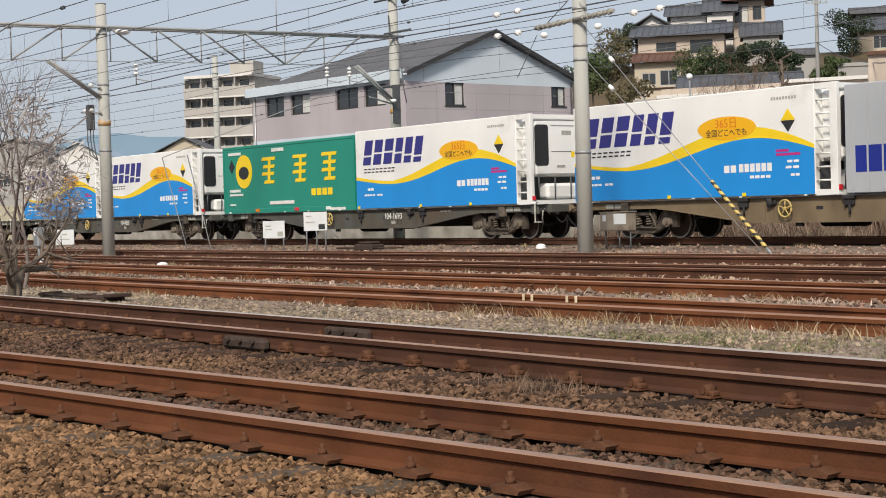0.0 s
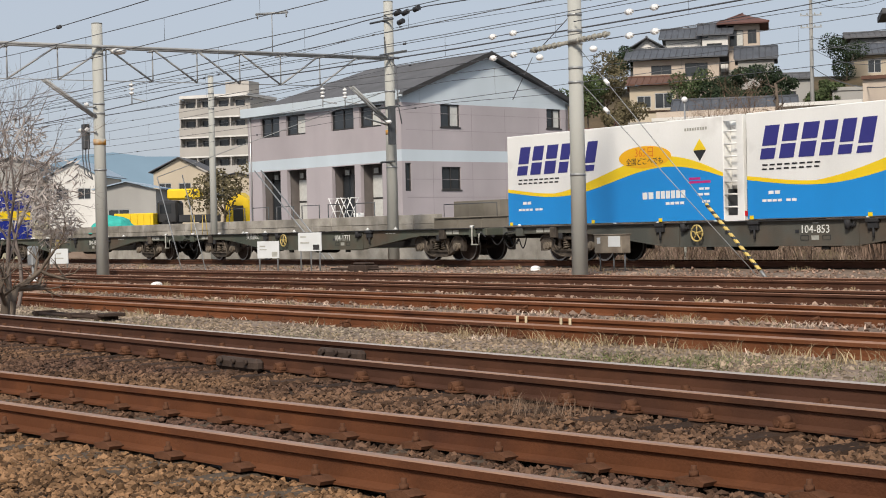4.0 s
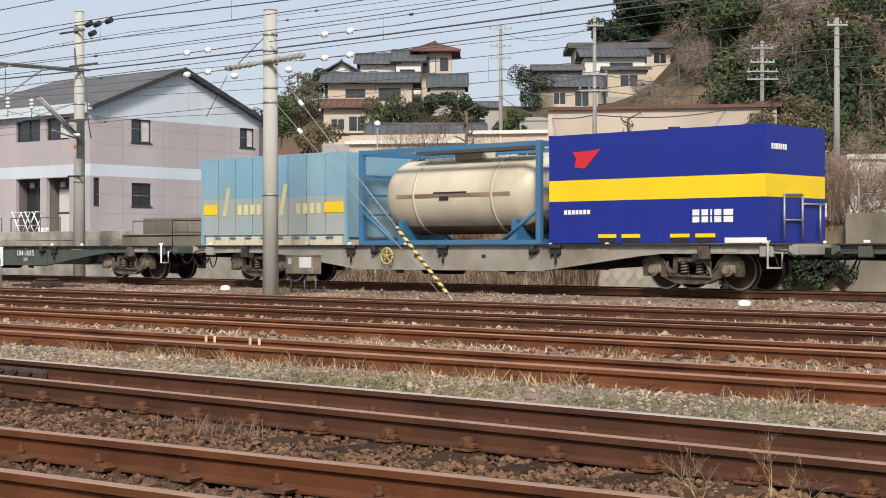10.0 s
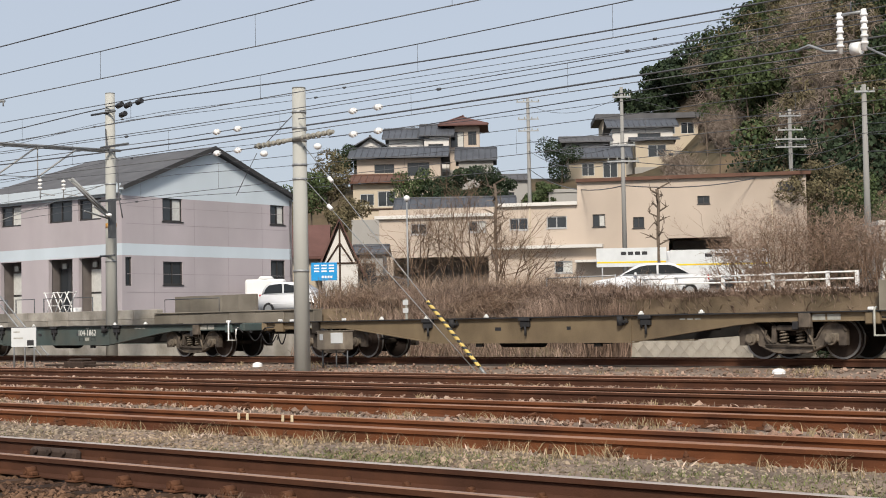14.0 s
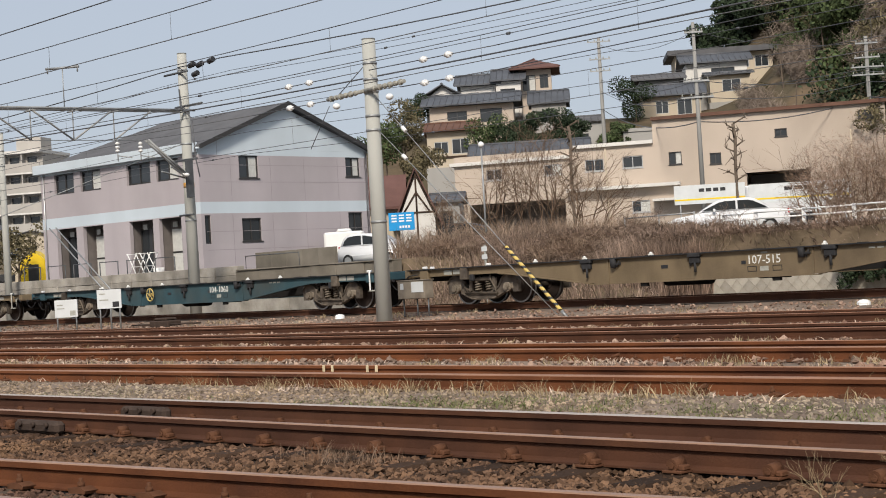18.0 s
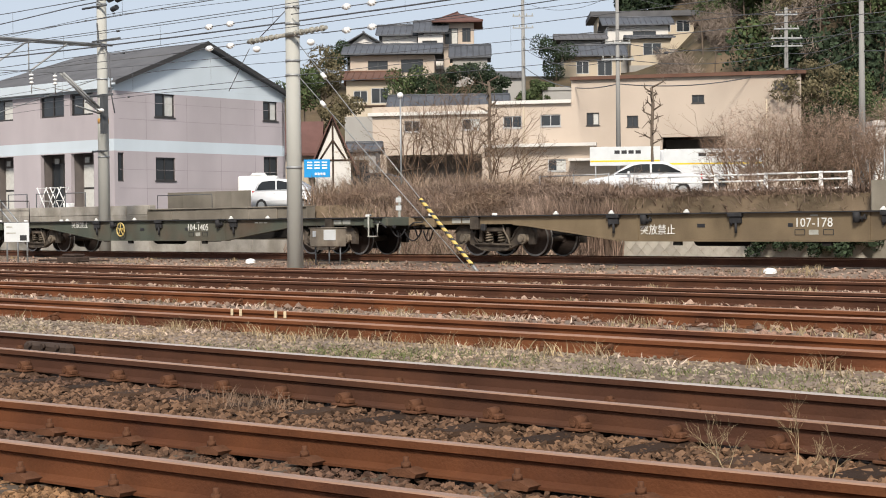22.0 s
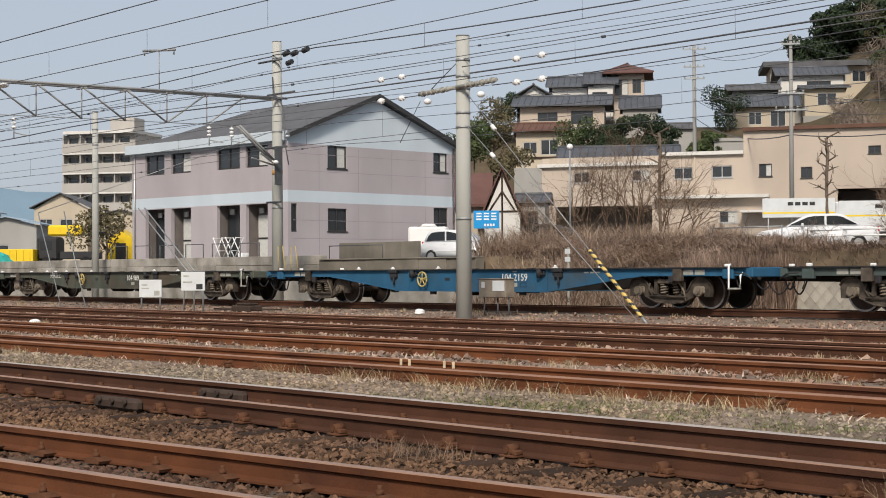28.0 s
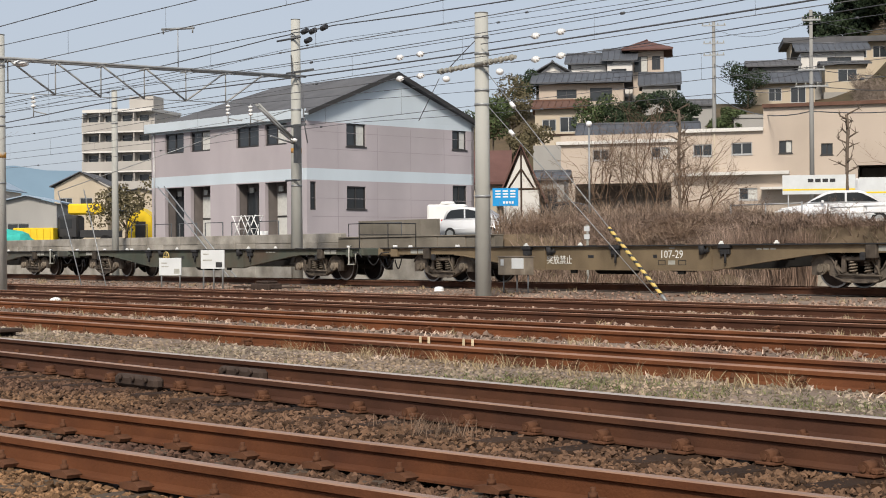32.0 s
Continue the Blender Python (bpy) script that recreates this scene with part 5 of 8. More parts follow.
def cream_works():
    b = thing("workshop_building", "long cream rendered workshop building with stepped flat roofs", "building", pose(-74.3, 71.5, 0, 0, 0, 32))
    def fr(u, y, z):
        return (u, y, z)
    low = [(2.1, 3.15, 6.7, 7.4), (5.9, 7.1, 6.75, 7.45), (8.6, 9.8, 6.8, 7.55), (11.0, 12.3, 6.85, 7.6)]
    up = [(13.95, 14.75, 6.85, 7.65), (16.5, 17.2, 6.7, 7.4), (20.55, 21.3, 8.1, 8.6)]
    ground = [(11.45, 12.6, 4.0, 4.75), (0.9, 7.2, 1.9, 5.2)]
    bm = bmesh.new()
    wall_cells(bm, 0, 13.0, 1.3, 8.35, low + ground, 0, 0.25, fr)
    part("front_wall", bm, M["cream"], b)
    bm = bmesh.new()
    wall_cells(bm, 13.0, 27.2, 1.3, 9.75, up + [(18.7, 22.6, 1.9, 6.0)], 0, 0.25, fr)
    part("front_wall", bm, M["cream"], b)
    for q in ((0, 0.25, 0.25, 9, 1.3, 7.7), (0.25, 26.9, 9, 9.25, 1.3, 7.7), (26.95, 27.2, 0.25, 9, 1.3, 9.7), (13.01, 13.2, 0.26, 9, 8.55, 9.7)):
        part("side_wall", box(*q), M["cream"], b)
    for u0, u1, z in ((-0.25, 7.7, 7.75), (7.7, 13.0, 8.3), (12.95, 27.5, 9.72)):
        bm = bmesh.new()
        bx(bm, u0, u1, -0.25, 9.4, z, z + 0.22)
        part("roof", bm, M["offwhite"] if z < 9 else M["roof_brown"], b)
    part("canopy", box(7.4, 14.6, -0.7, 0, 5.55, 5.75), M["offwhite"], b, "projecting canopy")
    part("canopy", box(12.9, 17.6, -1.1, 0, 4.6, 4.75), M["offwhite"], b)
    for q in low + up + ground[:1]:
        window(b, *q, fr, 2, "frame_alu" if q[0] < 13 else "frame_dark", 0.1, q[0] % 2 > 1)
    # inner walls coloured dark, as shade behind the openings
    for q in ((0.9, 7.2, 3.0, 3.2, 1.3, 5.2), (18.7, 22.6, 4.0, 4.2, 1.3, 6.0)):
        part("inner_wall", box(*q), M["room_shade"], b)
    bm = bmesh.new()
    for u in (9.95, 15.9, 25.1):
        rod(bm, (u, -0.07, 1.8), (u, -0.07, 8.2), 0.05, 6)
    part("downpipe", bm, M["beige"], b)
    part("wall_vent", box(25.6, 26.5, -0.15, 0, 8.75, 9.3), M["frame_dark"], b)


cream_works()


def house(e, l0, l1, z0, z1, roof_h, deep=6.0, turn=0.0, wall="offwhite", roof="roof_tile", kind="hip", over=0.5, wins=(), base="greywall", label="", floors=()):
    """A tiled house seen from below: walls, eaves, roof with ridge, windows with frames."""
    w = l1 - l0
    h_ = thing("house", label or "hillside house with a dark tiled roof", "house", hp(e, l0, 0, turn), group="houses on the hill")
    def fr(u, y, z):
        return (u, y, z)
    bm = bmesh.new()
    wall_cells(bm, 0, w, z0, z1, wins, 0, 0.18, fr)
    part("front_wall", bm, M[wall], h_)
    for q in ((0, 0.18, 0.18, deep), (w - 0.18, w, 0.18, deep), (0.18, w - 0.18, deep - 0.18, deep)):
        part("side_wall", box(*q, z0, z1), M[wall], h_)
    part("inner_wall", box(0.2, w - 0.2, 1.6, 1.7, z0, z1), M["room_shade"], h_)
    gz = min(ground_z(*hp(e + a, l0 + b, 0).translation[:2]) for a in (0, deep) for b in (0, w))
    part("foundation", box(-0.15, w + 0.15, -0.15, deep + 0.1, min(gz - 0.3, z0 - 0.4), z0), M[base], h_)
    o, zt, zr = over, z1, z1 + roof_h
    caps = []
    bm = bmesh.new()
    if kind == "hip":
        ins = min(w, deep) * 0.5
        rg = [(ins - o * 0.4, deep / 2), (w - ins + o * 0.4, deep / 2)] if w > deep else [(w / 2 - 0.05, ins), (w / 2 + 0.05, deep - ins)]
        c = [bm.verts.new(q) for q in ((-o, -o, zt), (w + o, -o, zt), (w + o, deep + o, zt), (-o, deep + o, zt))]
        c2 = [bm.verts.new((q.co.x, q.co.y, zt + 0.12)) for q in c]
        r = [bm.verts.new((*q, zr)) for q in rg]
        bm.faces.new(c[::-1])
        for i in range(4):
            bm.faces.new((c[i], c[(i + 1) % 4], c2[(i + 1) % 4], c2[i]))
        for f in ((c2[0], c2[1], r[1], r[0]), (c2[1], c2[2], r[1]), (c2[2], c2[3], r[0], r[1]), (c2[3], c2[0], r[0])):
            bm.faces.new(f)
        caps.append(rod(bmesh.new(), (*rg[0], zr), (*rg[1], zr), 0.13, 6))
        for i, k in ((0, 0), (1, 1), (2, 1), (3, 0)):
            caps.append(rod(bmesh.new(), c2[i].co.copy(), r[k].co.copy(), 0.09, 5))
    elif kind == "side":
        prism(bm, [(-o, zt), (deep / 2, zr - 0.1), (deep + o, zt), (deep + o, zt + 0.12), (deep / 2, zr), (-o, zt + 0.12)], -o, w + o, "x")
        caps.append(rod(bmesh.new(), (-o, deep / 2, zr), (w + o, deep / 2, zr), 0.13, 6))
        k = max(3, int((w + 2 * o) / 0.55))
        for i in range(k + 1):
            u = -o + (w + 2 * o) * i / k
            caps.append(rod(bmesh.new(), (u, -o, zt + 0.13), (u, deep / 2, zr), 0.05, 5))
    elif kind == "gable":
        prism(bm, [(-o, zt), (w / 2, zr - 0.1), (w + o, zt), (w + o, zt + 0.12), (w / 2, zr), (-o, zt + 0.12)], -o, deep + o, "y")
        caps.append(rod(bmesh.new(), (w / 2, -o, zr), (w / 2, deep + o, zr), 0.12, 6))
    else:
        bx(bm, -o, w + o, -o, deep + o, zt, zt + roof_h)
    rf = part("roof", bm, M[roof], h_)
    for one in caps:
        part("roof_rib", one, M[roof], rf)
    if kind == "gable":
        bm = bmesh.new()
        prism(bm, [(0.02, z1), (w - 0.02, z1), (w / 2, zr - 0.14)], 0.0, 0.15, "y")
        part("gable_wall", bm, M[wall], h_)
    for q in wins:
        window(h_, *q, fr, 2, "frame_dark" if wall != "beige" else "frame_alu", 0.08, (q[0] * 10) % 2 > 1, sill=False)
    for z in floors:
        bm = bmesh.new()
        bx(bm, -0.1, w + 0.1, -0.12, 0, z, z + 0.15)
        part("string_course", bm, M["wood_dark"], h_)
    return h_


house(151, -3.95, -0.85, 15.5, 19.7, 1.2, 4.5, 0, "cream", "roof_red", "hip", 0.85, [(0.35, 1.6, 17.7, 19.2), (2.0, 2.8, 17.9, 19.2)], label="cream upper house with a red-brown hipped roof")
house(150, -9.5, -6.2, 15.2, 18.4, 1.3, 4.6, 0, "offwhite", "roof_tile", "side", 0.6, [(0.8, 1.7, 16.9, 17.8)], label="white house with a dark tiled roof on the hillside")
house(149.5, -6.1, -3.75, 15.2, 18.6, 1.4, 4.6, 0, "offwhite", "roof_tile", "side", 0.5, [(0.4, 1.8, 16.8, 17.9)], label="white house with a dark tiled roof beside a taller one")
house(148, -12.7, -9.5, 14.5, 17.2, 1.35, 4.5, 0, "offwhite", "roof_tile", "gable", 0.6, [(1.1, 2.1, 15.8, 16.7)], label="white gabled house with a dark tiled roof")
house(143, -12.0, -4.4, 12.6, 15.9, 1.25, 5.2, 0, "cream", "roof_tile", "side", 0.75, [(1.6, 3.4, 14.6, 15.4), (4.6, 6.6, 14.3, 15.5)], label="cream house under a long dark tiled roof")
house(146, -2.8, 0.4, 13.0, 15.85, 1.4, 4.0, 0, "greywall", "roof_tile", "side", 0.35, [(0.8, 2.2, 14.2, 15.2)], label="grey-walled house with a ribbed dark roof")
house(134, -11.6, -7.7, 9.8, 12.85, 0.95, 4.8, 0, "beige", "roof_brown", "side", 0.6, [(0.6, 1.8, 11.0, 12.0), (2.1, 3.6, 10.9, 12.2)], label="beige house with a brown roof above a terrace", floors=(10.6,))
house(118, -6.8, 1.6, 7.0, 9.35, 1.1, 5.0, 0, "greywall", "roof_tile", "side", 0.4, [(1.0, 2.2, 8.0, 8.9)], label="low house with a long dark roof")
house(92, -7.9, -6.3, 2.4, 5.0, 0.6, 4.0, 0, "greywall", "roof_tile", "side", 0.3, [(0.4, 1.2, 3.4, 4.5)], label="narrow grey building with a dark roof")
house(166, 12.0, 22.0, 18.5, 21.9, 0.55, 6.0, 0, "beige", "roof_grey", "flat", 0.8, [(1.0, 2.4, 20.4, 21.5), (3.4, 4.6, 20.3, 21.5), (5.6, 7.6, 20.3, 21.6), (8.2, 9.6, 20.3, 21.5)], label="flat-roofed beige house at the top of the hill")
house(158, 12.4, 18.4, 17.0, 20.0, 1.2, 5.0, 0, "offwhite", "roof_tile", "side", 0.6, [(2.5, 4.8, 18.4, 19.5)], label="white house with a dark tiled roof below the hilltop")
house(155, 14.4, 18.2, 15.8, 18.4, 0.5, 4.0, 0, "beige", "roof_tile", "side", 0.5, [(1.2, 3.0, 16.8, 18.0)], label="beige lower storey house with dark eaves")
house(150, 7.6, 13.0, 13.6, 16.2, 1.35, 4.6, 0, "beige", "roof_tile", "side", 0.6, [(1.2, 2.4, 14.6, 15.8), (3.2, 4.6, 14.4, 15.9)], label="brown-fronted house with a dark tiled roof")
house(140, 0.4, 3.4, 8.5, 13.4, 0.7, 4.0, 0, "greywall", "roof_grey", "side", 0.3, [(0.8, 1.8, 11.4, 12.4)], label="grey-walled house on the slope")
house(128, 3.4, 6.8, 7.0, 9.3, 0.9, 4.0, 0, "offwhite", "roof_tile", "side", 0.4, [(0.8, 2.0, 7.8, 8.8)], label="low white house with a dark roof on the slope")
house(139, 5.2, 9.0, 9.0, 12.2, 0.3, 3.0, 0, "greywall", "greywall", "flat", 0.1, [(1.0, 2.0, 10.2, 11.2)], label="grey flat-roofed outbuilding on the slope")
house(95, 23.3, 31.0, 2.5, 6.3, 0.3, 6.0, 0, "offwhite", "offwhite", "flat", 0.2, [(2.0, 3.4, 4.6, 5.6)], label="long white shed behind the bare shrubs")
house(154, 7.6, 11.4, 15.5, 18.2, 0.8, 4.0, 0, "greywall", "roof_grey", "side", 0.7, [(0.8, 2.4, 16.8, 17.8)], label="grey house with a shallow roof on the hillside")


def timbered_house():
    h_ = thing("timbered_house", "small white gabled house with dark timber braces and a red-brown roof", "house", hp(86, -9.2, 0, 4))
    w, z0, z1, zr = 1.95, 1.5, 4.3, 6.6
    bm = bmesh.new()
    prism(bm, [(0, z0), (w, z0), (w, z1), (w / 2, zr), (0, z1)], 0, 6, "y")
    part("wall", bm, M["offwhite"], h_)
    bm = bmesh.new()
    prism(bm, [(-0.35, z1 - 0.75), (w / 2, zr + 0.05), (w / 2, zr + 0.17), (-0.45, z1 - 0.7)], -0.3, 6.2, "y")
    prism(bm, [(w + 0.35, z1 - 0.75), (w / 2, zr + 0.05), (w / 2, zr + 0.17), (w + 0.45, z1 - 0.7)], -0.3, 6.2, "y")
    part("roof", bm, M["roof_red"], h_)
    bm = bmesh.new()
    for a, c in (((0.0, z1), (w, z1)), ((0.1, z1 + 0.1), (w / 2, zr - 0.15)), ((w - 0.1, z1 + 0.1), (w / 2, zr - 0.15)), ((w / 2, z1), (w / 2, zr - 0.2)), ((0.25, z1), (w / 2, z1 + 1.1)), ((w - 0.25, z1), (w / 2, z1 + 1.1)), ((w / 2, z0), (w / 2, z1))):
        part("brace", rod(bmesh.new(), (a[0], -0.03, a[1]), (c[0], -0.03, c[1]), 0.05, 4), M["wood_dark"], h_)
    hw = thing("house", "low wing with a red-brown tiled roof", "house", hp(87, -11.5, 0, 4), group="houses on the hill")
    part("wall", box(0, 2.8, 0, 5, 1.5, 4.6), M["beige"], hw)
    bm = bmesh.new()
    prism(bm, [(-0.4, 4.6), (2.5, 6.5), (5.4, 4.6), (5.4, 4.75), (2.5, 6.65), (-0.4, 4.75)], -0.3, 2.6, "x")
    part("roof", bm, M["roof_red"], hw)


timbered_house()


def mid_rise():
    b = thing("apartment_tower", "seven-storey beige apartment building with rows of balconies", "apartment building", pose(-186.5, 94.2, 0, 0, 0, 35))
    W, D, Z0, Z1 = 9.6, 9.0, 1.2, 19.0
    part("core", box(0, W, 1.2, D, Z0, Z1, 0.0), M["tower"], b)
    part("core_wing", box(W, W + 2.2, 2.5, D, Z0, Z1 - 2.4), M["tower"], b)
    part("roof", box(-0.1, W + 0.1, 0.2, D + 0.1, Z1, Z1 + 0.4), M["offwhite"], b)
    part("lift_house", box(5.2, 8.6, 3, 6, Z1 + 0.4, Z1 + 2.2), M["tower"], b)
    n = 7
    for i in range(n):
        z = Z0 + i * (Z1 - Z0) / n
        st = (Z1 - Z0) / n
        bal = part("balcony", box(-0.1, W + 0.1, 0.0, 1.2, z - 0.1, z + 0.1), M["offwhite"], b)
        bm = bmesh.new()
        bx(bm, -0.1, W + 0.1, 0.0, 0.12, z + 0.1, z + 1.3)
        part("parapet", bm, M["tower"], bal)
        for k in range(4):
            u = 0.35 + k * W / 4
            part("pane", box(u, u + W / 4 - 1.15, 1.13, 1.19, z + 0.15, z + 2.15), M["glass"], bal)
            part("divider", box(u - 0.42, u - 0.28, 0.12, 1.2, z + 0.1, z + st - 0.1), M["tower"], bal)
    for i in range(6):
        z = Z0 + i * 2.54
        part("pane", box(W + 2.2, W + 2.24, 3.2, 4.4, z + 0.9, z + 2.0), M["glass"], b)


mid_rise()


# ---- poles, wall ----
M["band_worn"] = material("worn_orange_paint", (0.5, 0.26, 0.06), 0.8, 0, 5, 0.3, 50, 0.1, spot=(0.4, 0.38, 0.33), spot_at=0.5)
def concrete_pole(x, y, z0, z1, r0, r1, label, bands=(), name="concrete_pole", group="poles along the line"):
    p_ = thing(name, label, "pole", pose(x, y, 0), group=group)
    part("shaft", rod(bmesh.new(), (0, 0, z0), (0, 0, z1), r0, 20, r1), M["pole"], p_)
    part("cap", rod(bmesh.new(), (0, 0, z1), (0, 0, z1 + 0.03), r1 * 1.02, 20), M["pole_dark"], p_)
    for z in bands:
        rr = r0 + (r1 - r0) * (z - z0) / (z1 - z0)
        part("band", rod(bmesh.new(), (0, 0, z - 0.03), (0, 0, z + 0.03), rr + 0.012, 20), M["steel"], p_)
    return p_


pole_a = concrete_pole(-29.27, 25.5, -0.4, 6.78, 0.2, 0.165, "tall round concrete catenary pole beside the train", (2.3, 4.55, 4.9, 5.5, 5.8, 6.2))
pole_c = concrete_pole(-47.2, 21.0, -0.4, 7.85, 0.2, 0.17, "round concrete gantry pole with a worn yellow band", (3.2, 5.0, 5.3, 6.9))
pole_b = concrete_pole(-48.3, 33.0, -0.4, 9.5, 0.22, 0.17, "round concrete gantry pole behind the train", (3.4, 5.6, 6.2, 8.9))
for pl, z in ((pole_c, 4.0), (pole_b, 4.6)):
    part("yellow_band", rod(bmesh.new(), (0, 0, z), (0, 0, z + 0.18), 0.2, 20), M["band_worn"], pl, "worn orange band")

wall = thing("retaining_wall", "long low weathered concrete wall behind the tracks", "wall", kind="structure")
for i in range(12):
    x0 = -124 + i * 3.0
    part("panel", box(x0, x0 + 2.985, 35.5, 35.8, -0.3, 2.05, 0.012), M["cream_wall"], wall, "cream painted wall panel")
for i in range(4, 20):
    x0 = -100 + i * 3.0
    plain = x0 > -50
    part("panel", box(x0, x0 + 2.985, 35.5, 35.8, -0.3, 0.985, 0.012), M["wall_old"], wall)
    for j in range(2):
        for za, zb in ((0.99, 1.305), (1.31, 1.67)) if not plain else ((0.99, 1.47),):
            u0 = x0 + 1.5 * j
            out = 0.02 * math.sin(i * 2.7 + j * 1.9 + za * 5)
            part("block", box(u0 + 0.004, u0 + 1.49, 35.47 + out - 0.12 * plain, 35.78, za, zb, 0.014), M["stained_dark" if plain else "wall_old"], wall)
part("coping", box(-48.9, -40.0, 35.3, 35.8, 1.475, 1.52, 0.01), M["stained_dark"], wall, "thin concrete coping")


# ---- gantry, wires and their fittings ----
M["arm_grey"] = material("weathered_arm_wrap", (0.33, 0.32, 0.28), 0.85, 0.1, 12, 0.35, 60, 0.3)


def gantry():
    g_ = thing("signal_gantry", "grey steel lattice gantry beam between two concrete poles", "gantry")
    def at(k, z):
        """k metres from the front pole towards the back pole."""
        return Vector((-47.2 - 1.1 * k / 12, 21 + k, z + 0.025 * k))
    lo, hi = -6.5, 12.3
    for d in (-0.22, 0.22):
        bm = bmesh.new()
        a, b = at(lo, 7.12), at(hi, 7.12)
        a.x += d
        b.x += d
        rod(bm, a, b, 0.05, 6)
        part("top_chord", bm, M["gantry_grey"], g_)
    part("bottom_chord", rod(bmesh.new(), at(lo, 6.05), at(hi - 1.9, 6.05), 0.014, 6), M["gantry_grey"], g_)
    ks = [lo + 1.7 * i for i in range(12)]
    for i, k in enumerate(ks[:-1]):
        if k + 1.7 > hi - 0.3:
            break
        s = (k, k + 1.7) if (k < -1.0 or k > 7) else (k + 1.7, k)
        part("diagonal", rod(bmesh.new(), at(s[0], 6.05), at(s[1], 7.12), 0.032, 6), M["gantry_grey"], g_)
        part("vertical", rod(bmesh.new(), at(k, 6.05), at(k, 7.12), 0.024, 6), M["gantry_grey"], g_)
        bm = bmesh.new()
        c = at(k, 7.12)
        bx(bm, c.x - 0.3, c.x + 0.3, c.y - 0.05, c.y + 0.05, c.z - 0.09, c.z - 0.06)
        part("tie_plate", bm, M["gantry_grey"], g_)
    for k0, k1 in ((-1.9, -0.15), (10.2, 11.9)):
        for d in (-0.1, 0.1):
            a, b = at(k0, 6.05), at(k1, 4.9 if k0 < 0 else 4.75)
            a.x += d
            b.x += d
            part("knee_brace", rod(bmesh.new(), a, b, 0.045, 6), M["gantry_grey"], g_)
    # wire hangers with white insulators under the beam
    for k in (-4.5, 1.2, 8.9, 9.9):
        bm = bmesh.new()
        c = at(k, 6.05)
        rod(bm, c, c - Vector((0, 0, 0.75)), 0.02, 6)
        rod(bm, c - Vector((0, 0, 0.55)), c - Vector((-0.9, 0, 0.7)), 0.02, 6)
        hg = part("wire_hanger", bm, M["gantry_grey"], g_)
        bm = bmesh.new()
        for j in range(3):
            ball(bm, c - Vector((0, 0, 0.12 + 0.13 * j)), 0.085, 10, 6, 0.6)
        part("insulator", bm, M["insulator"], hg, "white porcelain insulator", True)
    bm = bmesh.new()
    c = at(0.75, 7.0)
    ball(bm, c, 0.26, 14, 8, 0.4)
    part("lamp_dome", bm, M["insulator"], g_, "white dome lamp", True)


gantry()


def wire(y, z, r, label, sag=0.0, x0=-190.0, x1=14.0, span=46.0, hang=None, clip=False, slope=0.0):
    """A wire along the tracks, sagging between its supports, with small clamps; hang: the z of a lower wire that it carries."""
    w = thing("overhead_wire", label, "overhead wire", group="wires over the yard")
    first = -47.5
    n = int((x1 - x0) / 4)
    pts = []
    for i in range(n + 1):
        x = x0 + (x1 - x0) * i / n
        k = ((x - first) / span) % 1.0
        pts.append(Vector((x, y + slope * (x + 40), z - sag * 4 * k * (1 - k))))
    part("line", chain(bmesh.new(), pts, r, 5), M["wire"], w)
    if hang:
        part("contact_line", chain(bmesh.new(), [Vector((p_.x, p_.y, hang)) for p_ in (pts[0], pts[-1])], 0.009, 5), M["wire"], w)
        for i in range(1, n, 1):
            p_ = pts[i]
            if -70 < p_.x < -8:
                part("dropper", rod(bmesh.new(), p_, Vector((p_.x, p_.y, hang)), 0.004, 4), M["wire"], w)
    if clip:
        for i in range(2, n, 3):
            if -80 < pts[i].x < -6:
                a = pts[i] + (pts[i + 1] - pts[i]) * 0.4
                part("clamp", rod(bmesh.new(), a - Vector((0.05, 0, 0)), a + Vector((0.05, 0, 0)), 0.033, 8), M["wire"], w)
    return w


for y, z, hang in ((29.84, 6.15, 5.15), (22.1, 5.95, 5.1), (18.25, 5.85, 5.08), (14.85, 5.9, 5.1)):
    wire(y, z, 0.009, "thin carrying wire with a contact wire hung below it", 0.35, hang=hang)
wire(33.1, 9.12, 0.022, "thick feeder cable high over the tracks", 0.5)
wire(25.6, 6.16, 0.02, "thick feeder cable beside the concrete pole", 0.3)
wire(33.6, 8.7, 0.009, "thin high wire with clamps", 0.4, clip=True)
wire(32.4, 8.35, 0.009, "thin high wire with clamps", 0.5, clip=True)
wire(25.4, 6.45, 0.009, "thin wire with clamps beside the concrete pole", 0.25, clip=True)
wire(34.0, 7.3, 0.009, "thin wire along the back of the yard", 0.45, clip=True)
wire(34.2, 6.5, 0.009, "thin wire along the back of the yard", 0.45)
wire(34.2, 5.7, 0.009, "thin wire along the back of the yard", 0.4, clip=True)
wire(10.2, 4.6, 0.008, "thin wire close over the near sidings", 0.15, clip=True)


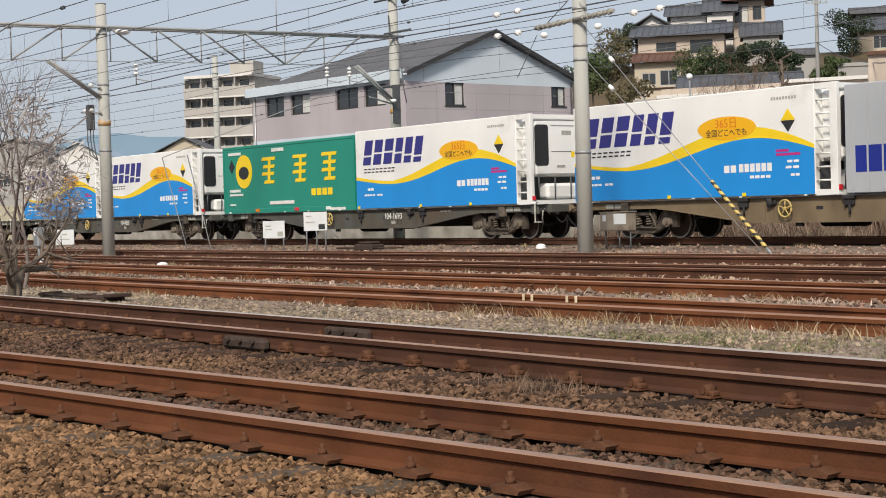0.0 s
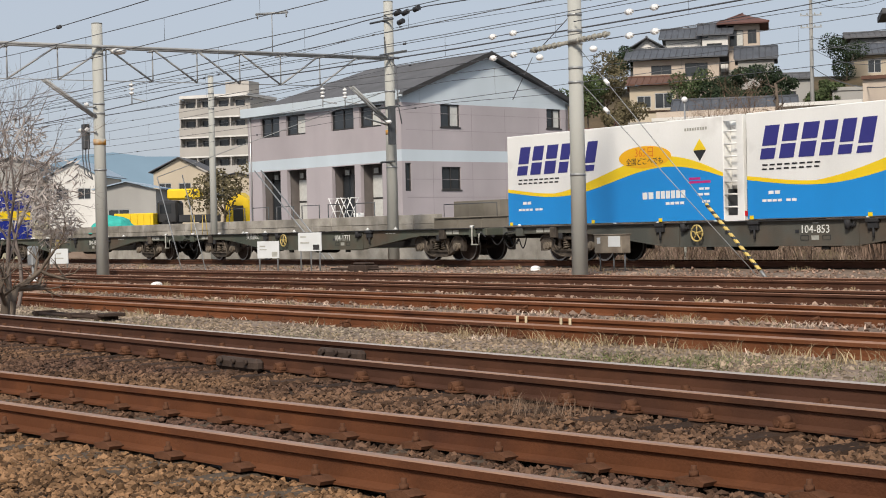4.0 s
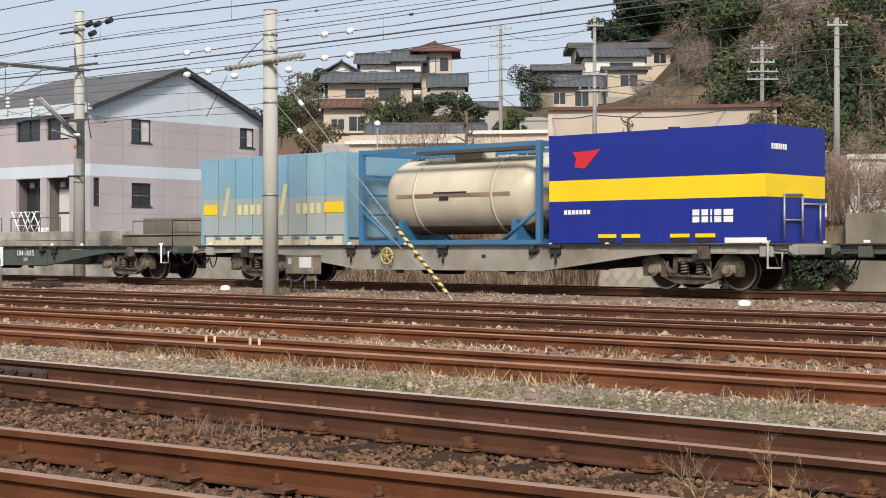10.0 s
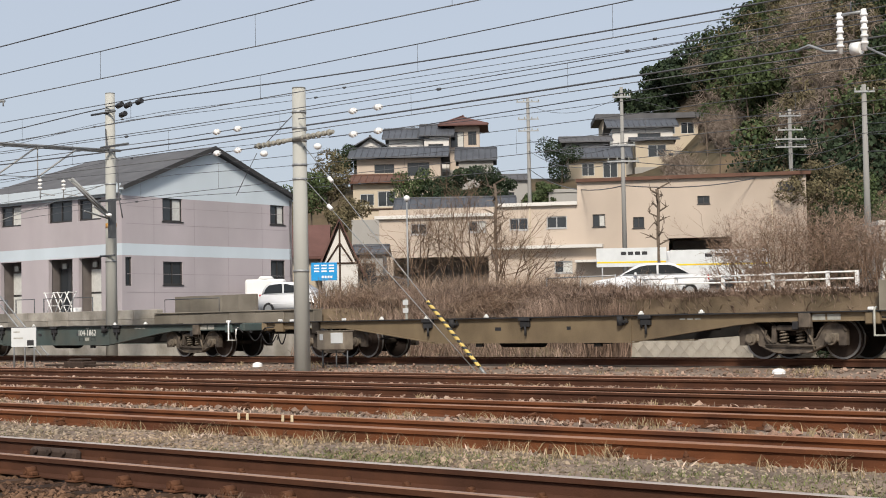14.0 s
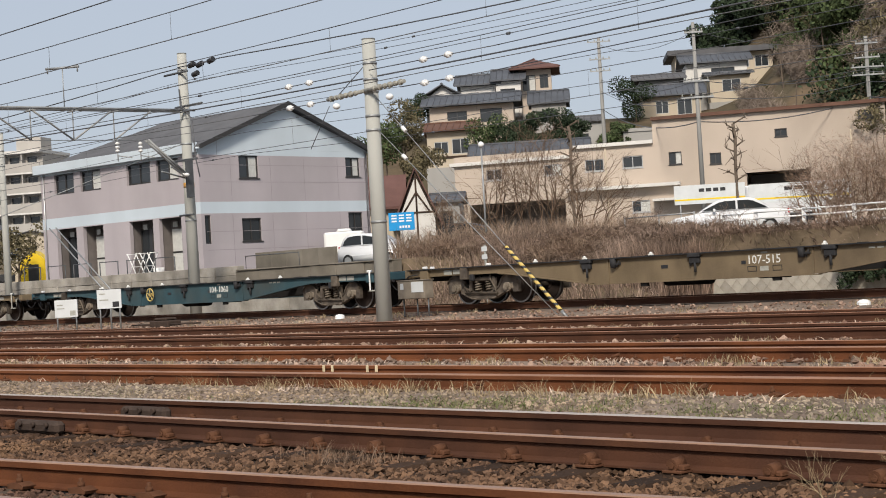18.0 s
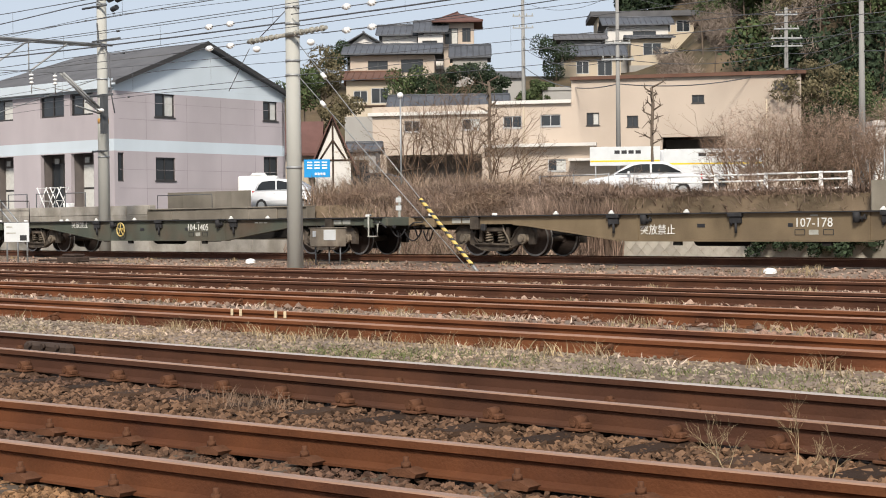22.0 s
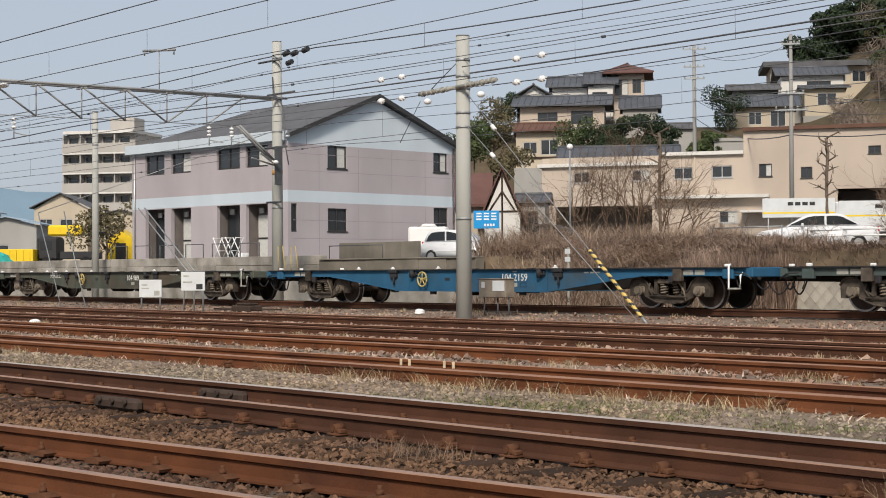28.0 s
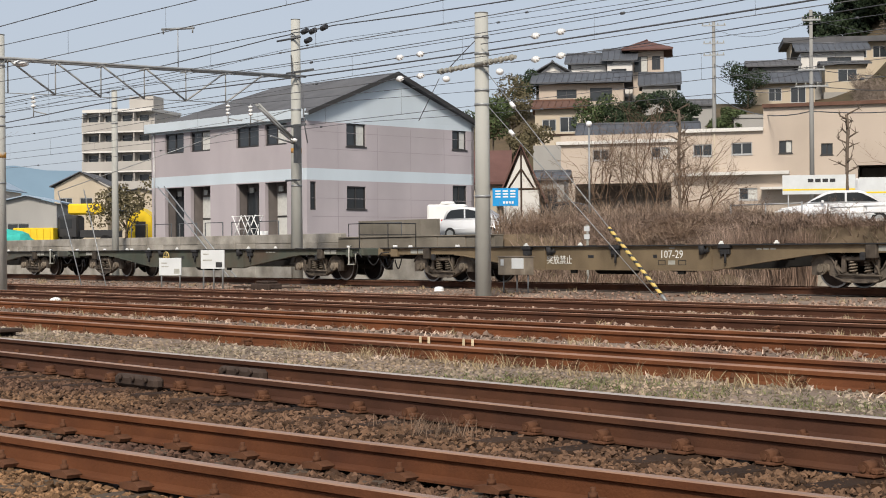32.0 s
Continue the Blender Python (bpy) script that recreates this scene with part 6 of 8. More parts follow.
def fittings():
    # the concrete pole's strain arms, along the line
    a = thing("strain_arm", "steel strain arm with white insulators on the concrete pole", "pole fitting")
    for s in (-1, 1):
        p0, p1 = Vector((-29.27, 25.3, 5.52)), Vector((-29.27 + s * 1.45, 25.3, 5.52 + 0.05 * s))
        part("arm", rod(bmesh.new(), p0, p1, 0.05, 8), M["arm_grey"], a)
        for j in range(6):
            q = p0.lerp(p1, 0.25 + j * 0.13)
            ring = rod(bmesh.new(), q - Vector((0.03, 0, 0)), q + Vector((0.03, 0, 0)), 0.066 + 0.012 * (j % 2), 8)
            part("clamp_ring", ring, M["arm_grey"], a)
        for z, dx in ((5.45, 0.0), (6.0, 0.25)):
            tip = Vector((-29.27 + s * (1.3 + dx), 25.3, z))
            end = Vector((-29.27 + s * 4.6, 25.3, z - 0.02))
            if z > 5.5:
                tip = Vector((-29.27 + s * 0.2, 25.3, z))
            part("strain_wire", rod(bmesh.new(), tip, end, 0.012, 5), M["wire"], a)
            part("strain_wire", rod(bmesh.new(), end, Vector((-29.27 + s * 30, 24.0, z + 0.1)), 0.011, 5), M["wire"], a)
            for k in (2.15, 3.0):
                q = Vector((-29.27 + s * k, 25.3, z - 0.01))
                bm = bmesh.new()
                rod(bm, q - Vector((0.12, 0, 0)), q + Vector((0.12, 0, 0)), 0.045, 8)
                rod(bm, q - Vector((0.05, 0, 0)), q + Vector((0.05, 0, 0)), 0.075, 12)
                part("insulator", bm, M["insulator"], a, "white porcelain strain insulator")
        bm = bmesh.new()
        ball(bm, Vector((-29.27 + s * 1.0, 25.2, 5.25)), 0.1, 10, 6, 0.8)
        part("insulator", bm, M["insulator"], a, "", True)
    part("stay", rod(bmesh.new(), (-29.27 - 1.25, 25.3, 5.4), (-29.3, 25.3, 6.1), 0.012, 5), M["wire"], a)
    part("stay", rod(bmesh.new(), (-29.27 - 1.4, 25.3, 5.3), (-31.5, 25.3, 4.3), 0.01, 5), M["wire"], a)
    # guy wires with the striped guard
    g_ = thing("guy_wire", "pair of guy wires with a yellow and black striped guard", "guy wire")
    foot = Vector((-23.96, 26.2, -0.12))
    for z, off in ((5.35, 0.0), (4.55, -0.18)):
        top = Vector((-29.1, 25.5, z))
        f_ = foot + Vector((off * 1.2, 0, 0))
        part("wire", rod(bmesh.new(), top, f_, 0.011, 5), M["steel"], g_)
        q = top.lerp(f_, 0.16)
        d = (f_ - top).normalized()
        bm = bmesh.new()
        rod(bm, q - d * 0.08, q + d * 0.08, 0.05, 10)
        part("insulator", bm, M["insulator"], g_, "white egg insulator")
    top = Vector((-29.1, 25.5, 5.35))
    d = (top - foot).normalized()
    bm = bmesh.new()
    u = d.cross(Vector((0, 1, 0))).normalized()
    v = d.cross(u)
    rings = []
    for i in range(84):
        c = foot + d * (0.12 + 0.025 * i)
        rings.append([bm.verts.new(c + (u * math.cos(math.pi * k / 8) + v * math.sin(math.pi * k / 8)) * 0.043) for k in range(16)])
    for i in range(83):
        for k in range(16):
            f = bm.faces.new((rings[i][k], rings[i][(k + 1) % 16], rings[i + 1][(k + 1) % 16], rings[i + 1][k]))
            f.material_index = 1 if (i * 2 + k) % 16 < 7 else 0
            f.smooth = True
    bm.faces.new(rings[0][::-1])
    bm.faces.new(rings[-1])
    bmesh.ops.recalc_face_normals(bm, faces=bm.faces[:])
    part("guard", bm, [M["guard_yellow"], M["black"]], g_, "yellow guard with black diagonal stripes")
    part("anchor", rod(bmesh.new(), foot - d * 0.1, foot + d * 0.11, 0.035, 8), M["steel"], g_)
    # brackets on the back pole
    b = thing("pole_bracket", "dark steel brackets and cable drops on the back pole", "pole fitting")
    x, y = -48.3, 32.8
    for z, a0, a1 in ((8.8, -0.9, 0.6), (7.55, -0.3, 1.4), (5.6, -0.5, 0.9), (3.6, -0.4, 0.5)):
        part("arm", rod(bmesh.new(), (x + a0, y, z), (x + a1, y, z), 0.04, 6), M["steel_dark"], b)
    for q in ((0.9, 8.95), (1.4, 8.9), (2.1, 8.95), (1.1, 8.6)):
        bm = bmesh.new()
        rod(bm, (x + q[0] - 0.14, y, q[1]), (x + q[0] + 0.14, y, q[1] + 0.05), 0.1, 8)
        part("insulator", bm, M["black"], b, "dark strain insulator")
    part("strut", rod(bmesh.new(), (x, y, 9.0), (x + 2.2, y, 8.95), 0.02, 5), M["wire"], b)
    part("cable", chain(bmesh.new(), [(x, y, 8.2), (x + 0.2, y - 0.1, 7.6), (x + 1.0, y - 0.2, 7.0), (x + 1.1, y - 0.2, 5.6), (x + 1.3, y - 0.2, 4.9)], 0.025, 6), M["wire"], b)
    part("equipment_post", box(x + 0.55, x + 0.75, y - 0.3, y - 0.1, 4.2, 5.6), M["steel_dark"], b)
    for k in (0.9, 1.6):
        part("cantilever", rod(bmesh.new(), (x + 0.3, y, 4.9), (x + 0.6 + k * 0.8, y - 1.8, 4.9 + 0.2 * k), 0.03, 6), M["steel"], b)
        bm = bmesh.new()
        ball(bm, Vector((x + 0.45 + k * 0.3, y - 0.5, 5.0)), 0.1, 10, 6, 0.7)
        part("insulator", bm, M["insulator"], b, "", True)
    b = thing("pole_bracket", "cable brackets and a switch box on the front gantry pole", "pole fitting")
    x, y = -47.2, 20.8
    for z in (4.4, 5.2):
        part("arm", rod(bmesh.new(), (x - 1.3, y, z + 0.1), (x + 0.2, y, z), 0.03, 6), M["steel"], b)
        for k in (0.5, 1.0):
            bm = bmesh.new()
            ball(bm, Vector((x - k, y, z + 0.12)), 0.09, 10, 6, 0.8)
            part("insulator", bm, M["insulator"], b, "white porcelain insulator", True)
    part("switch_box", box(x - 0.75, x - 0.5, y - 0.1, y + 0.1, 3.9, 4.7, 0.02), M["steel_dark"], b)
    for k in (0.62, 0.85, 0.4):
        part("cable", chain(bmesh.new(), [(x - k, y, 4.2), (x - k - 0.05, y, 3.6), (x - k + 0.1, y, 3.1), (x - 0.15, y, 2.9)], 0.02, 5), M["wire"], b)


fittings()


def utility_pole(e, l, z1, r, arms, label="grey concrete utility pole with cross arms"):
    x, y, _ = hp(e, l, 0).translation
    z0 = ground_z(x, y) - 0.3
    p_ = thing("utility_pole", label, "utility pole", hp(e, l, 0), group="utility poles")
    part("shaft", rod(bmesh.new(), (0, 0, z0), (0, 0, z1), r * 1.1, 12, r * 0.7), M["pole_grey"], p_)
    for dz, wdt in arms:
        ar = part("cross_arm", box(-wdt, wdt, -0.16, -0.08, z1 - dz, z1 - dz + 0.09), M["steel"], p_)
        for k in (-0.9, -0.35, 0.35, 0.9):
            bm = bmesh.new()
            rod(bm, (k * wdt, -0.12, z1 - dz + 0.09), (k * wdt, -0.12, z1 - dz + 0.24), 0.05, 8, 0.03)
            part("insulator", bm, M["faded"], ar)
    return p_


utility_pole(122, 3.1, 18.2, 0.17, ((0.35, 0.9), (1.7, 0.8), (2.6, 0.8)))
utility_pole(88, 7.45, 13.9, 0.13, ((0.6, 0.5), (3.3, 0.7), (4.2, 0.9)))
utility_pole(102, 19.4, 14.3, 0.16, ((0.5, 0.7), (1.4, 0.8), (2.0, 1.0), (2.5, 1.0)))
utility_pole(78, 18.5, 12.3, 0.17, ((0.4, 0.5),), "plain tall grey concrete utility pole")
side_pole = concrete_pole(-65.3, 34.6, -0.4, 8.4, 0.17, 0.13, "slim concrete pole behind the low wall", (7.6, 6.9))


def span(a, b, sag, r=0.012, n=10):
    w = thing("overhead_wire", "thin dark service wire between utility poles", "overhead wire", group="wires over the street")
    pts = [Vector(a).lerp(Vector(b), i / n) - Vector((0, 0, sag * 4 * (i / n) * (1 - i / n))) for i in range(n + 1)]
    part("line", chain(bmesh.new(), pts, r, 4), M["wire"], w)


def hq(e, l, z):
    return (-0.67 * e + 0.742 * l, 0.742 * e + 0.67 * l, z)


for dz, r in ((0.5, 0.014), (3.2, 0.02), (4.1, 0.02), (5.5, 0.03)):
    span(hq(122, 3.1, 18.2 - dz), hq(88, 7.45, 13.9 - dz), 0.8, r)
    span(hq(88, 7.45, 13.9 - dz), hq(102, 19.4, 14.3 - dz * 0.7), 0.5, r)
    span(hq(102, 19.4, 14.3 - dz * 0.7), hq(78, 18.5, 12.3 - dz * 0.6), 0.4, r)
    span(hq(78, 18.5, 12.3 - dz * 0.6), hq(60, 34, 12 - dz * 0.6), 0.4, r)


def hung_fittings():
    t = thing("wire_bracket", "T-shaped steel bracket standing on the gantry beam", "pole fitting", pose(-47.85, 27.8, 7.25))
    part("post", rod(bmesh.new(), (0, 0, 0), (0, 0, 1.45), 0.02, 6), M["steel"], t)
    part("cross_bar", rod(bmesh.new(), (-0.5, -0.35, 1.45), (0.5, 0.35, 1.45), 0.045, 6), M["steel"], t)
    for k in (-0.45, 0.45):
        part("pin", rod(bmesh.new(), (k, k * 0.7, 1.28), (k, k * 0.7, 1.5), 0.03, 6), M["steel"], t)
    s = thing("section_insulator", "white porcelain insulators on the siding's contact wire", "pole fitting", pose(-12.3, 22.1, 5.12))
    for x in (-0.2, 0.22):
        bm = bmesh.new()
        rod(bm, (x, 0, -0.05), (x, 0, 0.6), 0.045, 10)
        for k in range(5):
            rod(bm, (x, 0, 0.05 + 0.11 * k), (x, 0, 0.09 + 0.11 * k), 0.06, 10)
        part("insulator", bm, M["insulator"], s)
    bm = bmesh.new()
    rod(bm, (0.0, 0, 0.0), (0.16, 0, 0.0), 0.1, 14)
    part("ring", bm, M["insulator"], s)
    part("horn", chain(bmesh.new(), [(-1.0, 0, 0.1), (-0.75, 0, 0.16), (-0.45, 0, 0.02), (-0.2, 0, 0.0)], 0.025, 6), M["steel"], s)
    part("horn", chain(bmesh.new(), [(0.25, 0, 0.0), (0.6, 0, -0.2), (0.9, 0, -0.12), (1.15, 0, -0.3)], 0.02, 6), M["steel"], s)
    part("hanger", rod(bmesh.new(), (0.0, 0, 0.55), (0.0, 0, 0.75), 0.012, 5), M["wire"], s)
    part("yoke", rod(bmesh.new(), (-0.24, 0, 0.56), (0.26, 0, 0.56), 0.025, 6), M["steel"], s)


hung_fittings()



# ---- ballast stones, sleepers, fastenings ----
rng = np.random.default_rng(5)


def rock_shape(k):
    """An angular stone of seven corners."""
    g = np.random.default_rng(100 + k)
    bm = bmesh.new()
    for c in ((1, 0, 0), (-1, 0, 0), (0, 1, 0), (0, -1, 0), (0.15, 0.1, 1), (0, 0, -0.8), (0.62, 0.6, 0.5)):
        bm.verts.new(Vector(c) * float(g.uniform(0.75, 1.2)))
    bmesh.ops.convex_hull(bm, input=bm.verts[:])
    bmesh.ops.triangulate(bm, faces=bm.faces[:])
    bm.verts.index_update()
    vs = np.array([tuple(q.co) for q in bm.verts])
    fs = np.array([[q.index for q in f.verts] for f in bm.faces])
    bm.free()
    return vs, fs


def scatter_stones(name, xy, z, lo, hi, mat, label):
    shapes = [rock_shape(k) for k in range(6)]
    allv, allf, base = [], [], 0
    n = len(xy)
    ang = rng.uniform(0, 6.283, (n, 3))
    size = rng.uniform(lo, hi, n) * np.where(rng.random(n) < 0.12, 1.4, 1.0)
    flat = rng.uniform(0.55, 0.9, n)
    for k in range(6):
        idx = np.arange(k, n, 6)
        vs, fs = shapes[k]
        a, b, c = ang[idx, 0], ang[idx, 1] * 0.12, ang[idx, 2]
        ca, sa, cb, sb = np.cos(a), np.sin(a), np.cos(b), np.sin(b)
        x, y, zz = vs[None, :, 0], vs[None, :, 1], vs[None, :, 2]
        x1, y1 = ca[:, None] * x - sa[:, None] * y, (sa[:, None] * x + ca[:, None] * y) * 0.8
        z1 = zz * flat[idx][:, None]
        y2, z2 = cb[:, None] * y1 - sb[:, None] * z1, sb[:, None] * y1 + cb[:, None] * z1
        cc, sc = np.cos(c), np.sin(c)
        x3, y3 = cc[:, None] * x1 - sc[:, None] * y2, sc[:, None] * x1 + cc[:, None] * y2
        s = size[idx][:, None]
        P = np.stack([x3 * s + xy[idx, 0][:, None], y3 * s + xy[idx, 1][:, None], z2 * s + z[idx][:, None] + s * 0.2], -1)
        m = len(idx)
        allv.append(P.reshape(-1, 3))
        allf.append((fs[None] + (np.arange(m) * len(vs))[:, None, None]).reshape(-1, 3) + base)
        base += m * len(vs)
    me = soup(name, np.concatenate(allv).tolist(), np.concatenate(allf).tolist(), mat)
    return tagged(new(name, me), label, "gravel", kind="stuff")


def area(x0, x1, n, y_lo, y_hi, bias=1.0):
    """n places, closer together towards x1, between two lines y_lo(x) and y_hi(x)."""
    x = x1 - (x1 - x0) * rng.random(n) ** bias
    lo, hi = y_lo(x), y_hi(x)
    return np.stack([x, lo + (hi - lo) * rng.random(n)], -1)


def track_a(x, off=0.0):
    return 4.526 + 0.104 * x + off


def lay_stones():
    def gz(xy):
        return np.array([ground_z(a, b) for a, b in xy])
    q = area(-13, 1.0, 40000, lambda x: np.full_like(x, 1.9), lambda x: track_a(x, -0.08), 1.2)
    scatter_stones("ballast_stones", q, gz(q) + 0.01, 0.012, 0.028, M["stone"], "coarse brown ballast stones beside the near track")
    q = area(-22, 2.0, 18000, lambda x: track_a(x, 0.06), lambda x: track_a(x, 1.0), 1.3)
    scatter_stones("ballast_stones", q, gz(q) + 0.012, 0.016, 0.031, M["stone_mix"], "brown ballast stones between the near rails")
    q = area(-34, 2.0, 38000, lambda x: track_a(x, 1.13), lambda x: np.full_like(x, 6.66), 1.3)
    scatter_stones("ballast_stones", q, gz(q) + 0.01, 0.016, 0.032, M["stone_mix"], "brown and dark ballast stones between the near tracks")
    q = area(-34, 2.0, 9000, lambda x: np.full_like(x, 6.8), lambda x: np.full_like(x, 7.72), 1.3)
    scatter_stones("ballast_stones", q, gz(q) + 0.008, 0.018, 0.032, M["stone_dark"], "dark ballast stones between the brown rails")
    q = area(-45, 2.0, 30000, lambda x: np.full_like(x, 8.0), lambda x: np.full_like(x, 10.75), 1.5)
    scatter_stones("gravel_stones", q, gz(q) - 0.004, 0.012, 0.03, M["stone_grey"], "pale gravel beside the sidings")
    q = area(-70, 2.0, 22000, lambda x: np.full_like(x, 10.9), lambda x: np.full_like(x, 28.5), 1.4)
    scatter_stones("gravel_stones", q, gz(q) + 0.01, 0.025, 0.055, M["stone_yard"], "brownish gravel between the sidings")


M["stone_mix"] = material("mixed_ballast_stone", (0.15, 0.087, 0.05), 0.92, 0, 0.5, 0.35, 90, 0.3, spot=(0.075, 0.043, 0.032), spot_at=0.52, per_piece=-0.65)
M["stone_yard"] = material("yard_gravel_stone", (0.3, 0.215, 0.165), 0.92, 0, 0.4, 0.3, 90, 0.3, spot=(0.2, 0.12, 0.085), spot_at=0.54, per_piece=-0.5)
lay_stones()


def fastenings():
    bolt = bmesh.new()
    prism(bolt, [(-0.075, 0.0), (0.075, 0.0), (0.085, 0.014), (0.03, 0.03), (-0.03, 0.026), (-0.08, 0.022)], -0.045, 0.04)
    rod(bolt, (0, -0.01, 0.02), (0, -0.01, 0.066), 0.013, 6)
    rod(bolt, (0, -0.01, 0.026), (0, -0.01, 0.048), 0.022, 6)
    bmesh.ops.scale(bolt, vec=(1.0, 1.05, 1.3), verts=bolt.verts[:])
    bolt_me = finish("rail_clip", bolt, M["clip"])
    pan = bmesh.new()
    bx(pan, -0.075, 0.07, -0.07, 0.045, 0.0, 0.018, 0.004)
    rod(pan, (-0.005, -0.06, 0.045), (-0.005, 0.03, 0.052), 0.04, 12)
    rod(pan, (-0.005, -0.068, 0.045), (-0.005, -0.06, 0.045), 0.02, 8)
    bx(pan, 0.03, 0.075, -0.05, 0.02, 0.015, 0.05, 0.008)
    bmesh.ops.scale(pan, vec=(0.9, 0.95, 0.92), verts=pan.verts[:])
    pan_me = finish("rail_clip", pan, M["clip"])
    for which, me, x0, count in ((0, bolt_me, -30.0, 58), (1, pan_me, -34.0, 62)):
        y0, slope = TRACKS[which][0], TRACKS[which][1]
        tr = tracks[which]
        sl = bmesh.new()
        bx(sl, -0.11, 0.11, -0.55, 1.6, -0.3, -0.157 if which else -0.165, 0.02)
        sl_me = finish("sleeper", sl, M["sleeper_dark" if which else "sleeper"])
        for i in range(count):
            x = x0 + i * 0.61 + 0.015 * math.sin(i * 7.1)
            s = new("sleeper", sl_me)
            s.parent = tr
            s.matrix_local = pose(x, y0 + slope * x, 0, 0, 0, math.degrees(math.atan(slope)) + 0.6 * math.sin(i * 3.3))
            for r_ in (0.0, 1.067):
                for side in (-1, 1):
                    if r_ == 0 and side == 1 and which == 1:
                        continue
                    c = new("rail_clip", me)
                    c.parent = tr
                    small = 0.6 if which == 1 and r_ > 0 else 1.0
                    c.matrix_local = pose(x, y0 + slope * x + r_ + side * 0.095, -0.15, 0, 0, math.degrees(math.atan(slope)) + (0 if side < 0 else 180)) @ Matrix.Scale(small, 4)
    # the sidings' fastenings are small: fewer, on the near faces
    for which in (2, 3):
        y0, z = TRACKS[which][0], TRACKS[which][2]
        for i in range(56):
            x = -40 + i * 0.72
            c = new("rail_clip", bolt_me)
            c.parent = tracks[which]
            c.matrix_local = pose(x, y0 - 0.085, z - 0.148)


fastenings()


def siding_extras():
    tr = tracks[2]
    # check rail beside the near rail, fish plates and white marker posts on it
    rail(-150, 26, 10.85 + 0.2, 0.0, -0.05, M["rail_rust"], M["rail_head_dull"], tr)
    rail(-150, 26, 14.3 + 0.22, 0.0, -0.05, M["rail_rust"], M["rail_head_dull"], tracks[3])
    for x in (-14.78, -14.62, -13.98, -13.82):
        part("marker", box(x - 0.02, x + 0.02, 11.862, 11.877, -0.12, -0.04, 0.004), M["marker_cream"], tr, "short cream painted marker")
    for x, y in ((-12.0, 6.62), (-12.1, 7.72)):
        j = part("joint_cover", box(x - 0.36, x + 0.36, y - 0.1, y + 0.0, -0.16, -0.05, 0.03), M["black_rust"], tracks[1], "dark rail joint cover")
        for k in (-0.22, 0.0, 0.22):
            part("bolt", rod(bmesh.new(), (x + k, y - 0.13, -0.08), (x + k, y - 0.1, -0.08), 0.025, 6), M["black_rust"], j)
    for tr_, y0, xs in ((tracks[2], 10.85, (-16.8, -14.0, -11.0, -8.3, -6.2)), (tracks[3], 14.3, (-24, -17.5, -12.2)), (tracks[0], 4.45, ()), (tracks[4], 17.7, (-30, -22, -14))):
        for x in xs:
            bm = bmesh.new()
            bx(bm, x - 0.06, x + 0.06, y0 - 0.16, y0 - 0.07, -0.19, -0.12, 0.015)
            rod(bm, (x - 0.05, y0 - 0.14, -0.12), (x + 0.07, y0 - 0.1, -0.08), 0.028, 7)
            bmesh.ops.scale(bm, vec=(0.7, 1, 0.8), space=Matrix.Translation((-x, -y0, 0.19)), verts=bm.verts[:])
            part("rail_chair", bm, M["clip"], tr_, "dark rusty rail chair")


M["black_rust"] = material("blackened_rust", (0.06, 0.042, 0.033), 0.85, 0.1, 8, 0.3, 60, 0.3)
siding_extras()


# ---- plants ----
M["straw"] = material("dry_straw_grass", (0.31, 0.24, 0.145), 0.9, 0, 2, 0.2, 40, 0, per_piece=-0.4)
M["mat"] = material("dead_straw_mat", (0.47, 0.365, 0.29), 0.9, 0, 2, 0.2, 40, 0, per_piece=-0.45)
M["grass"] = material("short_green_grass", (0.135, 0.15, 0.06), 0.9, 0, 2, 0.3, 40, 0, per_piece=-0.45)
M["reed"] = material("dead_brown_reed", (0.265, 0.195, 0.152), 0.9, 0, 0.7, 0.4, 40, 0, spot=(0.18, 0.125, 0.095), spot_at=0.52, per_piece=-0.6)
M["reed_tan"] = material("pale_tan_reed", (0.32, 0.24, 0.175), 0.9, 0, 0.9, 0.35, 40, 0, spot=(0.22, 0.155, 0.115), spot_at=0.5, per_piece=-0.5)
M["twig"] = material("bare_twig", (0.17, 0.115, 0.08), 0.9, 0, 2, 0.2, 40, 0, per_piece=-0.35)
M["twig_pink"] = material("reddish_bare_twig", (0.3, 0.215, 0.165), 0.9, 0, 2, 0.2, 40, 0, per_piece=-0.45)
M["twig_tan"] = material("tan_bare_twig", (0.27, 0.2, 0.145), 0.9, 0, 2, 0.2, 40, 0, per_piece=-0.45)
M["twig_grey"] = material("grey_bare_twig", (0.22, 0.185, 0.165), 0.9, 0, 2, 0.2, 40, 0, per_piece=-0.3)
M["twig_hill"] = material("grey_pink_hill_twig", (0.23, 0.185, 0.15), 0.9, 0, 0.3, 0.3, 10, 0, per_piece=-0.3)
M["twig_pale"] = material("pale_grey_twig", (0.42, 0.375, 0.34), 0.9, 0, 2, 0.2, 40, 0, per_piece=-0.35)
M["bark"] = material("grey_brown_bark", (0.14, 0.11, 0.085), 0.9, 0, 6, 0.3, 60, 0.4)
M["leaf_dark"] = material("dark_evergreen_leaf", (0.032, 0.048, 0.025), 0.75, 0, 0.5, 0.35, 10, 0, per_piece=-0.45)
M["leaf_mid"] = material("mid_green_leaf", (0.065, 0.088, 0.036), 0.75, 0, 0.5, 0.3, 10, 0, per_piece=-0.4)
M["leaf_olive"] = material("olive_brown_leaf", (0.13, 0.11, 0.062), 0.8, 0, 0.5, 0.3, 10, 0, per_piece=-0.35)


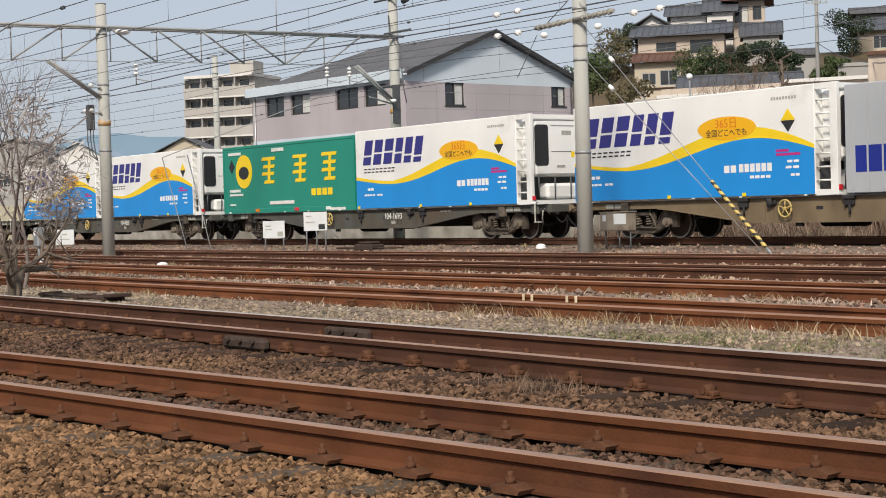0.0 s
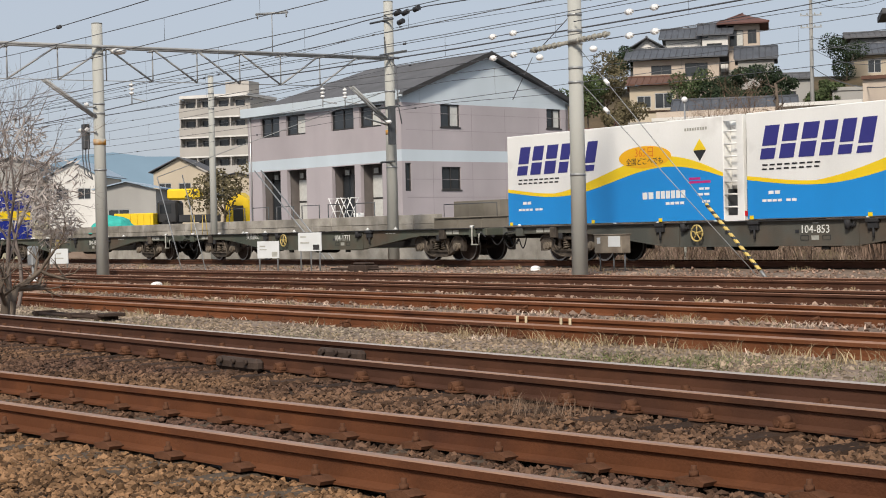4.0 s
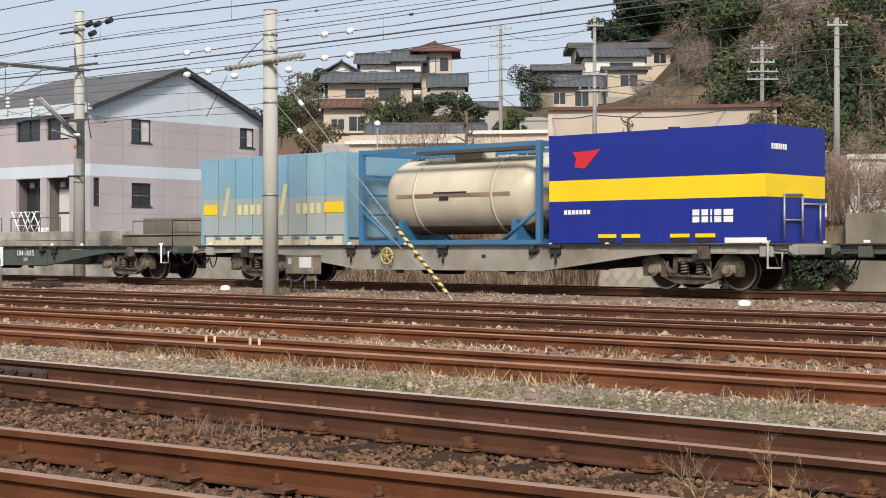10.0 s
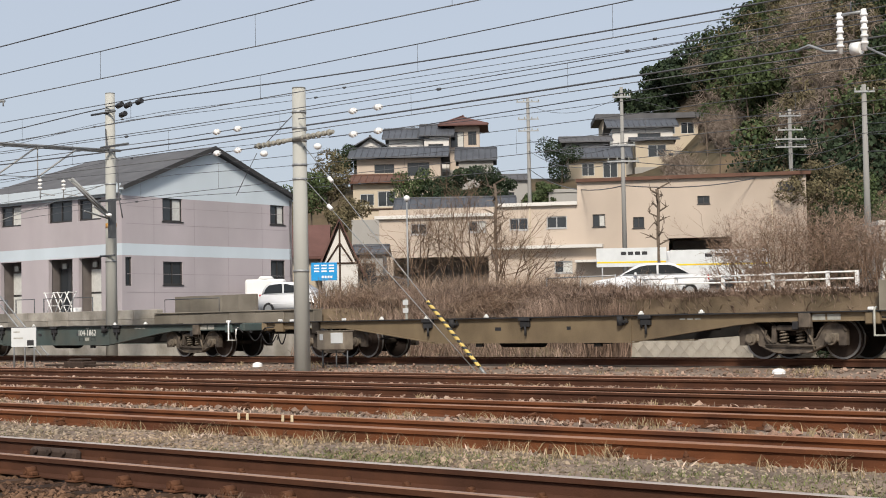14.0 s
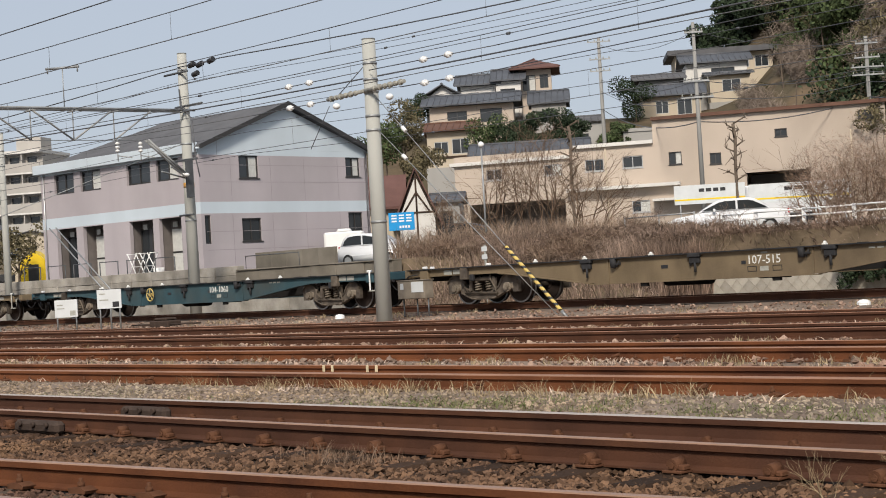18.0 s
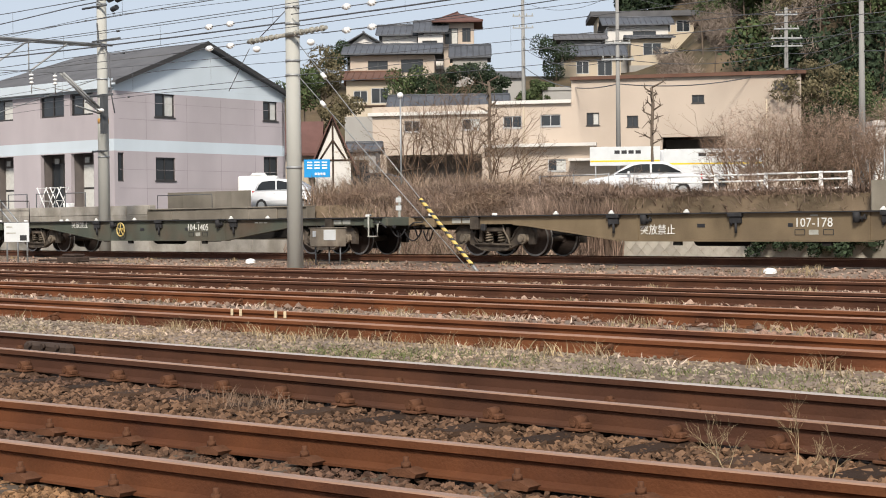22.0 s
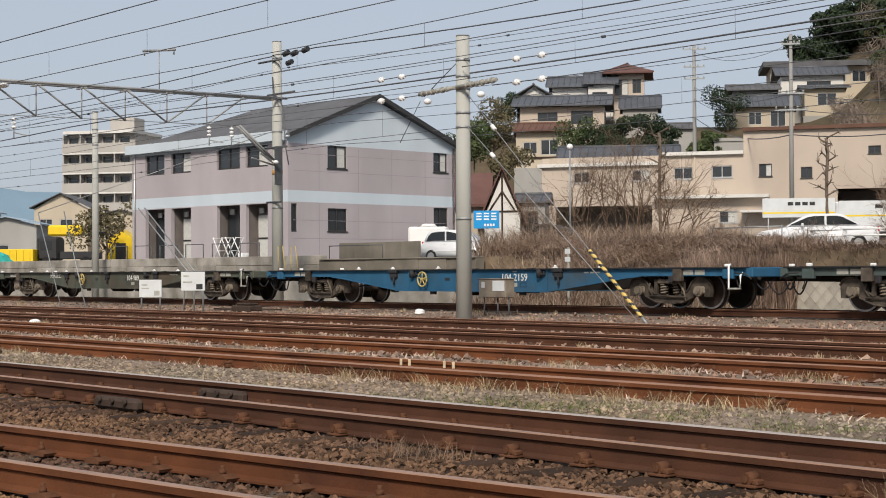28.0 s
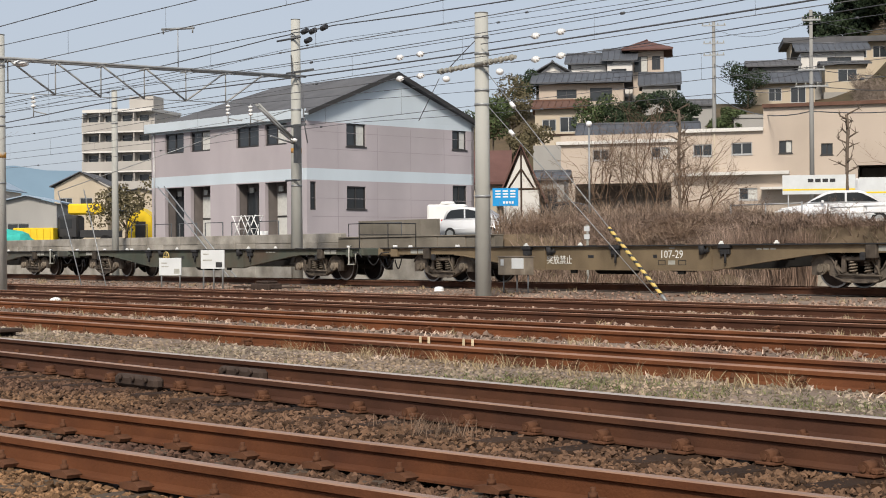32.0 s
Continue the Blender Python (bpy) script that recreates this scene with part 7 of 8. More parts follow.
def blades(name, xy, z, lo, hi, wide, lean, mat, label, category="grass"):
    """Thin upright blades, each a bent pair of triangles."""
    n = len(xy)
    a = rng.uniform(0, 6.283, n)
    hgt = rng.uniform(lo, hi, n)
    dx, dy = rng.normal(0, lean, n) * hgt, rng.normal(0, lean, n) * hgt
    w = wide * rng.uniform(0.6, 1.3, n)
    c, s = np.cos(a) * w, np.sin(a) * w
    x, y = xy[:, 0], xy[:, 1]
    V = np.stack([np.stack([x - c, y - s, z], -1), np.stack([x + c, y + s, z], -1),
                  np.stack([x + dx * 0.4 + c * 0.7, y + dy * 0.4 + s * 0.7, z + hgt * 0.6], -1),
                  np.stack([x + dx * 0.4 - c * 0.7, y + dy * 0.4 - s * 0.7, z + hgt * 0.6], -1),
                  np.stack([x + dx, y + dy, z + hgt], -1)], 1)
    o = (np.arange(n) * 5)[:, None]
    F = [tuple(f) for f in (np.array([[0, 1, 2, 3]]) + o).tolist()] + [tuple(f) for f in (np.array([[3, 2, 4]]) + o).tolist()]
    me = soup(name, V.reshape(-1, 3).tolist(), F, mat)
    return tagged(new(name, me), label, category, kind="stuff")


def tufts(n_tuft, per, x0, x1, y_of, spread, bias=1.3):
    x = x1 - (x1 - x0) * rng.random(n_tuft) ** bias
    c = np.stack([x, y_of(x, n_tuft)], -1)
    return np.repeat(c, per, 0) + rng.normal(0, spread, (n_tuft * per, 2))


def lay_grass():
    def gz(xy):
        return np.array([ground_z(a, b) for a, b in xy])
    for ya, yb, n, hi in ((10.2, 10.75, 45, 0.14), (12.05, 12.5, 60, 0.14), (12.6, 14.1, 130, 0.14), (15.6, 17.5, 130, 0.13), (19.0, 21.3, 110, 0.12), (23, 25, 80, 0.14), (27, 28.6, 60, 0.14)):
        q = tufts(n, 22, -62, 0, lambda x, m: ya + (yb - ya) * rng.random(m), 0.09)
        blades("dry_grass", q, gz(q), 0.03, hi, 0.0035 + 0.0002 * ya, 0.6, M["straw"], "tufts of dry straw-coloured grass among the sidings")
    for ya, yb, n in ((10.3, 10.75, 80), (12.1, 14.1, 560), (15.6, 17.5, 640), (19.0, 21.4, 640), (22.9, 25.5, 420)):
        q = tufts(n, 24, -62, 4, lambda x, m: ya + (yb - ya) * rng.random(m) ** 1.5, 0.16)
        blades("dry_grass", q, gz(q), 0.02, 0.07, 0.006 + 0.0002 * ya, 1.0, M["mat"], "low mat of dead pinkish straw between the sidings")
    q = tufts(110, 30, -30, 0, lambda x, m: 8.3 + 1.5 * rng.random(m), 0.2)
    blades("short_grass", q, gz(q), 0.012, 0.045, 0.005, 0.9, M["grass"], "patchy short green grass on pale gravel")
    q = tufts(100, 40, -11, -3, lambda x, m: 8.9 + 1.3 * rng.random(m), 0.12, 1.0)
    blades("short_grass", q, gz(q), 0.012, 0.05, 0.004, 0.8, M["grass"], "thicker patch of short green grass")
    q = tufts(60, 22, -30, 0, lambda x, m: 8.2 + 2.4 * rng.random(m), 0.1)
    blades("dry_grass", q, gz(q), 0.02, 0.07, 0.004, 0.9, M["straw"], "short dry grass on pale gravel")
    q = tufts(12, 55, -17, -4, lambda x, m: 10.3 + 0.4 * rng.random(m), 0.1, 1.0)
    blades("dry_grass", q, gz(q), 0.04, 0.17, 0.0035, 0.7, M["straw"], "taller tufts of dry grass along the siding rail")
    q = tufts(5, 60, -8.6, -7.4, lambda x, m: 6.2 + 0.25 * rng.random(m), 0.1, 1.0)
    blades("dry_grass", q, gz(q), 0.04, 0.14, 0.003, 0.5, M["twig"], "brown dead weed between the near tracks")
    q = np.stack([rng.uniform(-40.5, -28.0, 10000), 34.6 + 5.4 * rng.random(10000)], -1)
    blades("reed_bank", q, gz(q), 0.08, 0.62, 0.013, 0.6, M["reed"], "bank of dead brown reeds and brush behind the train", "reeds")
    q = np.stack([rng.uniform(-34.5, -18.5, 9000), 36.6 + 5 * rng.random(9000)], -1)
    blades("dead_brush", q, gz(q), 0.04, 0.16, 0.014, 0.9, M["reed"], "low dead brown brush below the railing", "brush")
    q = np.stack([rng.uniform(-42.0, -34.5, 9000), 38.6 + 6.4 * rng.random(9000)], -1)
    blades("reed_bank", q, gz(q), 0.2, 0.8, 0.013, 0.5, M["reed"], "bank of pale dry reeds beside the street", "reeds")
    e_, l_ = rng.uniform(56, 63, 5200), rng.uniform(-6.5, 3.0, 5200)
    q = np.stack([-0.67 * e_ + 0.742 * l_, 0.742 * e_ + 0.67 * l_], -1)
    blades("reed_bank", q, gz(q), 0.4, 1.3, 0.013, 0.5, M["reed_tan"], "bushy pale straw grass below the bare shrubs", "reeds")
    q = np.stack([rng.uniform(-30.2, -19.4, 7000), 36.26 + 0.3 * rng.random(7000)], -1)
    blades("dead_brush", q, gz(q), 0.06, 0.3, 0.013, 0.8, M["reed"], "dead grass hanging over the top of the block wall", "brush")
    q = np.stack([rng.uniform(-31.0, -27.2, 3200), 35.5 + 0.8 * rng.random(3200)], -1)
    blades("reed_bank", q, np.full(3200, -0.19), 0.9, 1.95, 0.014, 0.16, M["reed"], "tall dead reeds in front of the bank", "reeds")


lay_grass()


def branching(bm, p, d, length, r, depth, spread, fork, g, sides=4, up=0.15):
    """A branch that forks into thinner ones."""
    steps = 3
    for i in range(steps):
        nd = (d + Vector(g.normal(0, 0.12, 3)) + Vector((0, 0, up * 0.3))).normalized()
        q = p + nd * (length / steps)
        rod(bm, p, q, r * (1 - 0.25 * i / steps), sides if r > 0.02 else 3, r * (1 - 0.25 * (i + 1) / steps), caps=False)
        p, d = q, nd
        if depth > 0 and i > 0:
            for _ in range(fork if i == steps - 1 else max(1, fork - 1)):
                off = Vector(g.normal(0, spread, 3))
                branching(bm, p, (d + off).normalized(), length * g.uniform(0.55, 0.8), r * 0.55, depth - 1, spread, fork, g, sides, up)


def bare_tree(x, y, z, height, r, depth, stems, seed, mat, label, spread=0.45, name="bare_tree", cat="tree", fork=2, tilt=0.25):
    g = np.random.default_rng(seed)
    t = thing(name, label, cat, pose(x, y, z), group="bare trees and shrubs")
    for k in range(stems):
        bm = bmesh.new()
        a = 2 * math.pi * k / stems + g.uniform(-0.4, 0.4)
        base = Vector((0.12 * stems ** 0.5 * math.cos(a), 0.12 * stems ** 0.5 * math.sin(a), -0.1)) * (0 if stems == 1 else 1) + Vector((0, 0, -0.1 if stems == 1 else 0))
        dr = Vector((tilt * math.cos(a) * (stems > 1), tilt * math.sin(a) * (stems > 1), 1)).normalized()
        branching(bm, base, dr, height * g.uniform(0.36, 0.46), r * g.uniform(0.8, 1.1), depth, spread, fork, g)
        part("trunk" if stems == 1 else "stem", bm, mat, t)
    return t


def leaf_crown(seed, n, rx, rz, leaf, lobes=9, thin=0.7, long=1.0):
    """Many small leaf faces spread over uneven lobes."""
    g = np.random.default_rng(seed)
    c = g.normal(0, 0.45, (lobes, 3)) * [rx, rx, rz]
    c[:, 2] += rz * 0.15
    rad = g.uniform(0.38, 0.62, lobes)
    k = g.integers(0, lobes, n)
    d = g.normal(0, 1, (n, 3))
    d /= np.linalg.norm(d, axis=1)[:, None]
    p_ = c[k] + d * (rad[k] * g.uniform(0.75, 1.05, n))[:, None] * [rx, rx, rz]
    u = g.normal(0, 1, (n, 3))
    u /= np.linalg.norm(u, axis=1)[:, None]
    v = np.cross(u, d)
    v /= np.linalg.norm(v, axis=1)[:, None] + 1e-6
    s = leaf * g.uniform(0.6, 1.4, n)[:, None]
    return np.stack([p_ + u * s * long, p_ + v * s * thin, p_ - u * s * long, p_ - v * s * thin], 1)


def crown_mesh(name, seed, n, rx, rz, leaf, mat, lobes=9, thin=0.7, long=1.0):
    V = leaf_crown(seed, n, rx, rz, leaf, lobes, thin, long).reshape(-1, 3)
    return soup(name, V.tolist(), np.arange(len(V)).reshape(-1, 4).tolist(), mat)


def at_hill(e, l):
    x, y, _ = hp(e, l, 0).translation
    return x, y, ground_z(x, y)


for e, l, hgt, seed in ((66, -2.7, 4.6, 3), (66, -1.3, 5.0, 4), (67, -0.2, 4.4, 5), (65, 0.9, 3.4, 6), (64, -4.6, 2.8, 9)):
    shrub = bare_tree(*at_hill(e, l), hgt, 0.045, 4, 5, seed, M["twig"], "bare brown shrub tree above the reeds", 0.45, tilt=0.4)
    tw = new("twig_mass", crown_mesh("twig_mass", 750 + seed, 900, 1.1, 0.3 * hgt, 0.045, M["twig_tan"], 14, 0.12, 3.4))
    tagged(tw, kind="stuff")
    tw.parent = shrub
    tw.location = (0, 0, hgt * 0.55)
for i in range(26):
    e, l = 54 + 8 * ((i * 0.618) % 1), 8.7 + 0.33 * i
    hgt = 2.5 + 1.3 * math.sin(i * 2.1) ** 2
    shrub = bare_tree(*at_hill(e, l), hgt * 0.92, 0.034, 4, 4, 30 + i, M["twig"], "dense bare reddish-brown shrub behind the white railing", 0.55, "bare_shrub", "shrub", tilt=0.55)
    tw = new("twig_mass", crown_mesh("twig_mass", 700 + i, 800, 1.0, 0.32 * hgt, 0.042, M["twig_pink"], 14, 0.13, 3.0))
    tagged(tw, kind="stuff")
    tw.parent = shrub
    tw.location = (0, 0, hgt * 0.62)
def pollard(x, y, z, height, seed):
    """A straight street tree cut back to knobbly stubs."""
    g = np.random.default_rng(seed)
    t = thing("pollarded_tree", "pollarded bare street tree with short knobbly stubs", "tree", pose(x, y, z), group="pollarded street trees")
    pts = [Vector((0.06 * math.sin(k * 1.7), 0.05 * math.cos(k * 2.3), height * k / 6 - 0.1 * (k == 0))) for k in range(7)]
    part("trunk", chain(bmesh.new(), pts, 0.085, 8), M["bark"], t)
    for k in range(13):
        zz = height * (0.45 + 0.55 * k / 12)
        a = 0.7 + k * 2.6
        q0 = Vector((0, 0, zz))
        q1 = q0 + Vector((math.cos(a), math.sin(a), 0.5)) * g.uniform(0.25, 0.6)
        bm = bmesh.new()
        rod(bm, q0, q1, 0.05, 6, 0.04)
        for _ in range(4):
            rod(bm, q1, q1 + Vector(g.normal(0, 0.22, 3)) + Vector((0, 0, 0.12)), 0.03, 4, 0.012)
        part("stub", bm, M["bark"], t)


for e, l, hgt in ((84, 0.3, 5.9), (84, 8.9, 5.4)):
    pollard(*at_hill(e, l), hgt, int(e + l * 7))
for i in range(12):
    x = -39.0 + i * 1.5 + 0.5 * math.sin(i * 5.0)
    y = 38.2 + 2.5 * ((i * 0.618) % 1)
    bare_tree(x, y, ground_z(x, y), 0.9 + 0.5 * ((i * 0.37) % 1), 0.02, 4, 4, 90 + i, M["reed"], "low tangle of dead brush among the reeds", 0.6, "dead_brush", "shrub", tilt=0.6)
# by the tracks
bare_tree(-27.4, 10.3, -0.25, 3.7, 0.045, 5, 4, 71, M["twig_grey"], "grey bare bush beside the sidings", 0.45, "bare_bush", "bush", tilt=0.4)
bush = [ob for ob in scene.objects if ob.name.startswith("bare_bush")][0]
tw = new("twig_mass", crown_mesh("twig_mass", 77, 2200, 1.0, 0.8, 0.036, M["twig_pale"], 14, 0.35, 2.6))
tagged(tw, kind="stuff")
tw.parent = bush
tw.location = (0.35, 0.45, 2.1)
bare_tree(-22.4, 8.3, -0.2, 1.6, 0.09, 4, 3, 72, M["bark"], "dark stunted bush at the track side", 0.5, "bare_bush", "bush", tilt=0.3)
bare_tree(-3.75, 6.05, -0.22, 0.42, 0.006, 4, 3, 73, M["straw"], "dry pale weed stalk between the tracks", 0.4, "dry_weed", "weed", tilt=0.3)
bare_tree(-4.15, 4.1, -0.22, 0.2, 0.005, 3, 6, 74, M["straw"], "low dry weed in the ballast", 0.6, "dry_weed", "weed", tilt=0.7)


def leafy_bush(x, y, z, rx, rz, seed, mat, label, n=3400, leaf=0.085, name="evergreen_bush", cat="bush", trunk=0.6):
    t = thing(name, label, cat, pose(x, y, z), group="evergreen bushes and trees")
    bm = bmesh.new()
    rod(bm, (0, 0, -0.4), (0.1, 0, trunk + rz * 0.6), 0.05 * rx + 0.05, 7, 0.04)
    for k in range(5):
        a = k * 1.26
        rod(bm, (0.05, 0, trunk + 0.1 * k), (0.6 * rx * math.cos(a), 0.6 * rx * math.sin(a), trunk + rz * 0.9), 0.05, 5, 0.015)
    part("trunk", bm, M["bark"], t)
    c = new("crown", crown_mesh("crown", seed, n, rx, rz, leaf, M[mat]))
    c.parent = t
    c.location = (0, 0, trunk + rz * 0.75)
    return t


for e, l, rx, rz, mat, seed in ((124, -5.7, 1.7, 1.5, "leaf_mid", 1), (124, -4.4, 1.3, 1.2, "leaf_dark", 2), (125, -2.6, 1.8, 1.2, "leaf_dark", 3), (125, -0.8, 1.8, 1.25, "leaf_dark", 4), (126, 0.3, 1.2, 1.1, "leaf_dark", 14),
                             (110, -11.3, 1.6, 1.7, "leaf_olive", 5), (109, -12.4, 1.7, 1.4, "leaf_mid", 6), (108, -10.2, 1.2, 1.2, "leaf_olive", 7), (146, -13.6, 1.3, 1.3, "leaf_dark", 8),
                             (148, 6.8, 1.8, 1.6, "leaf_dark", 9), (140, 5.4, 1.2, 0.9, "leaf_mid", 10), (138, 3.6, 1.0, 0.8, "leaf_mid", 11), (150, 19.5, 1.5, 1.1, "leaf_olive", 12), (92, -11.0, 1.5, 1.4, "leaf_olive", 13), (99, 19.0, 1.6, 1.3, "leaf_olive", 21), (99.5, 21.4, 1.8, 1.4, "leaf_olive", 22), (100, 23.6, 1.6, 1.3, "leaf_mid", 23)):
    x, y, z = at_hill(e, l)
    top = {124: 10.4, 125: 10.6, 126: 10.8, 110: 9.3, 109: 9.0, 108: 7.4, 146: 15.4, 148: 15.2, 140: 11.8, 138: 11.0, 150: 14.8, 92: 3.6, 99: 8.0, 99.5: 8.3, 100: 7.8}[e]
    leafy_bush(x, y, min(z, top - 0.3), rx, rz, 200 + seed, mat, {"leaf_dark": "dark evergreen bush among the hillside houses", "leaf_mid": "green leafy bush among the hillside houses", "leaf_olive": "olive-brown leafy bush on the slope"}[mat], trunk=max(0.3, top - z - 0.3))
leafy_bush(-81.0, 43.6, 1.5, 1.3, 1.5, 260, "leaf_olive", "small leafy tree beside the apartment block", 1800, 0.09, "leafy_tree", "tree", 0.5)


def brush_bank():
    """A tangle of dead stems in low clumps along the bank behind the train."""
    g = np.random.default_rng(44)
    for mat, lab in (("reed", "tangled dead brown brush on the bank behind the train"), ("twig", "darker tangled stems on the bank behind the train"), ("reed_tan", "pale broken straw on the bank behind the train")):
        shape = [leaf_crown(500 + i, 330, 0.75, 0.42, 0.06, 7, 0.11, 3.4) for i in range(3)]
        out = []
        for _ in range(95 if mat != "reed_tan" else 50):
            x = g.uniform(-40.8, -21)
            y = 36.6 + 5.6 * g.random() if x < -30 else 36.9 + 4.2 * g.random()
            out.append(shape[g.integers(0, 3)] * g.uniform(0.6, 1.05) * ([1, 1, 1] if x < -31 else [0.8, 0.8, 0.3]) + [x, y, ground_z(x, y) + (0.24 if x < -31 else 0.03)])
        for _ in range(50):
            x, y = g.uniform(-30.5, -20), 36.55 + 1.6 * g.random()
            out.append(shape[g.integers(0, 3)] * g.uniform(0.6, 1.0) * [0.9, 0.9, 0.3] + [x, y, ground_z(x, y) + 0.02])
        V = np.concatenate(out).reshape(-1, 3)
        tagged(new("brush", soup("brush", V.tolist(), np.arange(len(V)).reshape(-1, 4).tolist(), M[mat])), lab, "brush", kind="stuff")


brush_bank()


def ivy():
    g = np.random.default_rng(61)
    shape = leaf_crown(610, 420, 0.5, 0.4, 0.05, 7)
    V = np.concatenate([shape * g.uniform(0.7, 1.1) + [g.uniform(-22.6, -19.7), 35.75, 0.1 + 0.35 * g.random()] for _ in range(16)]).reshape(-1, 3)
    tagged(new("ivy", soup("ivy", V.tolist(), np.arange(len(V)).reshape(-1, 4).tolist(), M["leaf_dark"])), "dark green leafy plants along the foot of the wall", "plants", kind="stuff")


ivy()


def woods():
    """The wooded hill: several crowns, each set down many times."""
    kinds = [("leaf_dark", 2.6, 2.3), ("leaf_mid", 2.2, 2.0), ("leaf_olive", 2.2, 1.9), ("twig_hill", 2.1, 1.9)]
    g = np.random.default_rng(12)
    for k, (mat, rx, rz) in enumerate(kinds):
        shapes = [leaf_crown(300 + 10 * k + i, 1000, rx, rz, 0.165, 10, *((0.7, 1.0), (0.7, 1.0), (0.35, 1.4), (0.12, 3.2))[k]) for i in range(3)]
        out = []
        count = (170, 100, 70, 130)[k]
        while len(out) < count:
            e, l = g.uniform(100, 190), g.uniform(14, 62)
            r = l / e
            brown = 0.4 * noise.noise((e * 0.05, l * 0.06, 3.0)) + math.exp(-((r - 0.207) / 0.018) ** 2) * (e > 130) + 0.8 * math.exp(-((r - 0.137) / 0.011) ** 2)
            if (k >= 2) != (brown > 0.45) and g.random() > 0.1:
                continue
            if (k == 1 and r > 0.2 and g.random() > 0.3) or (k == 0 and 0.145 < r < 0.19 and e > 130 and g.random() > 0.5):
                continue
            if l < 0.128 * e + 2.6 or (e < 112 and l < 19):
                continue
            x, y = -0.67 * e + 0.742 * l, 0.742 * e + 0.67 * l
            z = ground_z(x, y)
            s = g.uniform(0.75, 1.2)
            a = g.uniform(0, 6.28)
            R = np.array([[math.cos(a), -math.sin(a), 0], [math.sin(a), math.cos(a), 0], [0, 0, 1]]) * s
            out.append(shapes[g.integers(0, 3)] @ R.T + [x, y, z + 1.6 * s])
        V = np.concatenate(out).reshape(-1, 3)
        me = soup("woods", V.tolist(), np.arange(len(V)).reshape(-1, 4).tolist(), M[mat])
        tagged(new("woods", me), ("dark evergreen trees covering the hill", "mid-green trees covering the hill", "olive-brown trees on the hill", "bare pinkish-brown trees on the hill")[k], "trees", kind="stuff")
    out = []
    shape = leaf_crown(391, 800, 1.3, 1.1, 0.13, 8, 0.13, 3.0)
    for i in range(80):
        e = 122 + 28 * ((i * 0.618) % 1)
        l = 0.118 * e + (0.02 * e + 2.6) * ((i * 0.377) % 1)
        out.append(shape * (0.7 + 0.5 * ((i * 0.71) % 1)) + [*at_hill(e, l)[:2], at_hill(e, l)[2] + 0.5])
    V = np.concatenate(out).reshape(-1, 3)
    tagged(new("hill_brush", soup("hill_brush", V.tolist(), np.arange(len(V)).reshape(-1, 4).tolist(), M["twig_hill"])), "bare brown brush on the slope beside the hill houses", "brush", kind="stuff")
    bm = bmesh.new()
    for _ in range(220):
        e, l = g.uniform(100, 150), g.uniform(18, 50)
        x, y = -0.67 * e + 0.742 * l, 0.742 * e + 0.67 * l
        z = ground_z(x, y)
        rod(bm, (x, y, z - 0.3), (x + g.normal(0, 0.3), y + g.normal(0, 0.3), z + g.uniform(2.5, 5)), 0.1, 5, 0.04, caps=False)
    tagged(new("tree_trunks", finish("tree_trunks", bm, M["bark"])), "thin pale trunks among the hill trees", "trees", kind="stuff")
    # evergreen knoll at the hilltop
    for i, (e, l, s, dz) in enumerate(((183, 17.6, 1.1, -3.0), (184, 19.6, 1.2, -2.6), (182, 21.3, 1.2, -2.6), (176, 23.4, 1.6, -0.6), (172, 25.5, 2.0, 1.0), (178, 18.2, 1.2, -4.2), (179, 20.5, 1.3, -3.8), (178, 22.5, 1.5, -2.8), (186, 25.0, 1.8, 1.6))):
        x, y, z = at_hill(e, l)
        leafy_bush(x, y, z, 1.9 * s, 1.5 * s, 400 + i, "leaf_dark", "dark evergreen tree on the hilltop", 2600, 0.2, "evergreen_tree", "tree", max(0.5, 27.2 + dz - z - 1.4 * s))


woods()


# ---- street, lot and trackside things ----
M["carwhite"] = material("white_car_paint", (0.7, 0.71, 0.72), 0.25, 0, 2, 0.03, 60, 0)
M["wall_block"] = material("pale_wall_block", (0.43, 0.4, 0.345), 0.92, 0, 3, 0.2, 40, 0.4, spot=(0.3, 0.27, 0.22), spot_at=0.58, per_piece=0.14)
M["carglass"] = glass("car_glass", (0.015, 0.018, 0.02), 0.05)
M["tail"] = material("red_lamp_glass", (0.45, 0.02, 0.02), 0.2, 0, 4, 0.1, 60, 0)
M["bright_blue"] = material("bright_blue_sign", (0.0, 0.27, 0.62), 0.5, 0, 3, 0.04, 60, 0)
M["lot_yellow"] = material("yellow_machine_paint", (0.8, 0.55, 0.01), 0.55, 0, 2, 0.1, 60, 0.05)
M["tarp"] = material("teal_tarpaulin", (0.05, 0.42, 0.36), 0.7, 0, 3, 0.2, 40, 0.2)
M["blue_roof"] = material("blue_grey_sheet_roof", (0.3, 0.38, 0.46), 0.6, 0, 1, 0.1, 40, 0.1)


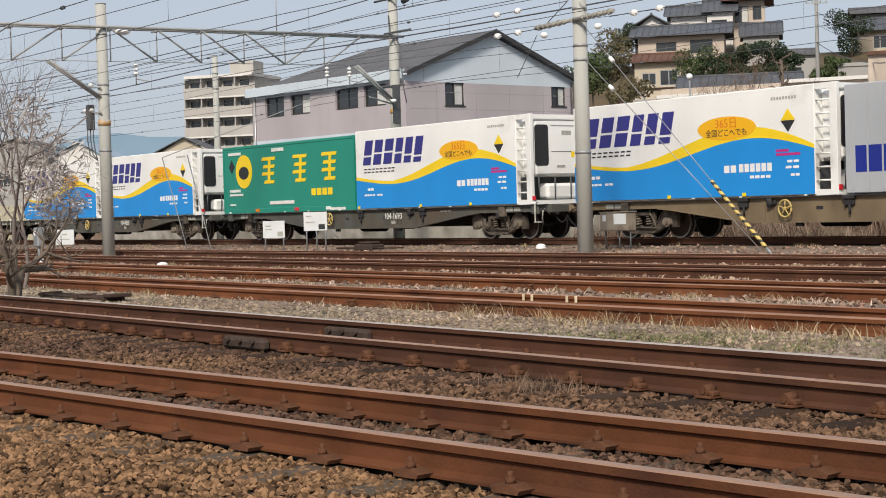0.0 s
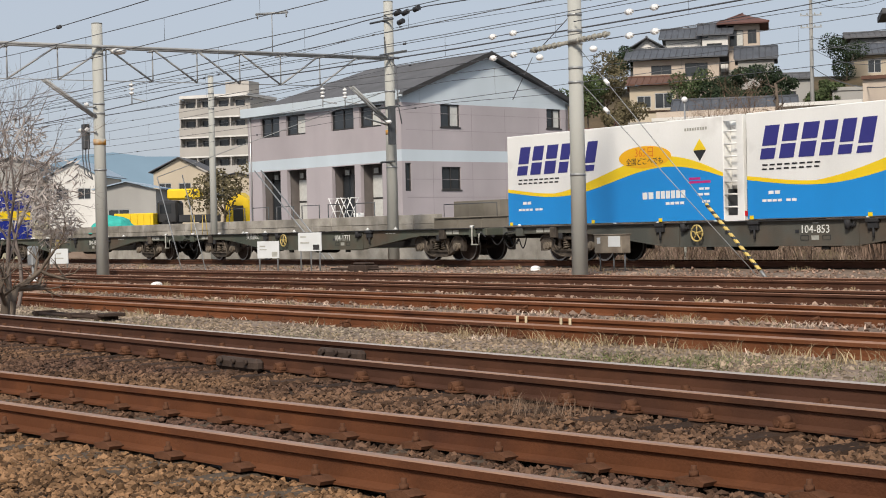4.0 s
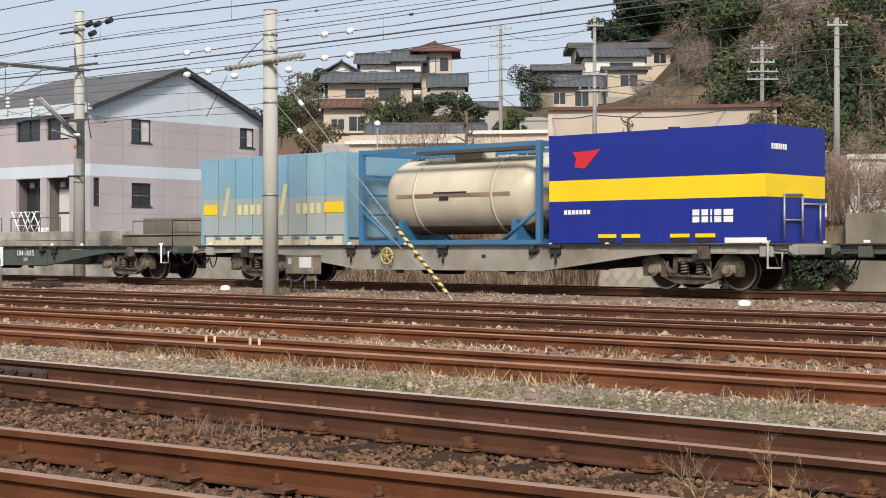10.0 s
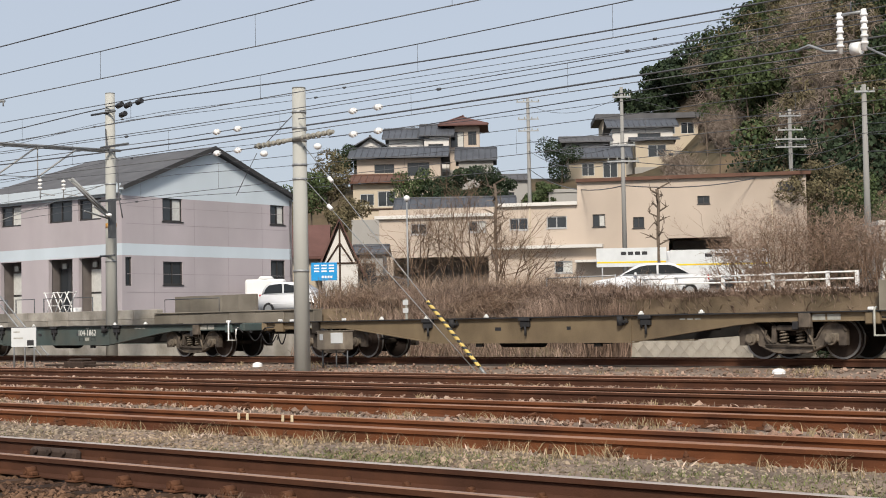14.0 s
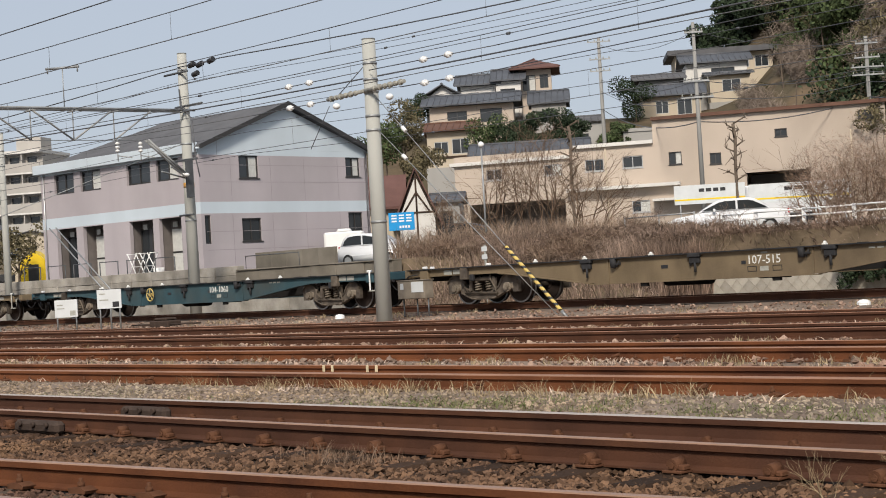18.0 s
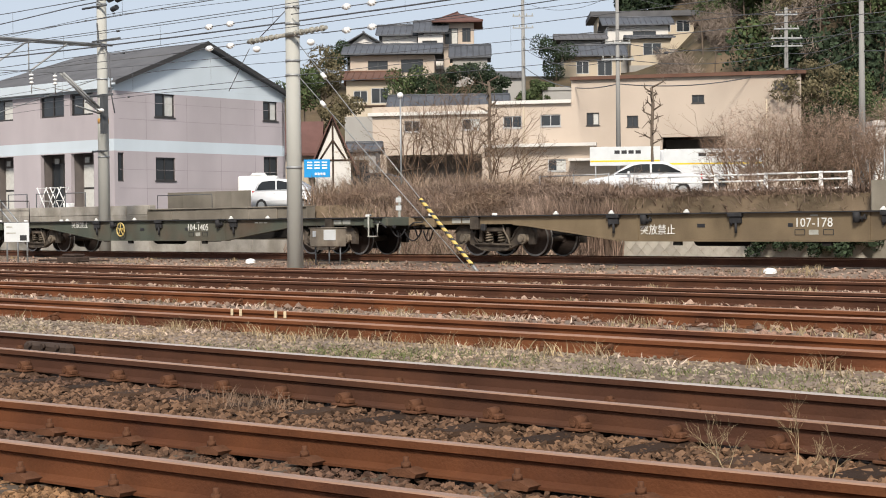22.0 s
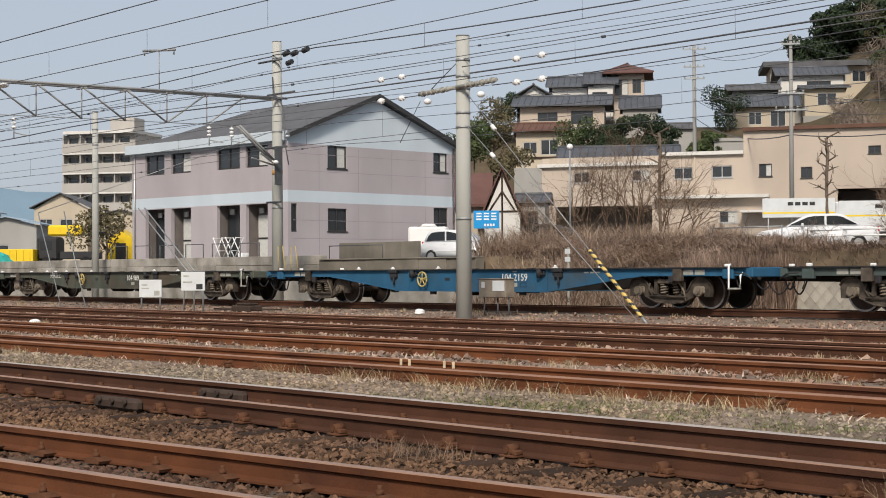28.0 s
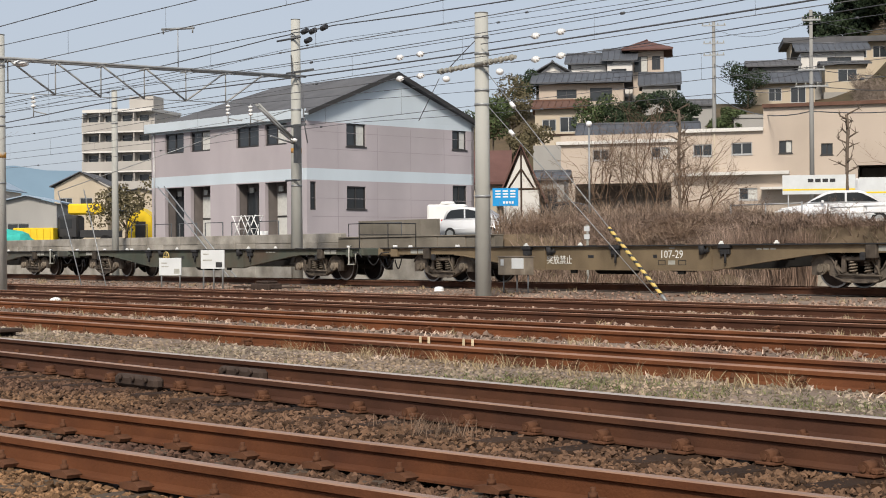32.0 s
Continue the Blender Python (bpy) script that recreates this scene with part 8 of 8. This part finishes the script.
def car(m, length, width, outline, glass_outline, label, wheel_r=0.29, wheels=(0.17, 0.83), paint="carwhite"):
    c = thing("car", label, "car", m, group="parked cars")
    bm = bmesh.new()
    prism(bm, outline, -width / 2, width / 2)
    bmesh.ops.bevel(bm, geom=bm.edges[:], offset=0.06, segments=2, affect='EDGES')
    part("body", bm, M[paint], c, "", True)
    bm = bmesh.new()
    prism(bm, glass_outline, -width / 2 + 0.1, width / 2 - 0.1)
    bmesh.ops.bevel(bm, geom=bm.edges[:], offset=0.05, segments=2, affect='EDGES')
    cab = part("cabin", bm, M[paint], c, "", True)
    xs = [q[0] for q in glass_outline]
    zs = [q[1] for q in glass_outline]
    x0, x1, z0, z1 = min(xs), max(xs), min(zs), max(zs)
    mid = (x0 + x1) / 2
    def inset(q):
        return (mid + (q[0] - mid) * 0.86, z0 + 0.1 + (q[1] - z0) * (z1 - z0 - 0.19) / (z1 - z0))
    for s in (-1, 1):
        y = s * (width / 2 - 0.095)
        bm = bmesh.new()
        prism(bm, [inset(q) for q in glass_outline], y - 0.006, y + 0.006)
        part("side_window", bm, M["carglass"], cab)
        part("pillar", box(mid - 0.12, mid - 0.04, y - 0.009, y + 0.009, z0 + 0.1, z1 - 0.09), M[paint], cab)
        part("sill_line", box(length * 0.2, length * 0.8, s * width / 2 - 0.01, s * width / 2 + 0.012, 0.5, 0.54, 0.004), M[paint], c)
        for k in (0.36, 0.56):
            part("door_handle", box(length * k, length * k + 0.16, s * width / 2 - 0.005, s * width / 2 + 0.02, 0.8, 0.83, 0.004), M[paint], c)
    for k in wheels:
        for s in (-1, 1):
            y = s * (width / 2 - 0.09)
            w = part("wheel", rod(bmesh.new(), (length * k, y - 0.1, wheel_r), (length * k, y + 0.1, wheel_r), wheel_r, 20), M["rubber"], c)
            part("rim", rod(bmesh.new(), (length * k, y + s * 0.1, wheel_r), (length * k, y + s * 0.115, wheel_r), wheel_r * 0.62, 14), M["steel"], w)
    for s in (-1, 1):
        part("tail_light", box(-0.01, 0.05, s * (width / 2 - 0.2) - 0.08, s * (width / 2 - 0.2) + 0.08, 0.72, 0.95), M["tail"], c)
        part("headlight", box(length - 0.06, length + 0.01, s * (width / 2 - 0.25) - 0.12, s * (width / 2 - 0.25) + 0.12, 0.55, 0.7), M["insulator"], c)
        part("mirror", box(length * 0.62, length * 0.62 + 0.1, s * (width / 2 + 0.08) - 0.08, s * (width / 2 + 0.08) + 0.08, 0.95, 1.08, 0.02), M[paint], c)
    return c


hatch = [(0.0, 0.32), (-0.02, 0.7), (0.06, 0.93), (2.55, 0.92), (3.05, 0.84), (3.34, 0.7), (3.42, 0.5), (3.38, 0.24), (0.05, 0.22)]
hatch_top = [(0.08, 0.88), (0.2, 1.2), (0.42, 1.41), (0.9, 1.48), (1.5, 1.47), (1.95, 1.36), (2.4, 1.1), (2.72, 0.9)]
car(pose(-55.0, 45.9, ground_z(-54, 46) + 0.06, 0, 0, 14), 3.4, 1.48, hatch, hatch_top, "small white hatchback parked beside the apartment block")
car(pose(-53.6, 50.4, ground_z(-52, 51), 0, 0, 24), 3.4, 1.5, hatch, hatch_top, "small black car parked behind a white hatchback", paint="black")
sedan = [(0.0, 0.35), (0.0, 0.8), (0.25, 0.98), (3.4, 0.95), (4.5, 0.78), (4.62, 0.55), (4.58, 0.25), (0.05, 0.22)]
sedan_top = [(0.6, 0.93), (1.25, 1.38), (1.5, 1.46), (2.5, 1.45), (2.8, 1.38), (3.6, 0.92)]
x, y, z = at_hill(63.5, 8.6)
car(pose(x, y, z, 0, 0, 42 + 180), 4.62, 1.72, sedan, sedan_top, "white saloon car parked behind the reeds", 0.31)


def board(m, w, hgt, z, legs, label, bars=(), face="white", name="sign_board"):
    s = thing(name, label, "sign", m, group="trackside signs" if face == "white" and w < 1 else "")
    part("panel", box(-w / 2, w / 2, -0.02, 0.02, z, z + hgt, 0.004), M["board_white" if face == "white" else face], s)
    for k in legs:
        part("leg", rod(bmesh.new(), (k, 0.03, -0.25 if w < 1 else -0.2), (k, 0.03, z + hgt * 0.9), 0.025 if w < 1 else 0.04, 6), M["steel"], s)
    for i, (a, b, c, d, mat) in enumerate(bars):
        part("bar", box(a, b, -0.026 - 0.002 * (i % 2), -0.021, z + c, z + d), M[mat], s)
    return s


board(pose(-43.6, 25.0, 0, 0, 0, 42), 0.72, 0.54, 0.27, (-0.3, 0.3), "small white trackside notice board on two legs", ((-0.28, -0.1, 0.36, 0.4, "faded"), (-0.28, -0.05, 0.26, 0.29, "faded"), (0.12, 0.3, 0.05, 0.2, "faded")))
board(pose(-41.4, 25.2, 0, 0, 0, 42), 0.74, 0.57, 0.48, (-0.3, 0.02, 0.3), "white trackside notice board with faded marks", ((-0.3, -0.12, 0.42, 0.46, "faded"), (-0.3, -0.02, 0.24, 0.28, "faded"), (0.1, 0.3, 0.04, 0.2, "black")))
board(pose(-60.4, 25.0, 0, 0, 0, 42), 0.8, 0.6, 0.05, (-0.33, 0.33), "white trackside notice board low over the gravel", ((-0.1, 0.1, 0.38, 0.44, "faded"), (-0.2, 0.2, 0.2, 0.24, "faded")))
gz_ = ground_z(-49.4, 44.3)
glyphs = [(-0.42 + 0.31 * k, -0.2 + 0.31 * k, c, c + 0.06, "white") for k in range(3) for c in (0.36, 0.48, 0.6)] + [(-0.1 + 0.12 * k, -0.02 + 0.12 * k, 0.1, 0.2, "white") for k in range(4)]
board(pose(-49.4, 44.3, gz_, 0, 0, 46), 1.08, 0.75, 2.82 - gz_, (0.0, ), "bright blue roadside sign with white block marks", glyphs, "bright_blue", "road_sign")
for e, l0, l1, za, zb, lab in ((84, 5.6, 9.3, 3.75, 4.75, "long white company board with plain dark bars"), (82, 9.25, 14.4, 3.5, 4.5, "long white company board beside the workshop")):
    m = hp(e, (l0 + l1) / 2, 0)
    w = l1 - l0
    bars = [(-0.15 * w + 0.1 * w * k, -0.15 * w + 0.1 * w * k + 0.075 * w, 0.62 * (zb - za), 0.8 * (zb - za), "black") for k in range(4)] + [(-w / 2 + 0.02, w / 2 - 0.02, 0.2 * (zb - za), 0.28 * (zb - za), "c_yellow")]
    s = board(m, w, zb - za, za, (-w / 2 + 0.3, w / 2 - 0.3), lab, bars, "board_white", "company_board")
    s["category"] = "sign"
vn = thing("white_van", "white box van parked at the workshop door", "van", hp(85, 9.4, ground_z(*hp(85, 11, 0).translation[:2])), group="")
part("cargo_box", box(0.0, 4.2, 0, 1.9, 0.5, 2.1, 0.05), M["carwhite"], vn)
part("cab", box(-1.3, -0.05, 0.05, 1.85, 0.4, 2.2, 0.12), M["carwhite"], vn)
part("windscreen", box(-1.31, -0.4, 0.03, 0.049, 1.3, 1.95), M["carglass"], vn)
for k in (-0.8, 3.3):
    part("wheel", rod(bmesh.new(), (k, 0.02, 0.35), (k, 0.25, 0.35), 0.35, 16), M["rubber"], vn)


def railing():
    r = thing("railing", "white painted steel railing along the raised street", "railing")
    pts = [(-31.6, 42.6), (-29.9, 42.0), (-28.1, 42.0), (-26.3, 42.0), (-24.4, 42.0), (-23.6, 42.3)]
    for x, y in pts:
        part("post", box(x - 0.05, x + 0.05, y - 0.05, y + 0.05, ground_z(x, y) - 0.1, 2.32, 0.008), M["white"], r)
    for (xa, ya), (xb, yb) in zip(pts, pts[1:]):
        for z in (2.28, 2.08, 1.8):
            part("bar", rod(bmesh.new(), (xa, ya - 0.05, z), (xb, yb - 0.05, z), 0.03, 6), M["white"], r)
    g_ = thing("railing", "thin grey pipe railing among the reeds", "railing")
    for x in (-35.5, -34.0, -32.5):
        part("post", rod(bmesh.new(), (x, 42.2, ground_z(x, 42.2)), (x, 42.2, 2.5), 0.025, 6), M["steel"], g_)
    part("bar", rod(bmesh.new(), (-35.5, 42.2, 2.45), (-32.5, 42.2, 2.45), 0.025, 6), M["steel"], g_)


railing()


def right_walls():
    w = thing("street_wall", "retaining wall of pale concrete blocks laid on their corners", "wall", kind="structure")
    n = 9
    for i in range(n):
        xa, xb = -27.6 + i * 0.9, -27.6 + (i + 1) * 0.9 - 0.012
        za, zb = 0.96, 0.96
        bm = bmesh.new()
        prism(bm, [(xa, -0.3), (xb, -0.3), (xb, zb - 0.1), (xa, za - 0.1)], 36.05, 36.35)
        part("panel", bm, M["stained"], w)
    # square blocks laid on their corners, the top row standing up as teeth
    bm = bmesh.new()
    d = 0.197
    prism(bm, [(-d, 0), (0, -d), (d, 0), (0, d)], -0.03, 0.03)
    block = finish("block", bm, M["wall_block"])
    for j in range(8):
        for i in range(20):
            x, z = -27.4 + 0.4 * i + 0.2 * (j % 2), -0.12 + 0.2 * j
            if x < -19.6 and z < 0.9:
                ob = new("block", block)
                ob.parent = w
                ob.matrix_local = pose(x, 36.035, z)
    t = thing("street_wall", "taller stained concrete retaining wall", "wall", kind="structure")
    for i in range(12):
        xa = -19.48 + i * 2.2
        part("panel", box(xa, xa + 2.19, 35.95, 36.3, -0.3, 1.86, 0.012), M["stained"], t)
    f = thing("chain_fence", "dark wire fence posts on the concrete wall", "fence")
    for i in range(9):
        x = -19.2 + i * 1.6
        part("post", rod(bmesh.new(), (x, 36.12, 1.86), (x, 36.12, 2.6), 0.018, 6), M["steel"], f)
    for z in (2.05, 2.35, 2.65):
        part("bar", rod(bmesh.new(), (-19.2, 36.12, z), (-6.4, 36.12, z), 0.006, 5), M["steel"], f)


right_walls()


def trackside():
    for x, y, z in ((-35.0, 16.95, -0.14), (-33.9, 27.9, -0.09), (-17.2, 27.6, -0.13)):
        bm = bmesh.new()
        r = 0.14
        ball(bm, Vector((0, 0, 0)), r, 20, 10, 0.55)
        bmesh.ops.delete(bm, geom=[v for v in bm.verts if v.co.z < -0.03], context='VERTS')
        rod(bm, (0, 0, -0.12), (0, 0, -0.005), r * 0.97, 20)
        solid("marker_dome", bm, M["white"], "white dome marker on the gravel", "marker", pose(x, y, z), "white domes", smooth=True)
    s = thing("dwarf_signal", "grey dwarf signal with a white head by the sidings", "signal", pose(-39.4, 15.6, -0.2))
    part("post", rod(bmesh.new(), (0, 0, -0.1), (0, 0, 0.95), 0.05, 8), M["steel"], s)
    part("head", box(-0.16, 0.16, -0.1, 0.1, 0.55, 1.05, 0.03), M["steel"], s)
    part("lens", rod(bmesh.new(), (0.0, -0.12, 0.9), (0.0, -0.1, 0.9), 0.07, 12), M["white"], s)
    part("base", rod(bmesh.new(), (0, 0, -0.05), (0, 0, 0.3), 0.1, 10), M["white"], s)
    f = thing("point_rodding", "low dark steel point rods beside the track", "point machine", pose(-22.4, 9.4, -0.2))
    for y in (0.0, 0.22):
        part("rod", rod(bmesh.new(), (-1.4, y, 0.06), (1.2, y, 0.06), 0.025, 6), M["black_rust"], f)
    for x_ in (-1.2, 0.1, 1.1):
        part("stool", box(x_ - 0.05, x_ + 0.05, -0.06, 0.28, -0.05, 0.1, 0.01), M["black_rust"], f)
    part("crank", box(1.1, 1.35, -0.05, 0.3, 0.08, 0.13, 0.01), M["black_rust"], f)
    g_ = thing("point_machine", "dark point machine with rods beside the running line", "point machine", pose(-40.6, 26.6, -0.2))
    part("case", box(-0.5, 0.5, -0.25, 0.25, 0.0, 0.22, 0.03), M["black_rust"], g_)
    part("cover", box(-0.3, 0.35, -0.2, 0.2, 0.22, 0.3, 0.03), M["black_rust"], g_)
    for y in (-0.15, 0.1):
        part("rod", rod(bmesh.new(), (-1.6, y, 0.1), (-0.5, y, 0.1), 0.03, 6), M["black_rust"], g_)
        part("rod", rod(bmesh.new(), (0.5, y, 0.1), (1.7, y, 0.12), 0.03, 6), M["black_rust"], g_)
    c = thing("equipment_case", "grey-brown trackside equipment case with a white card on thin legs", "equipment case", pose(-30.4, 27.6, 0))
    part("case", box(-0.52, 0.52, -0.16, 0.16, 0.33, 0.8, 0.015), M["case_grey"], c)
    part("lid", box(-0.54, 0.54, -0.18, 0.18, 0.8, 0.825, 0.006), M["case_grey"], c)
    part("card", box(0.03, 0.48, -0.172, -0.161, 0.5, 0.77), M["board_white"], c, "white card")
    part("slip", box(-0.4, -0.28, -0.17, -0.161, 0.58, 0.74), M["board_white"], c, "small white slip")
    for x_ in (-0.47, 0.05, 0.47):
        part("leg", rod(bmesh.new(), (x_, 0, -0.25), (x_, 0, 0.33), 0.022, 6), M["steel_dark"], c)
    p_ = thing("marker_post", "slim white post with two small plates behind the train", "marker post", pose(-35.1, 34.9, 0))
    part("post", box(-0.03, 0.03, -0.03, 0.03, -0.25, 1.75, 0.006), M["faded"], p_)
    for z_ in (1.3, 1.55):
        part("plate", box(-0.12, 0.12, -0.045, -0.031, z_, z_ + 0.15, 0.004), M["board_white"], p_)
    st = thing("stay_wire", "pair of pale stay wires for the gantry pole", "guy wire")
    for x0, x1 in ((-52.6, -50.4), (-50.6, -48.6)):
        part("wire", rod(bmesh.new(), (x0, 25.6, 3.2), (x1, 25.4, -0.2), 0.02, 6), M["steel"], st)
    part("rod", rod(bmesh.new(), (-52.6, 25.6, 3.2), (-48.3, 32.8, 6.2), 0.015, 5), M["steel"], st)
    g2 = thing("stay_wire", "pair of pale guarded stay wires behind the train", "guy wire")
    for d in (0.0, 0.55):
        part("wire", rod(bmesh.new(), (-61.2 + d, 34.5, 3.85), (-55.2 + d, 34.5, -0.2), 0.03, 6), M["steel"], g2)


trackside()


def street():
    l_ = thing("street_lamp", "street lamp with a white globe above the reeds", "street lamp", hp(60, -3.15, 0))
    z = ground_z(*hp(60, -3.15, 0).translation[:2])
    part("post", rod(bmesh.new(), (0, 0, z - 0.2), (0, 0, 5.6), 0.04, 8, 0.03), M["steel"], l_)
    bm = bmesh.new()
    ball(bm, Vector((0, 0, 5.72)), 0.12, 16, 10)
    part("globe", bm, M["insulator"], l_, "white glass globe", True)
    w = thing("garden_wall", "grey block garden wall beside the apartment block", "wall", pose(-55.3, 41.0, 0))
    for i in range(5):
        part("panel", box(i * 1.08, i * 1.08 + 1.075, 0, 0.15, 1.35, 2.28, 0.008), M["stained_dark"], w)
    part("rail", chain(bmesh.new(), [(0.1, -0.6, 1.4), (0.1, -0.6, 2.15), (3.8, -0.6, 2.15), (3.8, -0.6, 1.4)], 0.02, 5), M["steel_dark"], w)
    t = thing("storage_tank", "white box-shaped storage tank behind the garden wall", "tank", pose(-59.5, 48.5, ground_z(-59, 48.5), 0, 0, 42))
    part("body", box(-0.2, 1.7, 0, 0.9, 0.8, 1.85, 0.08), M["white"], t)
    part("lid", rod(bmesh.new(), (0.75, 0.45, 1.85), (0.75, 0.45, 2.0), 0.42, 16, 0.3), M["white"], t)
    for k in (0.15, 1.15):
        part("leg", box(k - 0.06, k + 0.06, 0.1, 0.8, 0, 0.7), M["steel"], t)


street()


def lot():
    """The builder's yard left of the apartment block, with low houses behind."""
    def lp(e, x_, z):
        """Out along the line towards the yard's far end, x_ to its right."""
        return pose(-0.78 * e + 0.625 * x_, 0.625 * e + 0.78 * x_, z, 0, 0, 51.3)
    def gz(e, x_):
        return ground_z(*lp(e, x_, 0).translation[:2])
    b = thing("skip_container", "yellow steel skip behind the low wall", "skip", lp(95, -24.2, gz(95, -24)))
    part("tub", box(0, 2.4, 0, 1.6, 0.05, 1.15, 0.03), M["lot_yellow"], b)
    for k in range(6):
        part("rib", box(0.15 + k * 0.4, 0.22 + k * 0.4, -0.05, 0, 0.1, 1.1), M["lot_yellow"], b)
    t = thing("truck", "dark truck with a yellow load in the builder's yard", "truck", lp(96, -21.8, gz(96, -21)))
    part("cab", box(0, 1.3, 0, 1.8, 0.45, 1.9, 0.15), M["black"], t)
    part("windscreen", box(-0.01, 0.0, 0.2, 1.6, 1.1, 1.7), M["carglass"], t)
    part("side_window", box(0.2, 0.9, -0.012, 0.0, 1.1, 1.65), M["carglass"], t)
    part("bed", box(1.35, 3.6, 0, 1.8, 0.55, 1.0, 0.03), M["black"], t)
    part("load", box(0.6, 2.6, 0.2, 1.6, 1.95, 2.6, 0.1), M["lot_yellow"], t, "yellow machine top")
    for k in (0.6, 2.9):
        part("wheel", rod(bmesh.new(), (k, 0.0, 0.35), (k, 0.25, 0.35), 0.35, 16), M["rubber"], t)
    h_ = thing("yellow_shed", "small bright yellow shed beside the apartment block", "shed", lp(93, -17.0, gz(93, -17)))
    bm = bmesh.new()
    prism(bm, [(0, 0), (1.5, 0), (1.5, 1.6), (0.75, 2.2), (0, 1.6)], 0, 2.5)
    part("body", bm, M["lot_yellow"], h_)
    part("door", box(0.45, 1.05, -0.03, 0, 0, 1.4), M["frame_dark"], h_)
    p_ = thing("covered_heap", "heap covered with a teal tarpaulin", "heap", lp(86, -22.0, gz(86, -21)))
    bm = bmesh.new()
    bmesh.ops.create_icosphere(bm, subdivisions=3, radius=1.0)
    for v in bm.verts:
        v.co = Vector((v.co.x * 1.3, v.co.y * 1.0, max(-0.05, v.co.z * 0.9))) * (1 + 0.18 * noise.noise(v.co * 2.3))
    part("tarpaulin", bm, M["tarp"], p_)
    p_ = thing("sand_heap", "pale heap of gravel behind the wall", "heap", lp(85, -24.0, gz(85, -23)))
    bm = bmesh.new()
    bmesh.ops.create_icosphere(bm, subdivisions=3, radius=1.0)
    for v in bm.verts:
        v.co = Vector((v.co.x * 1.7, v.co.y * 1.2, max(-0.05, v.co.z * 0.85))) * (1 + 0.2 * noise.noise(v.co * 3.1))
    part("heap", bm, M["ballast_pale"], p_)
    # houses
    def simple(e, x0, w, d, z0, z1, rh, wall, roof, label, wins=()):
        q = thing("house", label, "house", lp(e, x0, 0), group="low houses beyond the yard")
        bm = bmesh.new()
        wall_cells(bm, 0, w, z0, z1, wins, 0, 0.15, lambda u, y, z: (u, y, z))
        part("front_wall", bm, M[wall], q)
        bm = bmesh.new()
        bx(bm, 0, 0.15, 0.15, d, z0, z1)
        bx(bm, w - 0.15, w, 0.15, d, z0, z1)
        bx(bm, 0.15, w - 0.15, d - 0.15, d, z0, z1)
        part("side_wall", bm, M[wall], q)
        part("inner_wall", box(0.2, w - 0.2, 1.2, 1.3, z0, z1), M["room_shade"], q)
        bm = bmesh.new()
        prism(bm, [(-0.4, z1), (w / 2, z1 + rh - 0.08), (w + 0.4, z1), (w + 0.4, z1 + 0.1), (w / 2, z1 + rh), (-0.4, z1 + 0.1)], -0.4, d + 0.4)
        part("roof", bm, M[roof], q)
        bm = bmesh.new()
        prism(bm, [(0.02, z1), (w - 0.02, z1), (w / 2, z1 + rh - 0.1)], 0.0, 0.12)
        part("gable_wall", bm, M[wall], q)
        for u in wins:
            window(q, *u, lambda a, y, z: (a, y, z), 2, "frame_alu", 0.08, sill=False)
    simple(140, -41.5, 4.6, 8, 1.0, 6.6, 1.5, "offwhite", "blue_roof", "white house with a pale roof beyond the builder's yard", ((0.6, 1.8, 4.6, 5.6), (2.6, 3.8, 4.6, 5.6)))
    simple(150, -34.3, 5.0, 8, 1.0, 7.2, 1.5, "beige", "roof_grey", "beige two-storey house beyond the builder's yard", ((0.5, 1.7, 5.0, 6.2), (2.4, 3.6, 5.0, 6.2)))
    simple(128, -33.9, 4.8, 6, 1.0, 5.0, 0.7, "greywall", "blue_roof", "low shed with a blue-grey sheet roof", ((0.8, 2.6, 2.4, 3.4),))
    simple(152, -29.2, 5.2, 8, 1.0, 6.4, 0.8, "beige", "roof_grey", "beige house beside a tall apartment building", ((0.6, 1.6, 4.4, 5.6), (2.0, 3.0, 4.4, 5.6)))
    simple(140, -47.4, 5.2, 7, 1.0, 7.4, 1.2, "greywall", "roof_grey", "dark grey building at the end of the yard", ((0.6, 1.9, 4.2, 5.4), (2.5, 3.9, 4.2, 5.4)))
    simple(175, -60.0, 14, 8, 1.0, 7.0, 1.0, "offwhite", "roof_grey", "pale houses beyond the yard", ((1, 3, 4, 5.5), (6, 8, 4, 5.5)))


lot()


def far_ridge():
    g = np.random.default_rng(21)
    verts, faces = [], []
    n = 90
    for i in range(n + 1):
        a = radians(20 + 100 * i / n)   # degrees left of +y
        r = 1500.0
        x_, y_ = -r * math.sin(a), r * math.cos(a)
        hgt = 76 + 26 * noise.noise((i * 0.11, 2.0, 0)) + 12 * noise.noise((i * 0.4, 5.0, 0))
        for k, z in ((1.0, -2), (1.12, hgt), (1.4, -2)):
            verts.append((x_ * k, y_ * k, z))
    for i in range(n):
        for j in range(2):
            faces.append((i * 3 + j, (i + 1) * 3 + j, (i + 1) * 3 + j + 1, i * 3 + j + 1))
    me = soup("far_mountains", verts, faces, M["far_haze_blue"], True)
    tagged(new("far_mountains", me), "mountain ridge far beyond the town, coloured blue for haze", "mountains", kind="structure")


# the haze of distance is put into this blue base colour
M["far_haze_blue"] = material("painted_haze_far_hills", (0.2, 0.29, 0.36), 1.0, 0, 0.004, 0.12, 0.03, 0)
far_ridge()


# ---- motion ----
def motions():
    for ob, u in moving:
        deck = TRAIN_Z if ob.name.startswith("container_flat_wagon") else TRAIN_Z + DECK
        walk(ob, [(t, pose(u + s, TRAIN_Y, deck)) for t, s in RUN])


motions()
